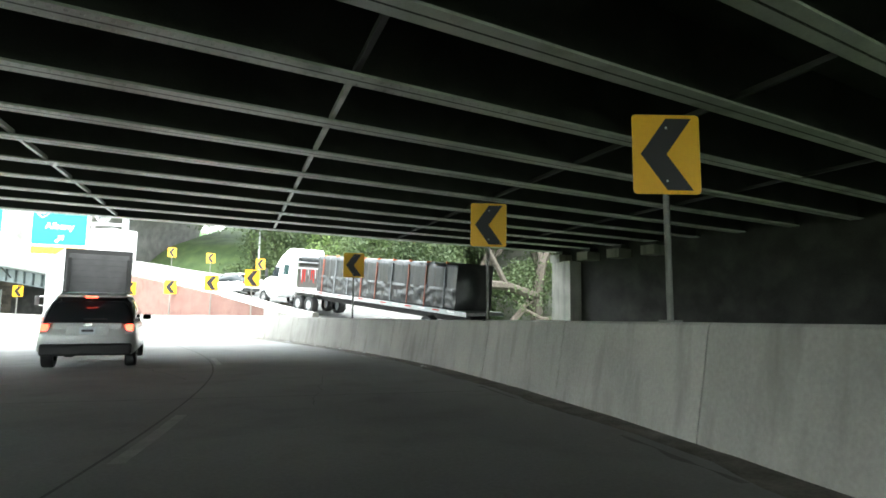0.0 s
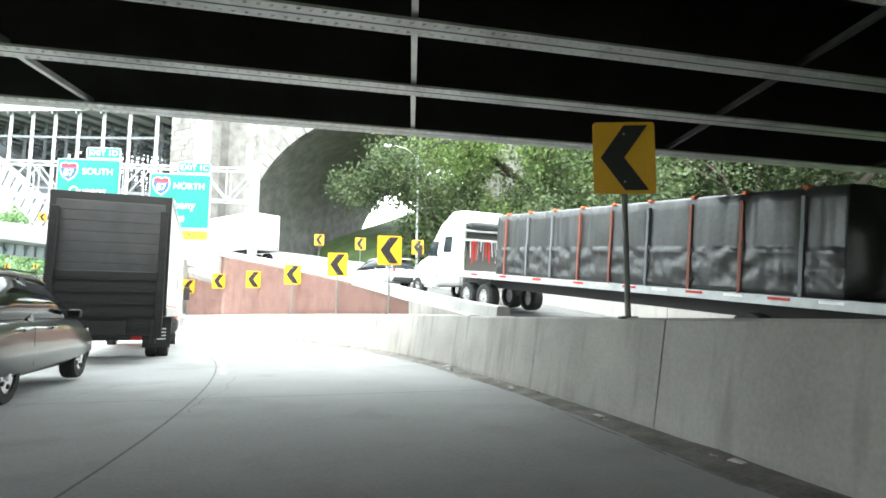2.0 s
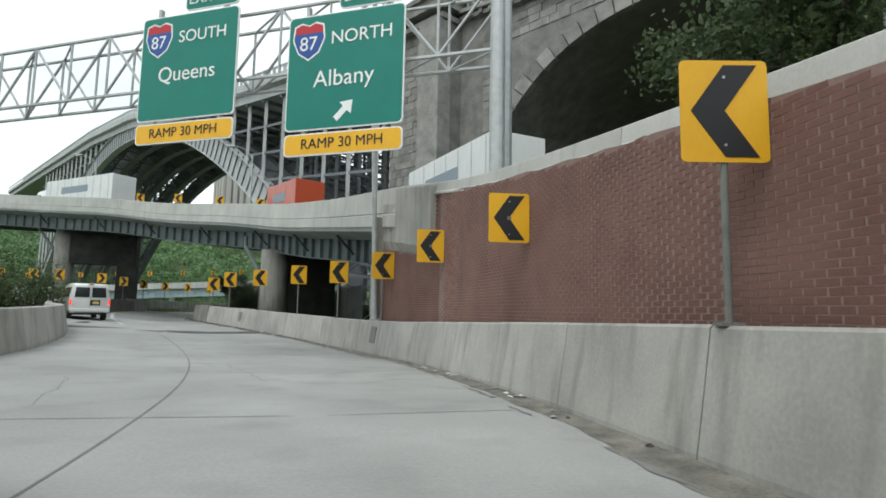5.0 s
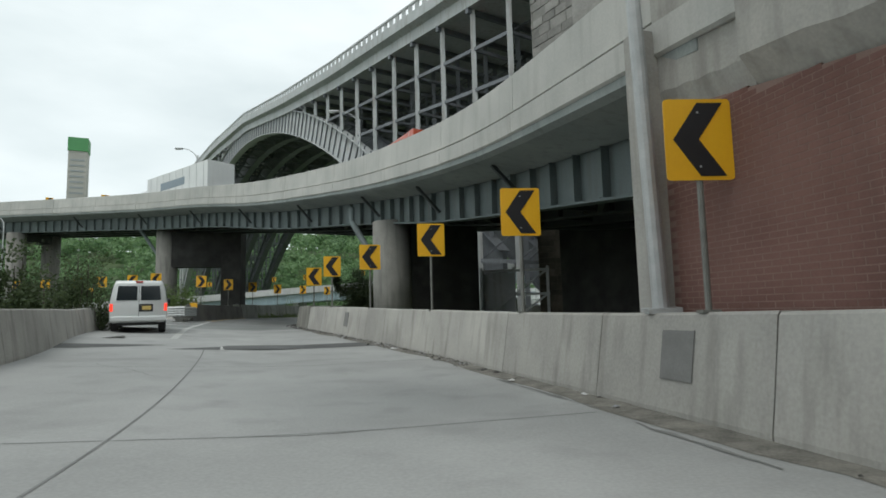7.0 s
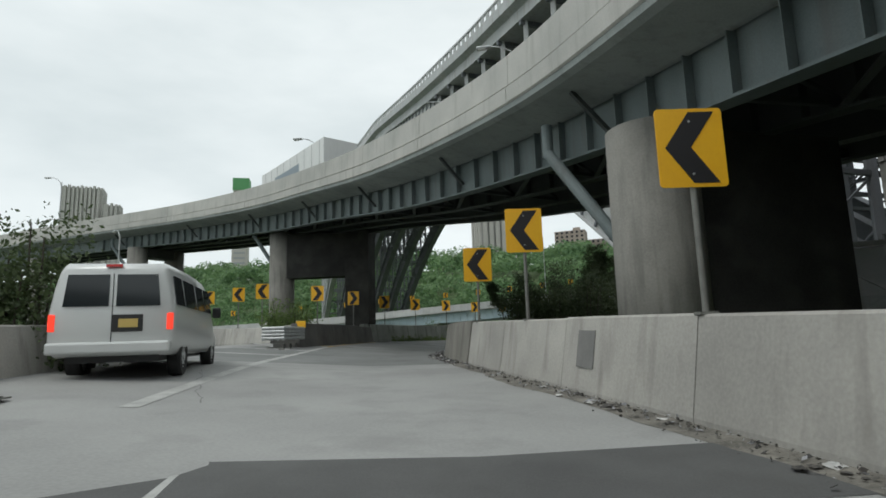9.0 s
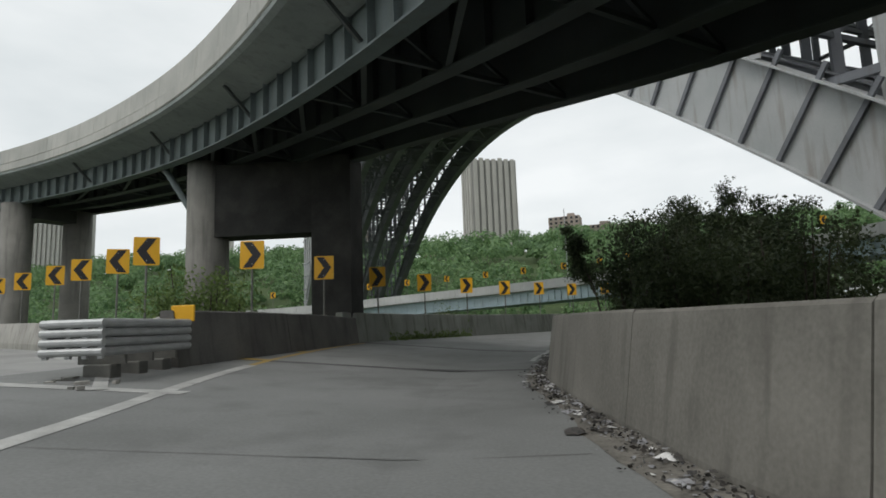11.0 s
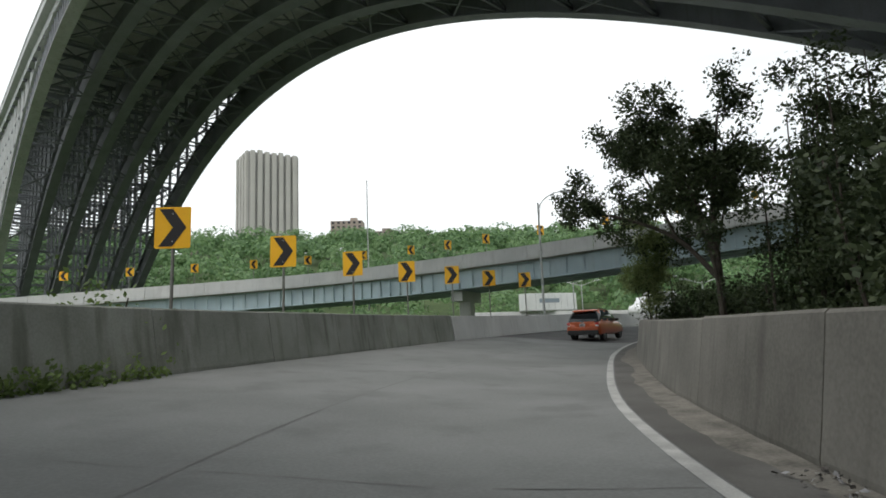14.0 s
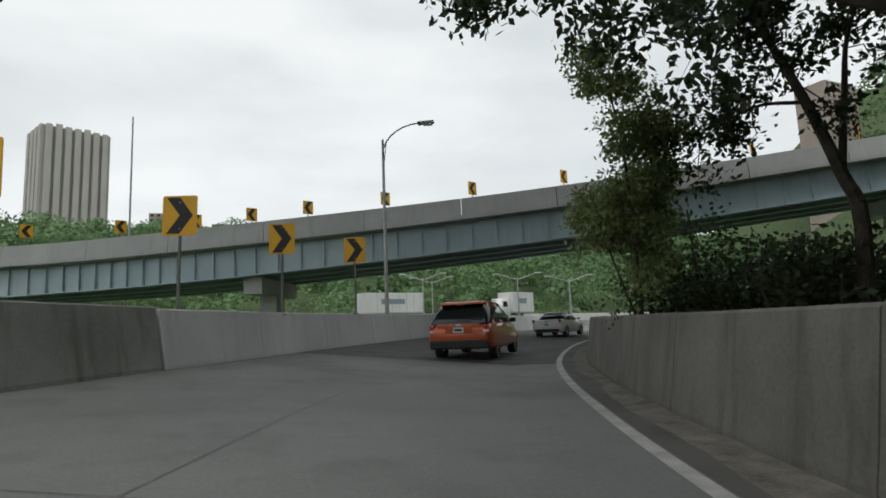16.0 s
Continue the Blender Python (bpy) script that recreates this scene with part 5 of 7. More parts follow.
# These two take still paler materials as haze.
tower((-425, 348, 0), 26, 20, 0, 128, 40, 9, CONCRETE_PALE, TOWER)
tower((-398, 352, 0), 9, 14, 0, 112, 40, 3, CONCRETE_PALE, TOWER)
root = thing("slender_tower", "slender pale yellow tower with a green top on the skyline", "building", (-665, 845, 0), 30)
part("wall", slab(bmesh.new(), (0, 0, 138), (26, 26, 268)), TOWER, root)
# Window bands are pale grey for the haze in front of them.
for i in range(17):
    part("window_band", slab(bmesh.new(), (0, -13.1, 112 + 9 * i), (19, 0.6, 3)), plain("hazy_glass", (0.3, 0.32, 0.33), 0.4) if i == 0 else bpy.data.materials["hazy_glass"], root)
part("top", slab(bmesh.new(), (0, 0, 282), (28, 28, 22)), plain("green_tower_top", (0.1, 0.3, 0.12), 0.7), root, "green top storey")


def block(at, size, yaw, label, floors, bays):
    root = thing("apartment_block", label, "building", at, yaw, group="skyline")
    bm = bmesh.new()
    w, d, h = size
    slab(bm, (0, 0, h / 2), (w, d, h))
    part("wall", bm, BUILDING, root)
    bm = bmesh.new()
    slab(bm, (w * 0.2, 0, h + 1.6), (w * 0.22, d * 0.4, 3.2))
    part("roof_house", bm, BUILDING, root)
    bm = bmesh.new()
    for j in range(floors):
        for i in range(bays):
            slab(bm, (-w / 2 + w * (i + 0.5) / bays, -d / 2 - 0.05, h * (j + 0.55) / floors), (w / bays * 0.45, 0.3, h / floors * 0.5))
    part("window_grid", bm, GLASS_DARK, root)["kind"] = "stuff"
    return root


for x, y, w, h, z in ((-55, 520, 26, 18, 65), (-30, 540, 34, 12, 65), (0, 560, 30, 16, 63), (40, 560, 50, 10, 61), (85, 560, 24, 18, 59), (120, 570, 40, 12, 57), (165, 560, 36, 16, 55), (-250, 520, 34, 24, 59), (-290, 540, 50, 16, 59),
                      (-180, 560, 40, 10, 63), (210, 540, 40, 20, 53), (281, 262, 26, 84, 27), (330, 240, 30, 54, 27)):
    block((x, y, z + 6), (w, 16, h), random.uniform(-8, 8), "brown brick apartment block on the skyline", max(3, int(h / 3.2)), max(4, int(w / 4)))


# ---------------------------------------------------------------- street lamps and poles
def street_lamp(at, height, arm, yaw, label="galvanised street lamp with a curved arm"):
    root = thing("street_lamp", label, "street lamp", at, yaw, group="street lamps")
    bm = bmesh.new()
    rod(bm, (0, 0, 0), (0, 0, height), 0.1, 0.06, 12)
    part("pole", bm, GALV, root)
    bm = bmesh.new()
    pts = [Vector((arm * (1 - math.cos(a)), 0, height - 0.7 + 1.35 * math.sin(a))) for a in steps(0, math.pi / 2, 7)]
    for a, b in zip(pts, pts[1:]):
        rod(bm, a, b, 0.038, 0.036, 8)
    rod(bm, (0, 0, height - 1.5), pts[2], 0.025, 0.025, 6)
    part("arm", bm, GALV, root)
    bm = bmesh.new()
    rounded(bm, (pts[-1].x + 0.32, 0, pts[-1].z - 0.02), (0.8, 0.3, 0.16), 0.06)
    head = part("lamp_head", bm, GALV, root)
    bm = bmesh.new()
    rounded(bm, (pts[-1].x + 0.42, 0, pts[-1].z - 0.12), (0.42, 0.22, 0.08), 0.03)
    part("lens", bm, LAMP_CLEAR, head)
    bm = bmesh.new()
    slab(bm, (0, 0, 0.02), (0.36, 0.36, 0.04))
    part("base_plate", bm, GALV, root)
    return root


street_lamp((-5.9, 90.4, 0.36), 10.0, 1.8, -30)
street_lamp((16.7, 0.9, 3.88), 9.0, 1.8, 160)
street_lamp(tuple(on_upper(11.1, 8.95, 0)), 6.3, 1.7, 190)
street_lamp(tuple(on_left_ramp(7.6, -4.9)), 9.6, 1.8, 150)
street_lamp(tuple(on_upper(13.2, 7.6, 0)), 5.4, 1.5, 200)
street_lamp(tuple(on_upper(16.0, 6.7, 0)), 8.0, 1.5, 200)
p = wall_point(7.9, -0.25, on_road(7.9, 0).z + 1.15)
bm = bmesh.new()
rod(bm, (0, 0, 0), (0.0, 0, 10.5), 0.105, 0.075, 12)
root = thing("light_pole", "tall galvanised pole standing on the barrier beside the brick wall", "pole", tuple(p))
root.rotation_euler = (radians(2), radians(-2), 0)
part("shaft", bm, GALV, root)
bm = bmesh.new()
slab(bm, (0, 0, 0.03), (0.4, 0.4, 0.06))
part("base_plate", bm, GALV, root)
bm = bmesh.new()
rod(bm, (0, 0, 0), (0, 0, 14), 0.09, 0.05, 8)
root = thing("flag_pole", "slim tall pole beyond the blue ramp", "pole", (-19.45, 110.10, 3.48))
part("shaft", bm, GALV, root)
def twin_lamp(at, height, yaw):
    """A tall pole with two level arms."""
    root = thing("twin_street_lamp", "galvanised street lamp with two arms beyond the bend", "street lamp", at, yaw, group="street lamps")
    part("pole", rod(bmesh.new(), (0, 0, 0), (0, 0, height), 0.12, 0.07, 10), GALV, root)
    for sx in (-1, 1):
        arm = part("arm", rod(bmesh.new(), (0, 0, height - 0.3), (sx * 2.0, 0, height + 0.35), 0.05, 0.04, 8), GALV, root)
        part("lamp_head", rounded(bmesh.new(), (sx * 2.25, 0, height + 0.36), (0.75, 0.26, 0.13), 0.05), GALV, arm)
    return root


for x, y, top in ((7.0, 123.8, 6.7), (9.2, 127.0, 6.6), (16.5, 119.8, 6.3), (21.2, 117.0, 5.8)):
    g = ground_z(x, y)
    twin_lamp((x, y, g), top - g, -22)

# the far road beyond the bend, on its bank
FAR_ROAD = [(-6.0, 142.0, 2.5), (8.4, 141.5, 2.3), (18.3, 138.5, 2.0), (28.6, 133.2, 1.5), (44.0, 123.0, 1.0), (60.0, 110.0, 0.6)]
far_way = steps(0, 5, 40)
tagged(sweep("road_far", [[Vector((*(spline(FAR_ROAD, v) + side(FAR_ROAD, v) * r).xy, z)) for r, z in ((0, spline(FAR_ROAD, v).z), (9, spline(FAR_ROAD, v).z), (11, -8.0), (-2, -8.0))] for v in far_way], ROAD),
       "distant road on its bank beyond the bend", "road", kind="structure")
tagged(sweep("barrier_far_road", [barrier_ring(spline(FAR_ROAD, v) + side(FAR_ROAD, v) * 0.7, side(FAR_ROAD, v) * -1, 0.9) for v in far_way], CONCRETE_WHITE), "pale barrier along the distant road", "barrier", kind="structure")

# ---------------------------------------------------------------- vehicles
def wheel(parent, x, y, r, w, rim_mat=None, dish=0.0):
    """A wheel at the side x, its axle at y, turned outwards."""
    s = 1 if x > 0 else -1
    bm = bmesh.new()
    prof = [(r * 0.62, -w / 2), (r * 0.95, -w / 2), (r, -w * 0.3), (r, w * 0.3), (r * 0.95, w / 2), (r * 0.62, w / 2)]
    n = 28
    rings = [[bm.verts.new((x + p[1], y + p[0] * math.cos(2 * math.pi * i / n), r + p[0] * math.sin(2 * math.pi * i / n))) for p in prof] for i in range(n)]
    for i in range(n):
        a, b = rings[i], rings[(i + 1) % n]
        for j in range(len(prof)):
            k = (j + 1) % len(prof)
            bm.faces.new((a[j], a[k], b[k], b[j]))
    tyre = part("wheel", bm, RUBBER, parent)
    bm = bmesh.new()
    bmesh.ops.create_cone(bm, cap_ends=True, segments=24, radius1=r * 0.64, radius2=r * 0.6, depth=w * 0.7, matrix=Matrix.Translation((x + s * w * 0.08, y, r)) @ Matrix.Rotation(radians(90 * s), 4, "Y"))
    rim = part("rim", bm, rim_mat or CHROME, tyre)
    bm = bmesh.new()
    holes, far, wide = (10, 0.48, 0.055) if rim_mat is GALV else (5, 0.4, 0.1)
    for i in range(holes):
        a = 2 * math.pi * i / holes
        p = Vector((x + s * w * 0.43, y + r * far * math.cos(a), r + r * far * math.sin(a)))
        rod(bm, p, p + Vector((s * 0.012, 0, 0)), r * wide, r * wide * 0.85, 8)
    part("rim_holes", bm, PLASTIC, tyre)
    part("hub", rod(bmesh.new(), (x + s * w * 0.4, y, r), (x + s * w * 0.56, y, r), r * 0.2, r * 0.14, 14), rim_mat or CHROME, tyre)
    return tyre


def loft(name, stations, material, parent, label=""):
    """A rounded body over stations (y, low, high, half width low, half width high)."""
    rings = []
    for y, lo, hi, wl, wh in stations:
        h = hi - lo
        half = [(wl * 0.9, lo), (wl, lo + 0.12 * h), (wl * 1.005, lo + 0.45 * h), ((wl + wh) / 2, lo + 0.75 * h), (wh, hi - 0.07 * h), (wh - min(0.07, wh * 0.2), hi)]
        rings.append([Vector((x, y, z)) for x, z in half] + [Vector((-x, y, z)) for x, z in half[::-1]])
    ob = sweep(name, rings, material, parent, label, smooth=True)
    return ob


def flat(parent, name, mat, pts, label="", thick=0.012):
    """A thin plate through corner points."""
    bm = bmesh.new()
    vs = [bm.verts.new(p) for p in pts]
    f = bm.faces.new(vs)
    n = (Vector(pts[1]) - Vector(pts[0])).cross(Vector(pts[2]) - Vector(pts[0])).normalized()
    r = bmesh.ops.extrude_face_region(bm, geom=[f])
    bmesh.ops.translate(bm, vec=n * thick, verts=[g for g in r["geom"] if isinstance(g, bmesh.types.BMVert)])
    return part(name, bm, mat, parent, label)


def boxpart(parent, name, mat, c, size, r=0.0, label="", yaw=0.0):
    bm = bmesh.new()
    rounded(bm, c, size, r, yaw) if r else slab(bm, c, size, yaw)
    return part(name, bm, mat, parent, label)


def passenger_car(label, at, yaw, paint, kind="suv", lit=False):
    """A car whose rear stands at the origin and which points along +y."""
    root = thing("car", label, "car", at, yaw, group="vehicles")
    if kind == "suv":
        body = [(0.0, 0.55, 0.9, 0.8, 0.78), (0.05, 0.4, 1.0, 0.9, 0.86), (0.3, 0.32, 1.06, 0.955, 0.9), (1.2, 0.3, 1.07, 0.965, 0.92), (3.0, 0.3, 1.04, 0.965, 0.91), (3.9, 0.32, 1.0, 0.95, 0.86), (4.5, 0.36, 0.9, 0.9, 0.78), (4.7, 0.45, 0.78, 0.78, 0.7)]
        glass = [(0.1, 1.0, 1.06, 0.84, 0.8), (0.32, 1.0, 1.36, 0.88, 0.75), (0.55, 1.0, 1.63, 0.89, 0.68), (1.2, 1.0, 1.69, 0.9, 0.68), (2.3, 1.0, 1.67, 0.9, 0.67), (2.9, 1.0, 1.52, 0.89, 0.68), (3.55, 1.0, 1.08, 0.86, 0.78)]
        roof = [(0.38, 1.6, 1.66, 0.64, 0.58), (0.7, 1.64, 1.71, 0.68, 0.62), (1.4, 1.66, 1.735, 0.69, 0.62), (2.3, 1.63, 1.705, 0.68, 0.6), (2.72, 1.56, 1.62, 0.68, 0.6)]
        top, wheels, r, spoiler, belt = 1.7, (0.95, 3.78), 0.36, 1.62, 1.06
        pillars = (0.62, 1.62)
    else:
        body = [(0.0, 0.5, 0.95, 0.78, 0.74), (0.06, 0.34, 1.0, 0.88, 0.82), (0.5, 0.26, 1.02, 0.91, 0.84), (1.2, 0.24, 0.98, 0.92, 0.87), (3.1, 0.24, 0.94, 0.92, 0.86), (4.1, 0.26, 0.86, 0.9, 0.8), (4.6, 0.32, 0.76, 0.84, 0.7), (4.85, 0.4, 0.65, 0.7, 0.6)]
        glass = [(0.62, 0.93, 1.0, 0.78, 0.7), (1.05, 0.92, 1.26, 0.82, 0.62), (1.5, 0.92, 1.4, 0.84, 0.6), (2.2, 0.92, 1.42, 0.84, 0.6), (2.8, 0.9, 1.34, 0.83, 0.6), (3.5, 0.88, 0.95, 0.78, 0.68)]
        roof = [(1.25, 1.36, 1.4, 0.6, 0.54), (1.7, 1.4, 1.45, 0.62, 0.54), (2.3, 1.4, 1.46, 0.62, 0.54), (2.75, 1.34, 1.38, 0.62, 0.54)]
        top, wheels, r, spoiler, belt = 1.45, (0.95, 3.75), 0.33, 0, 0.98
        pillars = (1.1, 2.0)
    loft("body", body, paint, root)
    loft("glasshouse", glass, GLASS_DARK, root)
    loft("roof", roof, paint, root)
    for y in pillars:
        for s in (-1, 1):
            bm = bmesh.new()
            bar(bm, (s * 0.9 if kind == "suv" else s * 0.845, y - 0.05, belt - 0.03), (s * 0.7 if kind == "suv" else s * 0.63, y + 0.06, top - 0.07), 0.09, 0.05)
            part("pillar", bm, paint, root)
    if kind == "suv":
        boxpart(root, "rear_bumper", PLASTIC, (0, 0.06, 0.46), (1.74, 0.2, 0.26), 0.05, "black plastic lower bumper")
        boxpart(root, "spoiler", paint, (0, 0.42, 1.63), (1.26, 0.26, 0.06), 0.02)
        boxpart(root, "tailgate", paint, (0, 0.035, 0.86), (1.3, 0.06, 0.36), 0.02)
        boxpart(root, "plate_recess", paint, (0, 0.01, 0.88), (0.82, 0.03, 0.22), 0.01)
        for s in (-1, 1):
            flat(root, "roof_rail", PLASTIC, [(s * 0.6, 0.7, 1.735), (s * 0.64, 0.7, 1.735), (s * 0.64, 2.4, 1.73), (s * 0.6, 2.4, 1.73)], thick=0.02)
        boxpart(root, "wiper", PLASTIC, (0.12, 0.14, 1.12), (0.45, 0.03, 0.03))
    else:
        boxpart(root, "rear_bumper", PLASTIC, (0, 0.05, 0.4), (1.5, 0.14, 0.14), 0.04, "dark lower bumper")
        boxpart(root, "boot_lid", paint, (0, 0.02, 0.86), (1.1, 0.05, 0.2), 0.02)
    boxpart(root, "licence_plate", PLATE, (0, -0.012, 0.87 if kind == "suv" else 0.72), (0.31, 0.02, 0.15))
    boxpart(root, "plate_mark", PLASTIC, (0, -0.024, 0.87 if kind == "suv" else 0.72), (0.22, 0.004, 0.05))
    boxpart(root, "badge", CHROME, (0, -0.005, 1.0 if kind == "suv" else 0.9), (0.17, 0.02, 0.06), 0.01)
    boxpart(root, "exhaust", CHROME, (0.5, 0.1, 0.33), (0.14, 0.14, 0.06), 0.02)
    boxpart(root, "brake_light", LAMP_RED_LIT if lit else LAMP_RED, (0, 0.29 if kind == "suv" else 0.95, 1.6 if kind == "suv" else 1.19), (0.24, 0.03, 0.03))
    for s in (-1, 1):
        boxpart(root, "tail_light", LAMP_RED_LIT if lit else LAMP_RED, (s * 0.8, 0.06, 0.9), (0.16, 0.12, 0.22), 0.03)
        boxpart(root, "tail_light_clear", LAMP_CLEAR, (s * 0.8, 0.05, 0.83), (0.17, 0.12, 0.09), 0.03)
        boxpart(root, "headlight", LAMP_CLEAR, (s * 0.68, 4.45, 0.76), (0.3, 0.22, 0.16), 0.05)
        boxpart(root, "mirror", PLASTIC if kind == "suv" else paint, (s * 1.02, 3.0, belt + 0.06), (0.2, 0.12, 0.14), 0.04)
        for y in wheels:
            wheel(root, s * 0.82, y, r, 0.23)
        for y in (1.35, 2.35):
            boxpart(root, "door_handle", paint, (s * 0.955, y, belt - 0.14), (0.03, 0.16, 0.03), 0.01)
        flat(root, "door_seam", PLASTIC, [(s * 0.967, 1.62, 0.42), (s * 0.967, 1.635, 0.42), (s * 0.957, 1.635, 0.95), (s * 0.957, 1.62, 0.95)], thick=0.002)
    return root


def road_yaw(u):
    return heading(u)


def beside(u, lat):
    return tuple(on_road(u, lat))


passenger_car("copper orange sport utility car seen on the dark asphalt", beside(18.05, 1.45), road_yaw(18.5) - 2, PAINT_ORANGE, "suv")
passenger_car("white saloon car driving on the ramp", beside(20.3, 1.6), road_yaw(20.9) - 6, PAINT_WHITE, "sedan")
passenger_car("silver green sport utility car with a roof rack", beside(2.05, 4.5), road_yaw(2.3), PAINT_SILVER, "suv", True)
passenger_car("dark green sport utility car under the overpass", beside(3.0, 5.0), road_yaw(3.3), PAINT_DARK, "suv", True)
p = on_left_ramp(6.6, 0.4)
passenger_car("dark grey sport utility car on the ramp", tuple(p), 52, PAINT_DARK, "suv", True)
p = on_upper(5.05, 6.6, 1.02)
passenger_car("white sport utility car on the upper roadway", tuple(p), 14, PAINT_WHITE, "suv")


for v, r, paint, words in ((13.9, 3.2, PAINT_DARK, "dark grey saloon car on the flyover"), (14.7, 3.4, PAINT_WHITE, "white saloon car on the flyover"), (15.2, 5.0, PAINT_DARK, "dark saloon car on the flyover")):
    p, w = on_upper(v, r, 1.02), spline(UPPER, v + 0.1) - spline(UPPER, v - 0.1)
    passenger_car(words, tuple(p), math.degrees(math.atan2(-w.x, w.y)), paint, "sedan")


VAN_SILVER = plain("van_silver_white", (0.6, 0.61, 0.6), 0.35, 0.15, 0.5)


def passenger_van(at, yaw):
    root = thing("van", "silver white passenger van with dark rear windows", "van", at, yaw, group="vehicles")
    body = [(0.0, 0.5, 1.95, 0.96, 0.8), (0.04, 0.46, 2.02, 1.0, 0.85), (0.2, 0.42, 2.08, 1.01, 0.86), (2.4, 0.4, 2.1, 1.01, 0.87), (4.0, 0.4, 2.06, 1.01, 0.85), (4.4, 0.4, 1.9, 1.0, 0.84), (4.85, 0.42, 1.25, 0.98, 0.9), (5.5, 0.45, 1.08, 0.93, 0.8), (5.65, 0.5, 0.9, 0.85, 0.75)]
    loft("body", body, VAN_SILVER, root)
    for s in (-1, 1):
        flat(root, "rear_window", GLASS_DARK, [(s * 0.06, -0.012, 1.3), (s * 0.78, -0.012, 1.3), (s * 0.72, 0.0, 1.86), (s * 0.06, 0.0, 1.86)][:: s])
        boxpart(root, "rear_door_seam", PLASTIC, (0, -0.004, 1.2), (0.012, 0.012, 1.35))
        boxpart(root, "tail_light", LAMP_RED_LIT, (s * 0.94, 0.02, 1.02), (0.11, 0.07, 0.3), 0.02)
        for y0, y1 in ((0.25, 0.95), (1.1, 2.2), (2.35, 3.2), (3.35, 4.1)):
            flat(root, "side_window", GLASS_DARK, [(s * 1.0, y0, 1.32), (s * 1.0, y1, 1.32), (s * 0.905, y1 - 0.03, 1.86), (s * 0.905, y0 + 0.03, 1.86)][:: s], thick=0.016)
        boxpart(root, "mirror", PLASTIC, (s * 1.12, 4.2, 1.35), (0.2, 0.1, 0.26), 0.04)
        for y in (1.15, 4.65):
            wheel(root, s * 0.86, y, 0.37, 0.24, GALV)
    boxpart(root, "rear_bumper", VAN_SILVER, (0, -0.04, 0.58), (1.96, 0.2, 0.2), 0.04, "silver step bumper")
    boxpart(root, "plate_recess", PLASTIC, (0.25, -0.01, 1.0), (0.5, 0.03, 0.3), 0.01)
    boxpart(root, "licence_plate", plain("plate_yellow", (0.55, 0.4, 0.12), 0.5), (0.27, -0.03, 1.0), (0.31, 0.012, 0.15))
    boxpart(root, "brake_light", LAMP_RED, (0, 0.0, 2.02), (0.26, 0.05, 0.05))
    boxpart(root, "underframe", PLASTIC, (0, 2.6, 0.42), (1.5, 4.9, 0.2))
    return root


passenger_van((-13.9, 21.2, on_left_ramp(3.8, 0).z), heading(8.5) + 9)


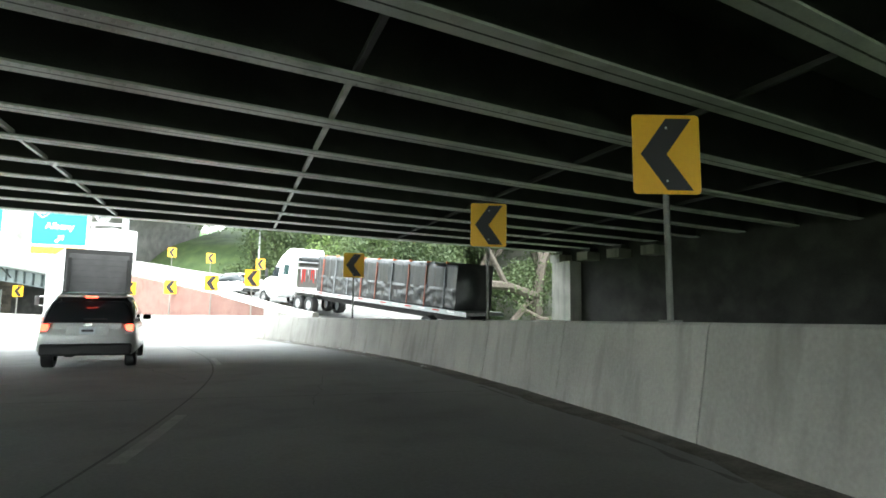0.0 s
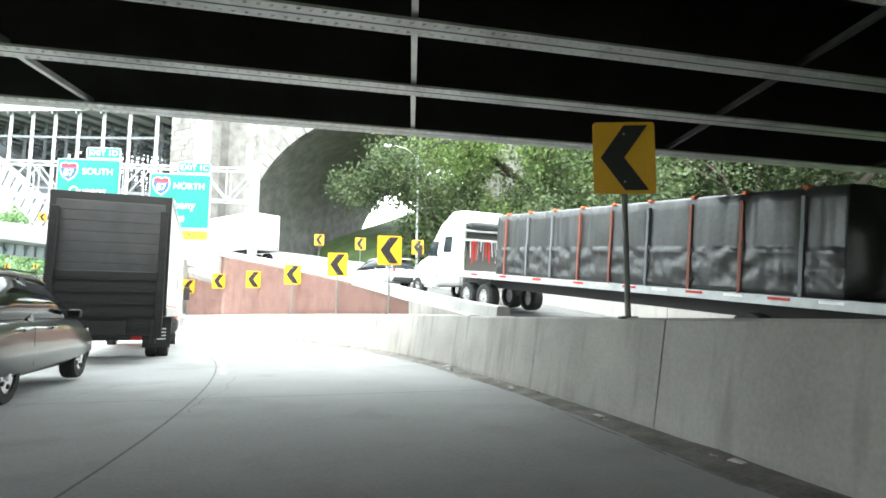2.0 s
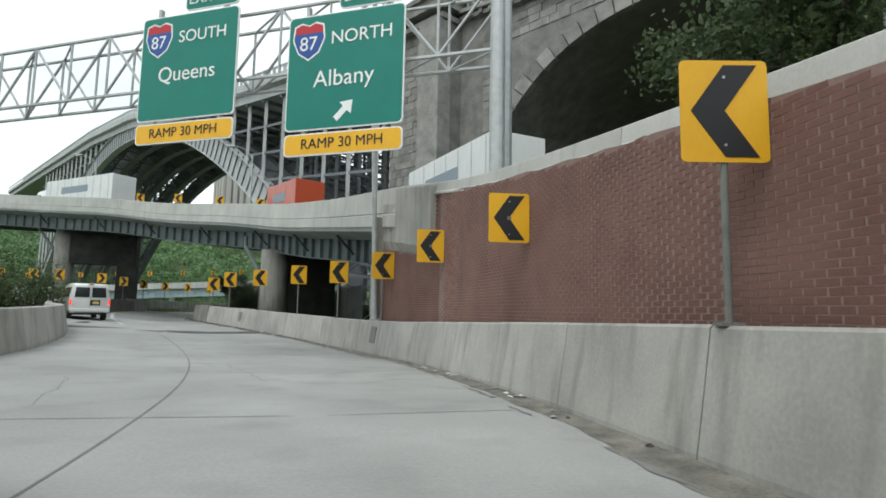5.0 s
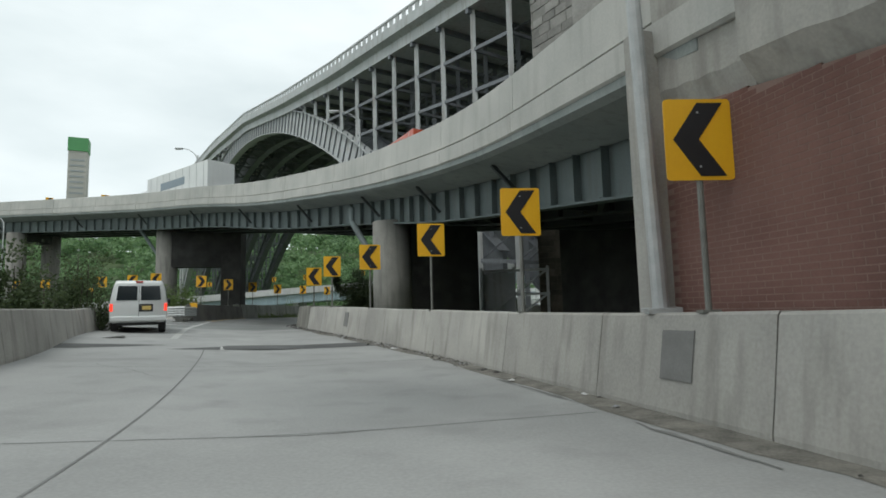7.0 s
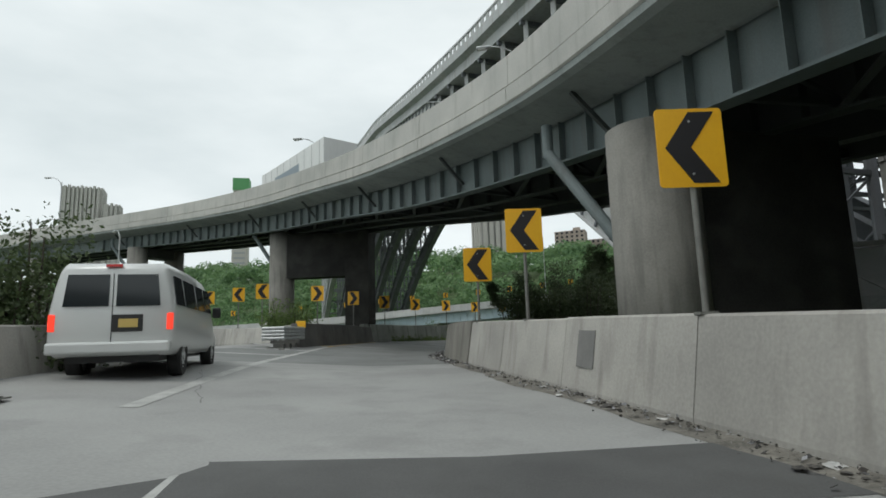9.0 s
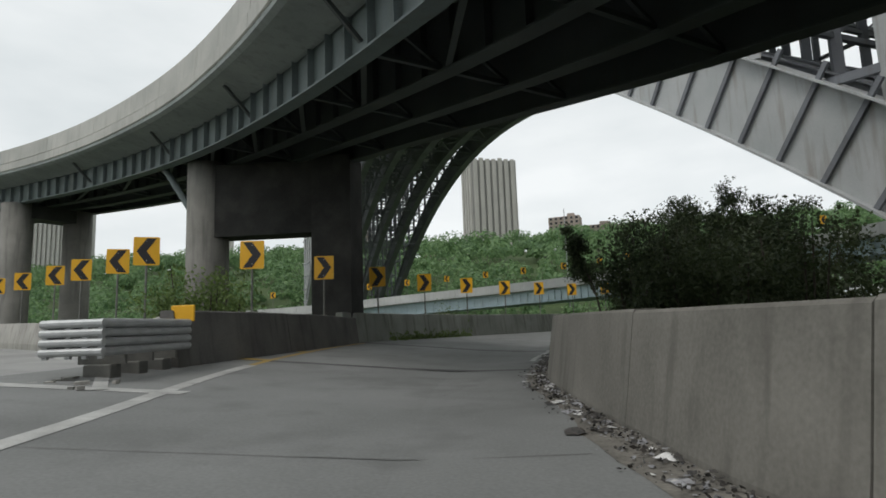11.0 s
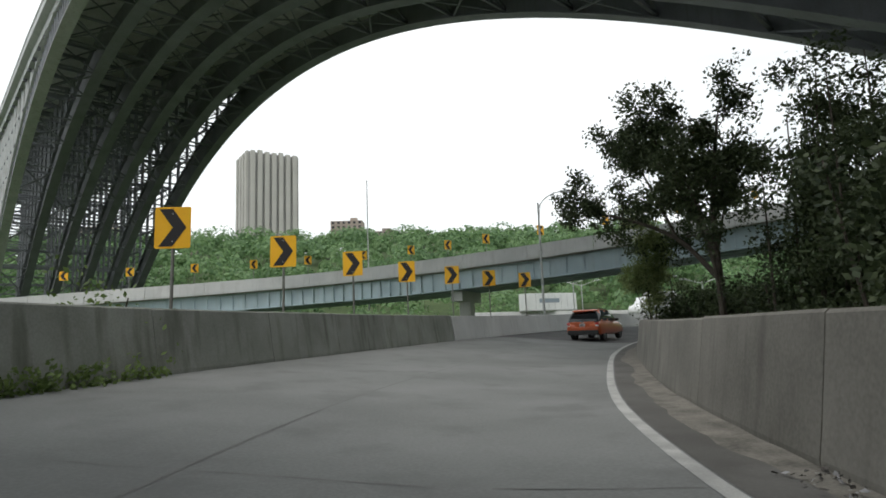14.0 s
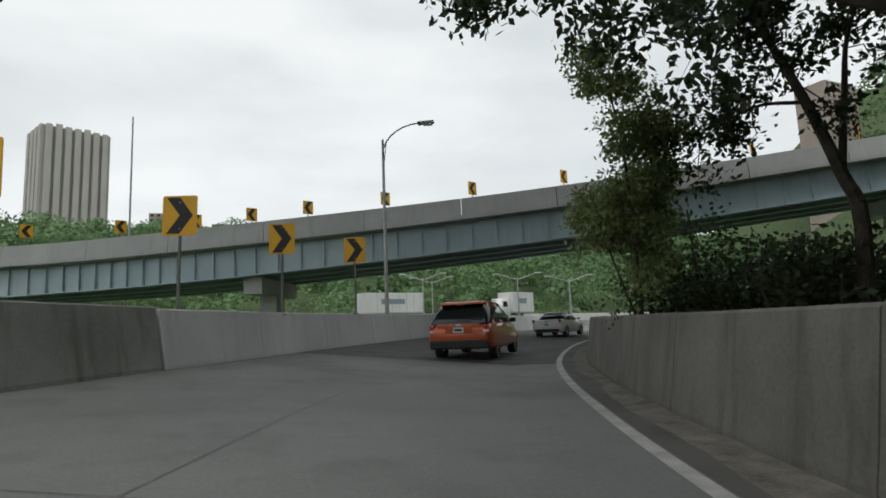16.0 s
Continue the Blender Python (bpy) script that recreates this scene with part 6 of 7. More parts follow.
def box_truck(at, yaw):
    root = thing("box_truck", "white box truck with a red cab", "truck", at, yaw, group="vehicles")
    L, W, lo, hi = 7.6, 2.5, 1.12, 3.98
    boxpart(root, "box", BOX_WHITE, (0, L / 2, (lo + hi) / 2), (W, L, hi - lo), 0.03)
    for s in (-1, 1):
        boxpart(root, "side_rail", GALV, (s * (W / 2 + 0.005), L / 2, lo + 0.08), (0.05, L, 0.2))
        boxpart(root, "top_rail", GALV, (s * (W / 2 + 0.005), L / 2, hi - 0.05), (0.05, L + 0.04, 0.1))
        for i in range(7):
            boxpart(root, "marker", LAMP_RED, (s * (W / 2 + 0.012), 0.5 + i * 1.05, lo + 0.24), (0.02, 0.12, 0.06))
    sx = W / 2 + 0.006
    boxpart(root, "side_door", BOX_WHITE, (sx, 5.25, 2.35), (0.04, 0.8, 2.1), 0.008)
    boxpart(root, "door_frame", GALV, (sx + 0.002, 4.83, 2.35), (0.03, 0.04, 2.16))
    boxpart(root, "door_frame", GALV, (sx + 0.002, 5.67, 2.35), (0.03, 0.04, 2.16))
    boxpart(root, "door_frame", GALV, (sx + 0.002, 5.25, 3.42), (0.03, 0.86, 0.04))
    for z in (1.6, 2.3, 3.0):
        boxpart(root, "hinge", GALV, (sx + 0.02, 5.62, z), (0.04, 0.14, 0.05))
    boxpart(root, "door_handle", GALV, (sx + 0.03, 4.9, 2.1), (0.05, 0.06, 0.3))
    # The truck's back lies in shadow: dark slats and a black plate carry it.
    door = surface("shaded_roller_door", (0.05, 0.05, 0.052), (0.085, 0.085, 0.087), 2, 0.6)
    boxpart(root, "rear_frame", PLASTIC, (0, -0.01, (lo + hi) / 2), (W + 0.02, 0.04, hi - lo + 0.02), 0.008, "black plate added over the rear of the box for its shade")
    for k in range(7):
        boxpart(root, "roller_slat", door, (0, -0.035, 2.2 + 0.245 * k), (2.24, 0.03, 0.235), 0.006)
    lift = boxpart(root, "tail_lift", PLASTIC, (0, -0.12, 1.4), (2.36, 0.12, 1.5), 0.02, "black folded tail lift")
    for k in range(5):
        boxpart(lift, "lift_rib", RUBBER, (0, -0.19, 0.85 + 0.28 * k), (2.2, 0.03, 0.05))
    for sx in (-1.12, 1.12):
        boxpart(root, "lift_column", RUBBER, (sx, -0.14, 2.1), (0.16, 0.2, 3.0), 0.02)
        boxpart(root, "lift_arm", RUBBER, (sx * 0.9, -0.08, 0.75), (0.12, 0.3, 0.6), 0.02)
        boxpart(root, "rear_lamp", LAMP_RED, (sx * 0.6, -0.1, 0.62), (0.22, 0.08, 0.12), 0.02)
    boxpart(root, "rear_bumper", PLASTIC, (0, -0.05, 0.62), (2.2, 0.12, 0.14), 0.02)
    boxpart(root, "chassis", PLASTIC, (0, 3.9, 0.85), (0.9, 8.4, 0.28))
    cabm = [(7.55, 0.75, 2.35, 1.05, 0.85), (7.7, 0.6, 2.5, 1.1, 0.9), (8.9, 0.6, 2.45, 1.1, 0.88), (9.15, 0.6, 1.75, 1.1, 0.95), (9.9, 0.62, 1.62, 1.0, 0.8), (10.2, 0.66, 1.4, 0.9, 0.7)]
    loft("cab", cabm, PAINT_RED, root, "red cab")
    for s in (-1, 1):
        flat(root, "cab_window", GLASS_DARK, [(s * 1.03, 7.95, 1.7), (s * 1.03, 8.8, 1.7), (s * 0.93, 8.7, 2.3), (s * 0.93, 7.95, 2.3)][:: s], thick=0.02)
        boxpart(root, "mirror", PLASTIC, (s * 1.45, 9.0, 1.95), (0.22, 0.08, 0.5), 0.03)
        for za, zb in ((2.2, 2.15), (1.6, 1.75)):
            part("mirror_arm", rod(bmesh.new(), (s * 1.0, 8.95, za), (s * 1.45, 9.0, zb), 0.015), CHROME, root)
        for dx in (0.82, 1.1):
            wheel(root, s * dx, 2.5, 0.5, 0.26, GALV)
        wheel(root, s * 1.0, 9.3, 0.48, 0.28, CHROME)
        boxpart(root, "mud_flap", PLASTIC, (s * 0.97, 1.8, 0.68), (0.66, 0.02, 0.8))
        for k in range(4):
            boxpart(root, "flap_mark", WHITE, (s * 0.97, 1.785, 0.5 + 0.09 * k), (0.44, 0.008, 0.028))
        boxpart(root, "fender", PAINT_RED, (s * 1.02, 9.3, 1.0), (0.3, 1.2, 0.25), 0.08)
    bm = bmesh.new()
    rod(bm, (1.0, 6.6, 0.78), (1.0, 7.6, 0.78), 0.32, 0.32, 20)
    part("fuel_tank", bm, CHROME, root, "polished round fuel tank")
    bm = bmesh.new()
    rod(bm, (0.95, 5.4, 0.78), (0.95, 6.0, 0.78), 0.2, 0.2, 14)
    part("air_tank", bm, PLASTIC, root)
    return root


truck = box_truck((-2.5, -19.85, 0.46), -8)
truck.matrix_basis = pose(-2.5, -19.85, 0.46, -0.9, 0, -8)


def semi_trailer(at, yaw, length, mat, label, name="trailer_truck", cab=None):
    root = thing(name, label, "truck", at, yaw, group="vehicles")
    boxpart(root, "trailer", mat, (0, length / 2, 2.55), (2.55, length, 2.7), 0.03)
    boxpart(root, "floor_rail", GALV, (0, length / 2, 1.14), (2.6, length, 0.14))
    for i in range(int(length / 1.2)):
        for s in (-1, 1):
            boxpart(root, "post", GALV, (s * 1.28, 0.6 + 1.2 * i, 2.55), (0.02, 0.05, 2.6))
    for s in (-1, 1):
        for y in (1.2, 2.5):
            wheel(root, s * 1.05, y, 0.5, 0.4, GALV)
        boxpart(root, "landing_leg", GALV, (s * 0.8, length - 2.6, 0.55), (0.14, 0.14, 1.1))
        boxpart(root, "rear_marker", LAMP_RED, (s * 1.1, -0.01, 1.3), (0.16, 0.03, 0.1))
        boxpart(root, "side_mark", plain("faded_blue_grey", (0.25, 0.3, 0.34), 0.6), (s * 1.285, length * 0.55, 2.7), (0.012, length * 0.4, 0.7))
    if cab:
        b = [(length + 0.5, 0.7, 2.9, 1.15, 1.0), (length + 0.6, 0.6, 3.1, 1.2, 1.05), (length + 2.0, 0.6, 3.0, 1.2, 1.0), (length + 2.6, 0.6, 2.0, 1.18, 1.0), (length + 3.9, 0.62, 1.7, 1.05, 0.85), (length + 4.2, 0.7, 1.4, 0.9, 0.7)]
        loft("cab", b, cab, root)
        for s in (-1, 1):
            flat(root, "cab_window", GLASS_DARK, [(s * 1.17, length + 1.1, 1.9), (s * 1.17, length + 2.1, 1.9), (s * 1.06, length + 2.0, 2.6), (s * 1.06, length + 1.1, 2.6)][:: s], thick=0.03)
            for y in (length - 0.3, length + 3.2):
                wheel(root, s * 1.05, y, 0.5, 0.4, CHROME)
    return root


p = spline(FAR_ROAD, 1.35) + side(FAR_ROAD, 1.35) * 3.2
semi_trailer(tuple(p), 107, 9.5, BOX_WHITE, "white box trailer on the distant road")
p = spline(FAR_ROAD, 2.75) + side(FAR_ROAD, 2.75) * 3.2
semi_trailer(tuple(p), 117, 5.0, BOX_WHITE, "short white box lorry on the distant road", cab=PAINT_WHITE)
p = on_upper(7.1, 5.6, 1.02)
semi_trailer(tuple(p), 20, 8.5, BOX_WHITE, "white box trailer on the upper roadway")
p = on_upper(12.25, 3.4, 1.02)
semi_trailer(tuple(p), 57, 11.0, BOX_WHITE, "white articulated lorry with faded lettering bars on the flyover", cab=PAINT_WHITE)
p = on_upper(10.0, 6.4, 1.02)
root = semi_trailer(tuple(p), 33, 5.5, PAINT_RED, "red tipper lorry on the flyover", name="tipper_truck")


def flatbed(at, yaw):
    root = thing("flatbed_truck", "white tractor unit with a flatbed trailer and a tarpaulined load", "truck", at, yaw, group="vehicles")
    L = 13.6
    boxpart(root, "bed", GALV, (0, L / 2 + 0.4, 1.32), (2.55, L + 1.6, 0.16), 0.02, "aluminium flatbed deck")
    for s in (-1, 1):
        boxpart(root, "side_rail", GALV, (s * 1.29, L / 2 + 0.4, 1.3), (0.05, L + 1.6, 0.2))
        for i in range(14):
            boxpart(root, "reflective_strip", LAMP_RED if i % 2 else WHITE, (s * 1.322, 0.6 + i * 1.0, 1.34), (0.012, 0.45, 0.06))
        boxpart(root, "beam", PLASTIC, (s * 0.5, L / 2, 1.05), (0.15, L, 0.4))
        for y in (1.0, 2.3, L - 0.6, L + 0.7):
            wheel(root, s * 1.02, y, 0.5, 0.45, GALV)
    # load under its tarpaulin
    rnd = np.random.RandomState(3)
    rings = []
    side_z = (1.42, 1.52, 1.64, 1.76, 1.88, 2.0, 2.12, 2.24, 2.34, 2.38, 2.44, 2.7, 3.0, 3.3, 3.5)
    half = [(1.25 if z < 2.36 else 1.23, z) for z in side_z] + [(1.14, 3.58), (0.5, 3.62)]
    outline = [(-x, z) for x, z in half] + [(x, z) for x, z in half[::-1]]
    for y in steps(0.4, L - 1.4, 230):
        ring = []
        for x, z in outline:
            sx = 1 if x > 0 else -1
            if z < 2.36:
                # the gathered skirt: crumpled all over
                w = 0.075 * noise.noise(Vector((sx * 3, y * 2.6, z * 4.5))) + 0.04 * noise.noise(Vector((sx, y * 7.0, z * 9)))
                w *= min(1.0, (z - 1.36) / 0.2) if z < 1.6 else min(1.0, (2.42 - z) / 0.12 + 0.25)
            elif z < 3.55:
                # the taut sheet above: upright folds and the pull of the straps
                w = 0.035 * noise.noise(Vector((sx * 5, y * 3.4, z * 0.5))) + 0.015 * noise.noise(Vector((sx, y * 9.0, z * 0.8)))
                w += 0.02 * math.sin((y - 1.2) / 1.3 * math.tau) * (1 if z > 2.44 else 0.4)
            else:
                w = 0.02 * noise.noise(Vector((x * 2, y * 2, 0)))
            ring.append(Vector((x + sx * w, y, z + (0.6 * w if z > 3.5 else 0.25 * w))))
        rings.append(ring)
    sweep("tarpaulin", rings, TARP, root, "wrinkled black tarpaulin over the load", smooth=True)
    for y in np.arange(1.2, L - 1.6, 1.3):
        bm = bmesh.new()
        pts = [Vector((-1.3, y, 1.35)), Vector((-1.28, y, 2.5)), Vector((-1.2, y, 3.4)), Vector((-1.0, y, 3.62)), Vector((1.0, y, 3.62)), Vector((1.2, y, 3.4)), Vector((1.28, y, 2.5)), Vector((1.3, y, 1.35))]
        for a, b in zip(pts, pts[1:]):
            bar(bm, a, b, 0.07, 0.012) if abs(a.z - b.z) < 0.1 else slab(bm, (a + b) / 2, (0.012 + abs(a.x - b.x), 0.07, abs(a.z - b.z) + 0.01))
        part("strap", bm, STRAP if int(y * 10) % 3 else STRAP_GREY, root)
        for s in (-1, 1):
            boxpart(root, "corner_guard", plain("orange_guard", (0.7, 0.14, 0.04), 0.6), (s * 1.14, y, 3.58), (0.18, 0.12, 0.07), 0.02)
    b = [(L + 1.5, 1.0, 3.8, 1.15, 1.0), (L + 1.6, 0.8, 3.95, 1.2, 1.02), (L + 2.6, 0.75, 3.95, 1.22, 1.02), (L + 3.7, 0.7, 3.4, 1.22, 1.0), (L + 4.3, 0.6, 2.8, 1.22, 1.0), (L + 4.7, 0.6, 2.05, 1.2, 1.0), (L + 6.0, 0.62, 1.75, 1.1, 0.85), (L + 6.4, 0.7, 1.5, 0.95, 0.7)]
    loft("cab", b, PAINT_WHITE, root, "white sleeper cab")
    for s in (-1, 1):
        flat(root, "cab_window", GLASS_DARK, [(s * 1.225, L + 3.45, 2.0), (s * 1.225, L + 4.3, 2.0), (s * 1.13, L + 4.0, 2.65), (s * 1.14, L + 3.45, 2.65)][:: s], thick=0.06)
        flat(root, "sleeper_window", GLASS_DARK, [(s * 1.225, L + 2.15, 2.2), (s * 1.225, L + 2.75, 2.2), (s * 1.165, L + 2.75, 2.85), (s * 1.165, L + 2.15, 2.85)][:: s], thick=0.06)
        boxpart(root, "step", GALV, (s * 1.2, L + 3.9, 0.62), (0.3, 0.9, 0.08), 0.02)
        flat(root, "door_seam", PLASTIC, [(s * 1.226, L + 3.36, 1.0), (s * 1.226, L + 3.385, 1.0), (s * 1.222, L + 3.385, 2.1), (s * 1.222, L + 3.36, 2.1)][:: s], thick=0.03)
        boxpart(root, "mirror", PLASTIC, (s * 1.5, L + 4.6, 2.2), (0.2, 0.1, 0.6), 0.03)
        wheel(root, s * 1.05, L + 5.4, 0.5, 0.32, CHROME)
        bm = bmesh.new()
        rod(bm, (s * 1.05, L + 1.3, 0.9), (s * 1.05, L + 1.3, 3.4), 0.07, 0.07, 10)
        part("exhaust_pipe", bm, CHROME, root)
    rack = boxpart(root, "headboard", plain("dark_rack_panel", (0.06, 0.055, 0.05), 0.7), (0, L + 1.42, 2.3), (2.2, 0.06, 1.9), 0.01, "aluminium headboard rack with chains and a dark panel")
    for sx in (-1.14, 1.14):
        boxpart(rack, "upright", GALV, (sx, L + 1.34, 2.35), (0.14, 0.2, 2.2), 0.02)
    for z in (1.4, 2.72, 3.1):
        boxpart(rack, "shelf", GALV, (0, L + 1.3, z), (2.3, 0.32 if z > 3 else 0.2, 0.09), 0.015)
    crnd = random.Random(17)
    for k in range(14):
        drop = crnd.uniform(0.4, 0.95)
        x = -0.85 + 0.13 * k
        bm = bmesh.new()
        rod(bm, (x, L + 1.2, 2.68), (x + crnd.uniform(-0.05, 0.05), L + 1.2, 2.68 - drop), 0.028, 0.022, 6)
        part("chain", bm, LAMP_RED if k % 5 in (1, 2) else (POST if k % 2 else GALV), rack)
    boxpart(root, "rolled_tarp", TARP, (0, L + 1.25, 3.32), (1.9, 0.42, 0.32), 0.12)
    bm = bmesh.new()
    rod(bm, (1.15, L + 2.0, 0.8), (1.15, L + 3.4, 0.8), 0.33, 0.33, 18)
    part("fuel_tank", bm, CHROME, root)
    return root


truck = flatbed((10.4, -30.3, 0.6), -3)
truck.matrix_basis = pose(10.4, -30.3, 0.6, 5.0, 0, -3)


# ---------------------------------------------------------------- the sign gantry
def letters(parent, text, size, c, mat, align="CENTER"):
    """Raised letters on a sign that faces -y."""
    cu = bpy.data.curves.new("lettering", "FONT")
    cu.body, cu.size, cu.align_x, cu.align_y, cu.extrude = text, size, align, "CENTER", 0.004
    tmp = bpy.data.objects.new("lettering", cu)
    scene.collection.objects.link(tmp)
    me = bpy.data.meshes.new_from_object(tmp.evaluated_get(bpy.context.evaluated_depsgraph_get()))
    bpy.data.objects.remove(tmp)
    me.materials.clear()
    me.materials.append(mat)
    ob = new("lettering", me)
    ob.parent = parent
    ob.matrix_basis = pose(c[0], c[1], c[2], 90, 0, 0)
    return ob


def guide_sign(at, yaw, tab, direction, place, warn, arrow):
    root = thing("guide_sign", "green motorway sign with white lettering over a yellow speed panel", "road sign", at, yaw, group="guide signs")
    def plate(x, z, w, h, mat, name):
        bm = bmesh.new()
        r = 0.12
        pts = []
        for cx, cz, a0 in ((w / 2 - r, h / 2 - r, 0), (-w / 2 + r, h / 2 - r, 90), (-w / 2 + r, -h / 2 + r, 180), (w / 2 - r, -h / 2 + r, 270)):
            for a in (0, 30, 60, 90):
                pts.append((x + cx + r * math.cos(radians(a0 + a)), z + cz + r * math.sin(radians(a0 + a))))
        outline_plate(bm, pts, 0.05)
        edge = part(name + "_border", bm, WHITE, root)
        bm = bmesh.new()
        pts = [(x + (px - x) * (1 - 0.07 / w), z + (pz - z) * (1 - 0.07 / h)) for px, pz in pts]
        outline_plate(bm, pts, 0.006, Matrix.Translation((0, -0.008, 0)))
        return part(name, bm, mat, root)
    plate(0, 1.95, 3.5, 3.3, GREEN, "panel")
    plate(0.75, 4.0, 1.9, 0.66, GREEN, "exit_tab")
    plate(0, -0.1, 3.5, 0.62, YELLOW, "speed_panel")
    y = -0.02
    letters(root, tab, 0.46, (0.75, y, 4.0), WHITE)
    letters(root, direction, 0.52, (0.5, y, 2.85), WHITE)
    letters(root, place, 0.66, (0.0, y, 1.7), WHITE)
    letters(root, warn, 0.4, (0.0, y, -0.1), BLACK)
    # route shield
    sh = [(-0.42, 0.42), (-0.2, 0.5), (0, 0.42), (0.2, 0.5), (0.42, 0.42), (0.46, 0.05), (0.3, -0.32), (0, -0.52), (-0.3, -0.32), (-0.46, 0.05)]
    m = Matrix.Translation((-1.1, -0.016, 2.85))
    part("shield_border", outline_plate(bmesh.new(), [(x * 1.1, z * 1.1) for x, z in sh], 0.004, m), WHITE, root)
    m = Matrix.Translation((-1.1, -0.022, 2.85))
    part("shield", outline_plate(bmesh.new(), sh, 0.004, m), SHIELD_BLUE, root)
    part("shield_band", outline_plate(bmesh.new(), [(-0.42, 0.42), (-0.2, 0.5), (0, 0.42), (0.2, 0.5), (0.42, 0.42), (0.44, 0.22), (-0.44, 0.22)], 0.004, Matrix.Translation((-1.1, -0.026, 2.85))), SHIELD_RED, root)
    letters(root, "87", 0.56, (-1.1, -0.03, 2.75), WHITE)
    if arrow:
        a = [(0.3, 0.3), (-0.08, 0.26), (0.02, 0.14), (-0.26, -0.14), (-0.14, -0.26), (0.14, 0.02), (0.26, -0.08)]
        part("arrow", outline_plate(bmesh.new(), a, 0.004, Matrix.Translation((0, -0.016, 0.75))), WHITE, root)
    for x in (-1.2, 1.2):
        boxpart(root, "hanger", GALV, (x, 0.12, 1.8), (0.1, 0.14, 4.2))
    return root


G0, G1 = Vector((4.8, 0.0, 0)), Vector((-15.7, 9.2, 0))
GDIR = (G1 - G0).normalized()
GYAW = math.degrees(math.atan2(-GDIR.y, -GDIR.x))


def gantry():
    root = thing("sign_gantry", "galvanised lattice gantry that carries the motorway signs", "gantry")
    back = Vector((-GDIR.y, GDIR.x, 0)) * -1.0
    if back.y < 0:
        back = -back
    for end, base in ((G0, 3.6), (G1, ground_z(G1.x, G1.y))):
        for o in (0.35, 1.35):
            bm = bmesh.new()
            q = end + back * o
            rod(bm, (q.x, q.y, base - 0.2), (q.x, q.y, 10.6), 0.2, 0.18, 14)
            part("post", bm, GALV, root)
    n = 14
    for k in range(n):
        a, b = G0.lerp(G1, k / n), G0.lerp(G1, (k + 1) / n)
        bm = bmesh.new()
        for o in (0.35, 1.35):
            for z in (8.2, 10.2):
                rod(bm, a + back * o + Vector((0, 0, z)), b + back * o + Vector((0, 0, z)), 0.06, 0.06, 6)
            z0, z1 = (8.2, 10.2) if k % 2 else (10.2, 8.2)
            rod(bm, a + back * o + Vector((0, 0, z0)), b + back * o + Vector((0, 0, z1)), 0.045, 0.045, 6)
            rod(bm, a + back * o + Vector((0, 0, 8.2)), a + back * o + Vector((0, 0, 10.2)), 0.04, 0.04, 6)
        for z in (8.2, 10.2):
            rod(bm, a + back * 0.35 + Vector((0, 0, z)), b + back * 1.35 + Vector((0, 0, z)), 0.035, 0.035, 6)
        part("lattice_bay", bm, GALV, root)
    return root


gantry()
q = G0.lerp(G1, 0.185)
guide_sign((q.x, q.y, 6.05), GYAW, "EXIT 1C", "NORTH", "Albany", "RAMP 30 MPH", True)
q = G0.lerp(G1, 0.417)
guide_sign((q.x, q.y, 6.75), GYAW, "EXIT 1D", "SOUTH", "Queens", "RAMP 30 MPH", False)

# ---------------------------------------------------------------- road markings, joints, gutter
stripe("line_edge_right", on_road, 13.3, 21, lambda u: table(u, [(13.3, -1.72), (14, -1.75), (15.4, -1.72), (17, -1.55), (18, -1.32), (19.5, -1.12), (21, -1.2)]), 0.15, LINE_WHITE, "worn white edge line on the right of the ramp")
for k, u in enumerate((-0.75, 0.7, 2.15, 3.6, 5.05)):
    stripe("line_dash", on_road, u, u + 0.34, 1.75, 0.13, LINE_WHITE, "worn white dash between the lanes")
stripe("line_dash", on_road, 9.38, 9.55, 1.4, 0.13, LINE_WHITE, "worn white dash between the lanes")
stripe("joint_long", on_road, 0.0, 9.6, 1.9, 0.03, JOINT, "dark seam between the concrete lanes", up=0.004)
stripe("joint_long", on_road, 13.1, 20, 2.2, 0.03, JOINT, "dark seam along the concrete lane", up=0.004)
for u, w, lo, hi in ((9.4, 1.35, None, 8.5), (12.88, 0.35, None, 5.8), (14.0, 0.5, None, 6.1), (18.0, 30.0, None, 6.2)):
    strip("road_patch", lambda q, lat: on_road(q, lat, 0.005), steps(u, u + w / 7.5, 24), lambda q: [table(q, RIGHT) + 0.1 + (hi - table(q, RIGHT)) * i / 5 for i in range(6)], ROAD_DARK, "dark asphalt strip across the ramp", "road patch")
for u in np.arange(0.3, 20, 0.95):
    if 9.2 < u < 10.3 or u > 17.9:
        continue
    strip("joint_cross", lambda q, lat: on_road(q, lat, 0.003), [u, u + 0.004], lambda q: [table(q, RIGHT) + 0.6 + 7.8 * i / 6 - (1.4 if q > 13 else 0) * i / 6 for i in range(7)], JOINT, "thin dark joint across the concrete road", "road joint")
SHOULDER = surface("dirty_shoulder_asphalt", (0.075, 0.072, 0.066), (0.13, 0.126, 0.118), 0.9, 0.93, 0, 0.25, 45, 0.5, (0.05, 0.047, 0.042))
strip("road_shoulder", lambda q, lat: on_road(q, lat, 0.004), steps(13.5, 18.0, 60), lambda q: [table(q, RIGHT) + 0.02 + (table(q, [(13.5, -1.85), (14, -1.85), (15.4, -1.82), (17, -1.65), (18, -1.42)]) - table(q, RIGHT) - 0.02) * i / 3 for i in range(4)], SHOULDER, "dark dirty shoulder between the edge line and the barrier", "road shoulder")
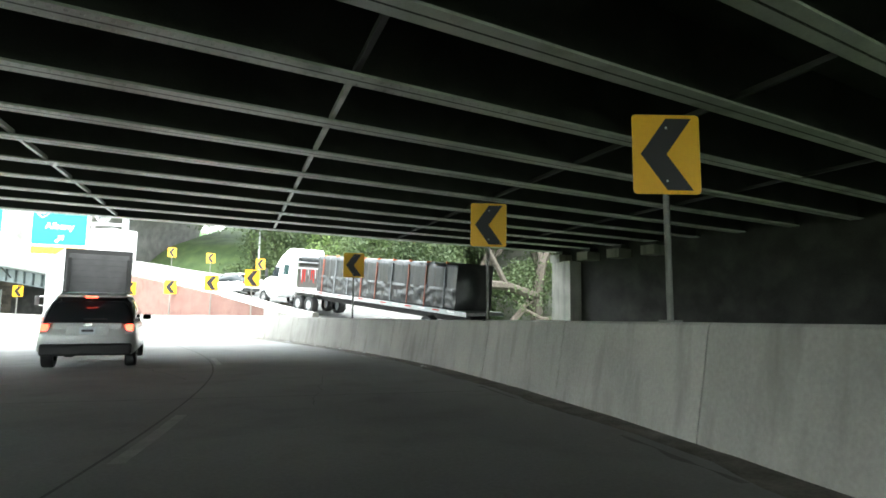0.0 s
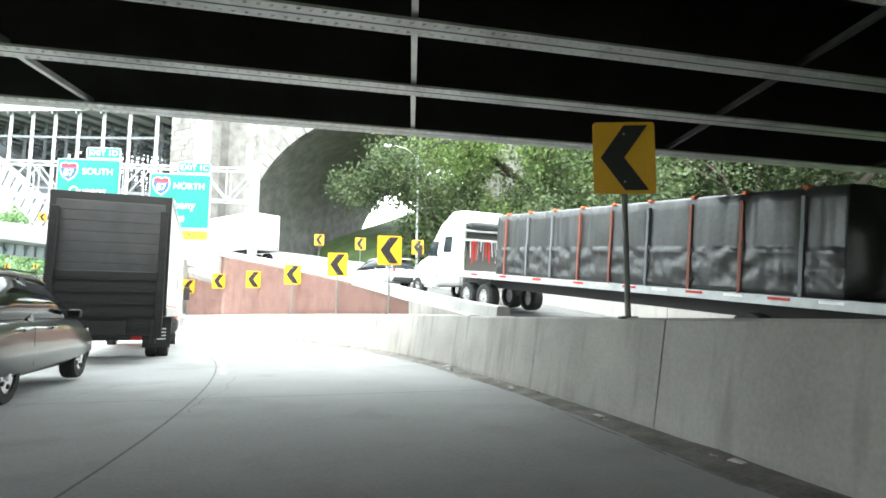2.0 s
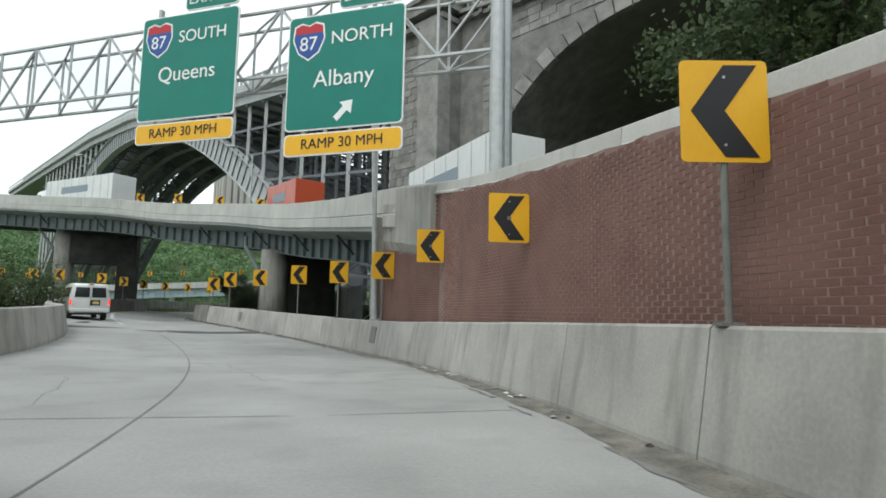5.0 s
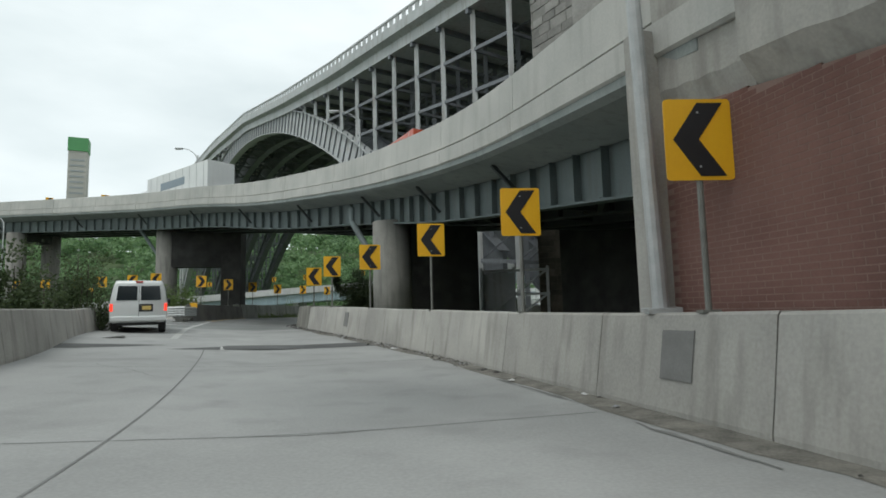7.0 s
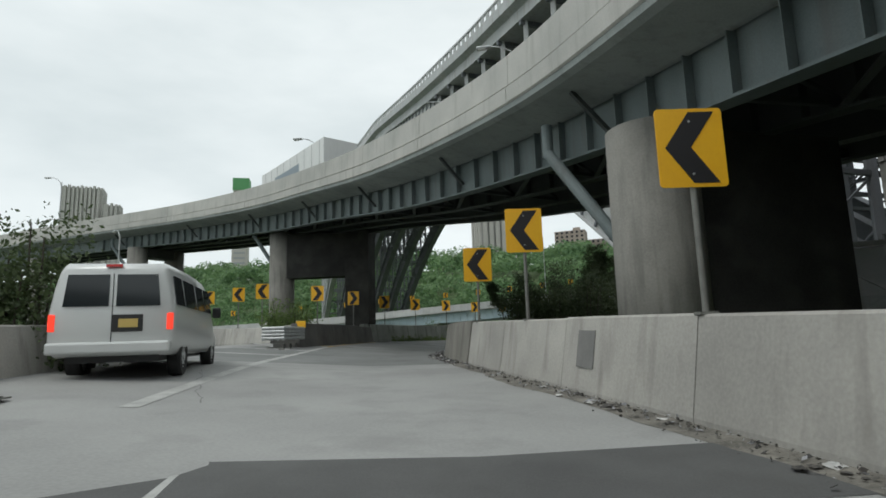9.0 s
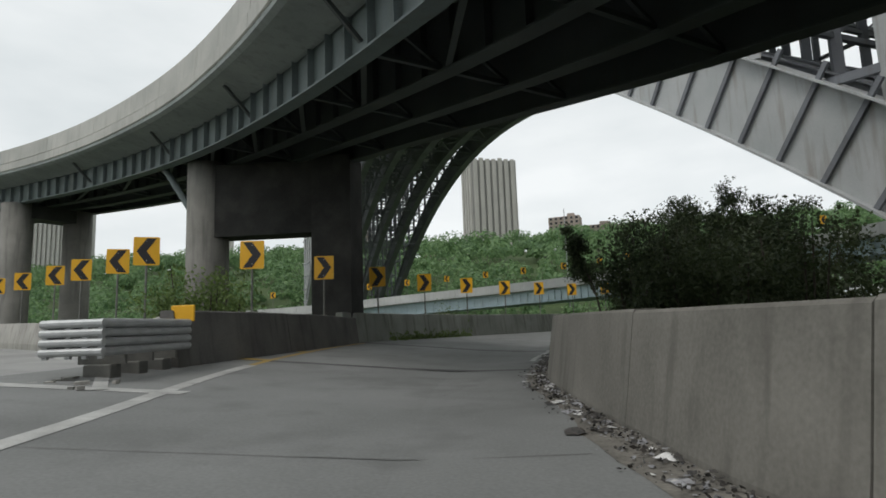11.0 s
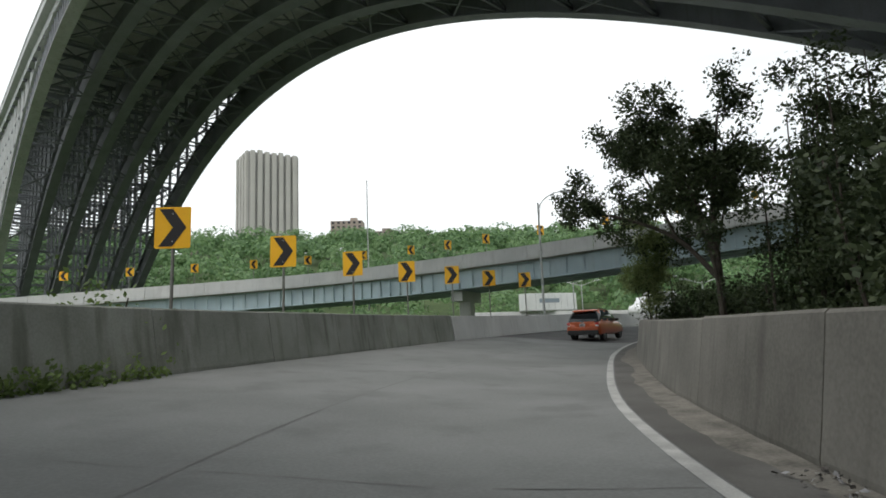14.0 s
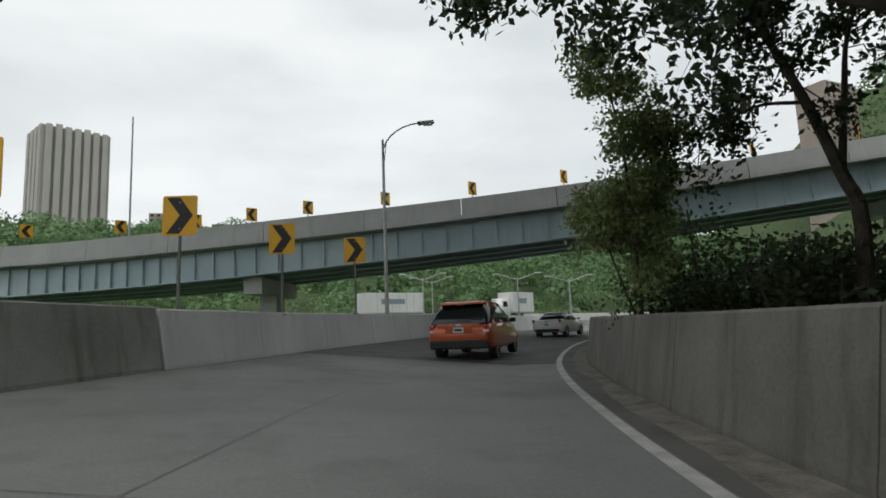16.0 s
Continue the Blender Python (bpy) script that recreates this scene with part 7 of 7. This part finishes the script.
# kerb apron and dirt along the right-hand barrier
rnd = random.Random(12)
verts, faces = [], []
us = steps(-1, 20, 420)
for u in us:
    r = table(u, RIGHT)
    w = 0.42 + 0.22 * noise.noise(Vector((u * 2.1, 0, 0))) + 0.1 * noise.noise(Vector((u * 9, 3, 0)))
    for k in range(5):
        lat = r - 0.02 + w * k / 4
        verts.append(on_road(u, lat, (0.012 + 0.03 * max(0, noise.noise(Vector((u * 11, k * 0.7, 5))))) * (1 - k / 4) + 0.004))
faces = [(i * 5 + j, i * 5 + j + 1, (i + 1) * 5 + j + 1, (i + 1) * 5 + j) for i in range(len(us) - 1) for j in range(4)]
tagged(mesh_object("gutter_dirt", verts, faces, SOIL, smooth=True), "dark dirt washed up along the foot of the barrier", "dirt", kind="structure")
# the worn edge of the road before the gutter, broken into uneven stretches
u = 0.2
while u < 8.3:
    w = rnd.uniform(0.1, 0.45)
    k0, k1, seed = rnd.uniform(0.4, 0.55), rnd.uniform(0.03, 0.08), rnd.uniform(0, 90)
    strip("gutter_edge", lambda q, lat: on_road(q, lat, 0.008), steps(u, u + w, 16), lambda q: [table(q, RIGHT) + k0 + 0.07 * noise.noise(Vector((q * 23, seed, 0))), table(q, RIGHT) + k0 + k1 * (1.0 + 1.6 * noise.noise(Vector((q * 17, seed, 7))))], PATCH, "worn pale edge of the road along the gutter", "road edge")
    u += w + rnd.uniform(0.05, 0.45)
# cracks and tar seams in the concrete
for k in range(15):
    u0, lat0 = rnd.uniform(1.0, 17.0), rnd.uniform(-1.4, 4.6)
    du, dl = rnd.uniform(0.15, 0.7), rnd.uniform(-1.6, 1.6)
    wide, seed = rnd.uniform(0.004, 0.01), rnd.uniform(0, 90)
    path = lambda q: lat0 + dl * (q - u0) / du + 0.16 * noise.noise(Vector((q * 9, seed, 0))) + 0.05 * noise.noise(Vector((q * 41, seed, 3)))
    strip("road_crack", lambda q, lat: on_road(q, lat, 0.004), steps(u0, u0 + du, 30), lambda q: [path(q) - wide, path(q) + wide * (1 + noise.noise(Vector((q * 60, seed, 9))))], JOINT, "wandering dark crack sealed with tar", "road crack")
# fork markings
stripe("line_fork_right", on_road, 9.9, 12.75, lambda u: table(u, [(9.9, 3.0), (11.4, 3.3), (11.9, 3.55), (12.75, 4.4)]), 0.24, LINE_WHITE, "white line on the right of the painted fork")
stripe("line_fork_yellow", on_road, 12.76, 14.0, lambda u: table(u, [(12.75, 4.4), (14.0, 5.9)]), 0.16, LINE_YELLOW, "worn yellow line beside the wall")
stripe("line_fork_left", on_left_ramp, 5.05, 6.4, lambda v: -2.9 - 0.1 * v, 0.2, LINE_WHITE, "white line on the left of the painted fork", up=0.012)
for u, w in ((11.55, 0.5), (12.15, 0.35)):
    strip("line_hatch", lambda q, lat: on_road(q, lat, 0.007), steps(u, u + w / 7.5, 3), lambda q: [3.5, 4.6, 5.8, 7.0], LINE_WHITE, "white hatch bar in the painted fork", "road marking")
for u in (12.9, 13.3):
    strip("line_hatch_yellow", lambda q, lat: on_road(q, lat, 0.007), steps(u, u + 0.05, 3), lambda q: [4.4 + (q - 12.75), 5.2, 5.6], LINE_YELLOW, "worn yellow hatch bar beside the wall", "road marking")


# drain grate at the edge of the outer lane
q = Vector((-13.0, 18.3, 0))
u = min(steps(8, 11, 120), key=lambda e: (on_road(e, 6.5) - q).xy.length)
q = on_road(u, (q - on_road(u, 0)).dot(side(LINE, u + U0)))
grate = thing("drain_grate", "rusty iron drain grate set in the road", "drain", tuple(q), heading(u) + 8)
grate.rotation_euler.y = -math.atan(cant(u))
part("frame", slab(bmesh.new(), (0, 0, 0.0), (0.9, 0.7, 0.02)), POST, grate)
for k in range(9):
    part("bar", slab(bmesh.new(), (-0.36 + 0.09 * k, 0, 0.016), (0.045, 0.6, 0.016)), STEEL_BLACK, grate)


# ---------------------------------------------------------------- crash cushion at the fork
def crash_cushion(at, yaw):
    root = thing("crash_cushion", "battered grey steel crash cushion at the fork", "crash barrier", at, yaw)
    for j in range(4):
        z = 0.5 + 0.15 * j
        for s in (-1, 1):
            bm = bmesh.new()
            rod(bm, (s * 0.42, 0, z), (s * 0.5, 2.6, z), 0.075, 0.075, 10)
            part("side_rail", bm, GALV, root)
        bm = bmesh.new()
        rod(bm, (-0.52, -0.05, z), (0.52, -0.05, z), 0.065, 0.065, 10)
        part("front_rail", bm, GALV, root)
    for x in (-0.46, -0.08, 0.2, 0.46):
        boxpart(root, "front_post", GALV, (x, -0.02, 0.7), (0.08, 0.06, 0.62))
    for y in (0.7, 1.5, 2.3):
        boxpart(root, "diaphragm", POST, (0, y, 0.62), (0.84, 0.06, 0.7))
        boxpart(root, "foot", POST, (0, y, 0.12), (0.5, 0.3, 0.3), 0.03)
    boxpart(root, "nose_panel", YELLOW, (0.3, 2.75, 1.15), (0.5, 0.06, 0.34), 0.02, "yellow marker panel")
    for k in range(26):
        bm = bmesh.new()
        s = rnd.uniform(0.05, 0.22)
        slab(bm, (rnd.uniform(-1.4, 0.9), rnd.uniform(-0.9, 0.5), s * 0.25), (s, s * rnd.uniform(0.5, 1), s * 0.5), rnd.uniform(0, 180))
        part("rubble", bm, CONCRETE if k % 2 else POST, root)
    return root


crash_cushion((-20.6, 35.4, on_road(12.2, 5).z), 14)


# ---------------------------------------------------------------- repair patches on the barrier
def barrier_patch(u, lo, hi, width):
    sec = []
    for q in (u, u + width / 7.4):
        base, out = on_road(q, table(q, RIGHT)), side(LINE, q + U0) * -1
        f = lambda z: 0.045 + 0.125 * (z - 0.33) / (1.12 - 0.33)
        sec.append([base + out * (f(z) - d) + Vector((0, 0, z)) for z, d in ((lo, 0.018), (hi, 0.018), (hi, -0.05), (lo, -0.05))])
    tagged(sweep("barrier_patch", sec, PATCH), "square grey mortar repair on the barrier face", "repair patch", kind="structure")


barrier_patch(7.78, 0.4, 0.95, 0.55)
barrier_patch(9.95, 0.4, 0.95, 0.5)
barrier_patch(14.35, 0.5, 0.9, 0.7)


# ---------------------------------------------------------------- litter
def litter():
    for k in range(300):
        u = rnd.choice((rnd.uniform(9.0, 14.4), rnd.uniform(11.2, 13.9), rnd.uniform(1.5, 10.0), rnd.uniform(13.55, 13.95)))
        lat = table(u, RIGHT) + abs(rnd.gauss(0.12, 0.16)) * (1.6 if u > 13.5 else 1.0) + 0.04
        s = rnd.uniform(0.03, 0.12) * rnd.uniform(0.5, 1.0) * (1.25 if 13.5 < u < 13.96 else 1.0)
        # a crumpled scrap
        bm = bmesh.new()
        n, wide = 4, rnd.uniform(0.5, 1.0)
        g = [[bm.verts.new((s * (i / (n - 1) * 2 - 1) * rnd.uniform(0.75, 1.2), s * wide * (j / (n - 1) * 2 - 1) * rnd.uniform(0.75, 1.2), s * (rnd.uniform(0.0, 0.55) if 0 < i < n - 1 and 0 < j < n - 1 else rnd.uniform(0, 0.16)))) for j in range(n)] for i in range(n)]
        for i in range(n - 1):
            for j in range(n - 1):
                bm.faces.new((g[i][j], g[i + 1][j], g[i + 1][j + 1], g[i][j + 1]))
        o = part("litter", bm, LITTER_WHITE if rnd.random() < 0.35 else (LITTER_GREY if rnd.random() < 0.5 else LITTER_DARK))
        o.matrix_basis = pose(*on_road(u, lat, 0.02), rnd.uniform(-8, 8), rnd.uniform(-8, 8), rnd.uniform(0, 360))
        tagged(o, "scrap of paper or plastic rubbish in the gutter", "litter", "litter in the gutter")


litter()


def gutter_debris():
    """Grit, leaves and crumbs of rubbish washed against the foot of the barrier."""
    rn = np.random.RandomState(19)
    out = []
    for k in range(5200):
        u = rn.uniform(8.6, 14.6) if k % 3 else rn.uniform(11.0, 14.0)
        p = on_road(u, table(u, RIGHT) + min(abs(rn.normal(0.0, 0.2)), 0.55) + 0.03, 0.02 + 0.05 * rn.rand() ** 2)
        w = rn.uniform(0.008, 0.045) * rn.uniform(0.5, 1.0)
        a, t = rn.normal(0, 1, 3), rn.normal(0, 1, 3)
        a = Vector((a[0], a[1], a[2] * 0.3)).normalized() * w
        b = Vector((t[0], t[1], t[2] * 0.3)).cross(a).normalized().cross(a).normalized() * w * 0.7
        out.append([p - a, p + b, p + a, p - b])
    for name, mat, pick in (("debris_dark", LITTER_DARK, 0), ("debris_pale", LITTER_GREY, 1)):
        sel = [q for i, q in enumerate(out) if (i % 4 == 3) == bool(pick)]
        tagged(quads(name, sel, mat), "fine grit and crumbs of rubbish along the foot of the barrier", "debris", kind="stuff")


gutter_debris()
# a dark rag hung over the barrier
q, out = on_road(13.25, table(13.25, RIGHT)), side(LINE, 13.25 + U0) * -1
along = Vector((out.y, -out.x, 0))
sec = []
for i in range(9):
    f = i / 8
    reach = 0.46 - 0.34 * min(1, f * 2.2)
    drop = 1.225 - 0.3 * max(0, f - 0.4) / 0.6
    w = 0.15 - 0.04 * f + 0.03 * math.sin(i * 2.1)
    sec.append([q + out * (reach - d) + along * (k * w + 0.03 * math.sin(i * 1.3)) + Vector((0, 0, drop + d * 0.3)) for k, d in ((-1, 0), (-0.3, 0.05), (0.35, 0.04), (1, 0), (0.4, -0.02), (-0.4, -0.02))])
tagged(sweep("rag", sec, LITTER_DARK, smooth=True), "dark rag hung over the barrier", "rag")
# weeds at the foot of the left barrier
def weeds(u0, u1, lat, count, height, mat):
    rn = np.random.RandomState(8)
    cs = []
    for _ in range(count):
        u = rn.uniform(u0, u1)
        cs.append(tuple(on_road(u, table(u, LEFT) - abs(rn.normal(0, 0.08)) - 0.03, rn.uniform(0.03, height) * rn.rand())))
    tagged(quads("weeds", leaf_cards(rn, cs, 0.05, 9, 0.045), mat), "green weeds at the foot of the barrier", "weeds", kind="stuff")


weeds(14.3, 15.2, 0, 260, 0.45, LEAF_BRIGHT)


# lattice frame added behind the flyover in place of the high bridge's daylit spandrels
def spandrel_stand_in():
    root = thing("stored_truss", "grey steel lattice frame standing in for the high bridge spandrels", "steel frame", (1.1, 31.0, 0.3), -9)
    for x in (-1.8, 0, 1.8):
        boxpart(root, "upright", GALV, (x, 0, 1.6), (0.14, 0.14, 3.2))
    for z in (0.4, 1.7, 3.0):
        boxpart(root, "rail", GALV, (0, 0, z), (3.8, 0.12, 0.14))
    for a, b in (((-1.8, 0.4), (0, 1.7)), ((0, 0.4), (1.8, 1.7)), ((-1.8, 3.0), (0, 1.7)), ((1.8, 3.0), (0, 1.7))):
        bm = bmesh.new()
        bar(bm, (a[0], 0, a[1]), (b[0], 0, b[1]), 0.1, 0.1)
        part("diagonal", bm, GALV, root)
    boxpart(root, "sheet", STEEL_SILVER, (-0.9, 0.12, 1.6), (1.7, 0.04, 2.6))


spandrel_stand_in()
# old stone wall in the shade behind the flyover, in rough courses
STONE_BROWN = surface("dark_brown_stone", (0.05, 0.043, 0.033), (0.11, 0.095, 0.075), 1.4, 0.92, 0, 0.5, 9, 0.4, (0.035, 0.032, 0.028), False, 0.3)
old_wall = thing("wall_under_flyover", "old brown stone wall in the shade under the flyover", "wall", (6.2, 31.2, 0), -3, kind="structure")
part("backing", slab(bmesh.new(), (0, 0.3, 2.4), (7.4, 0.6, 7.0)), STONE_BROWN, old_wall)
wrnd = random.Random(31)
z = 0.2
while z < 5.6:
    h, x = wrnd.uniform(0.28, 0.42), -3.68
    while x < 3.5:
        w = min(wrnd.uniform(0.5, 1.1), 3.7 - x)
        part("stone_block", slab(bmesh.new(), (x + w / 2, -wrnd.uniform(0.0, 0.04), z + h / 2), (w - 0.03, 0.12, h - 0.03)), STONE_BROWN, old_wall)
        x += w
    z += h


# ---------------------------------------------------------------- bricks of the retaining wall
def brick_courses():
    """Courses of bricks on the wall; those nearest the lane are parts, the rest one joined mesh."""
    shared = bpy.data.meshes.new("brick")
    bm = bmesh.new()
    slab(bm, (0, 0, 0), (0.205, 0.03, 0.058))
    bm.to_mesh(shared)
    bm.free()
    shared.materials.append(BRICK)
    rows = []
    made = 0
    u = 4.18
    while u < 7.9:
        step = 0.215 / 7.15
        lo = on_road(u, 0).z + 0.95
        hi = upper_low(u) - 0.02
        z = lo - (lo % 0.07)
        k = 0
        while z < hi:
            uu = u + (step / 2 if int(round(z / 0.07)) % 2 else 0)
            p = wall_point(uu, 0.031, z + 0.03)
            rows.append((p, heading(uu) + 90, abs(uu - 7.1)))
            z += 0.07
        u += step
    rows.sort(key=lambda r: r[2])
    for p, yaw, _ in rows[:300]:
        ob = new("brick", shared)
        ob.parent = WALL
        ob.matrix_basis = pose(*p, 0, 0, yaw)
    box = [(-1, -1, -1), (1, -1, -1), (1, 1, -1), (-1, 1, -1), (-1, -1, 1), (1, -1, 1), (1, 1, 1), (-1, 1, 1)]
    fs = ((0, 1, 5, 4), (1, 2, 6, 5), (4, 5, 6, 7), (3, 0, 4, 7), (0, 3, 2, 1), (2, 3, 7, 6))
    out = []
    for p, yaw, _ in rows[300:]:
        c, s = math.cos(radians(yaw)), math.sin(radians(yaw))
        v = [(p.x + c * a * 0.1025 - s * b * 0.015, p.y + s * a * 0.1025 + c * b * 0.015, p.z + d * 0.029) for a, b, d in box]
        out += [[v[i] for i in f] for f in fs]
    o = quads("brick_rest", np.array(out), BRICK, WALL)
    o["kind"] = "stuff"


brick_courses()
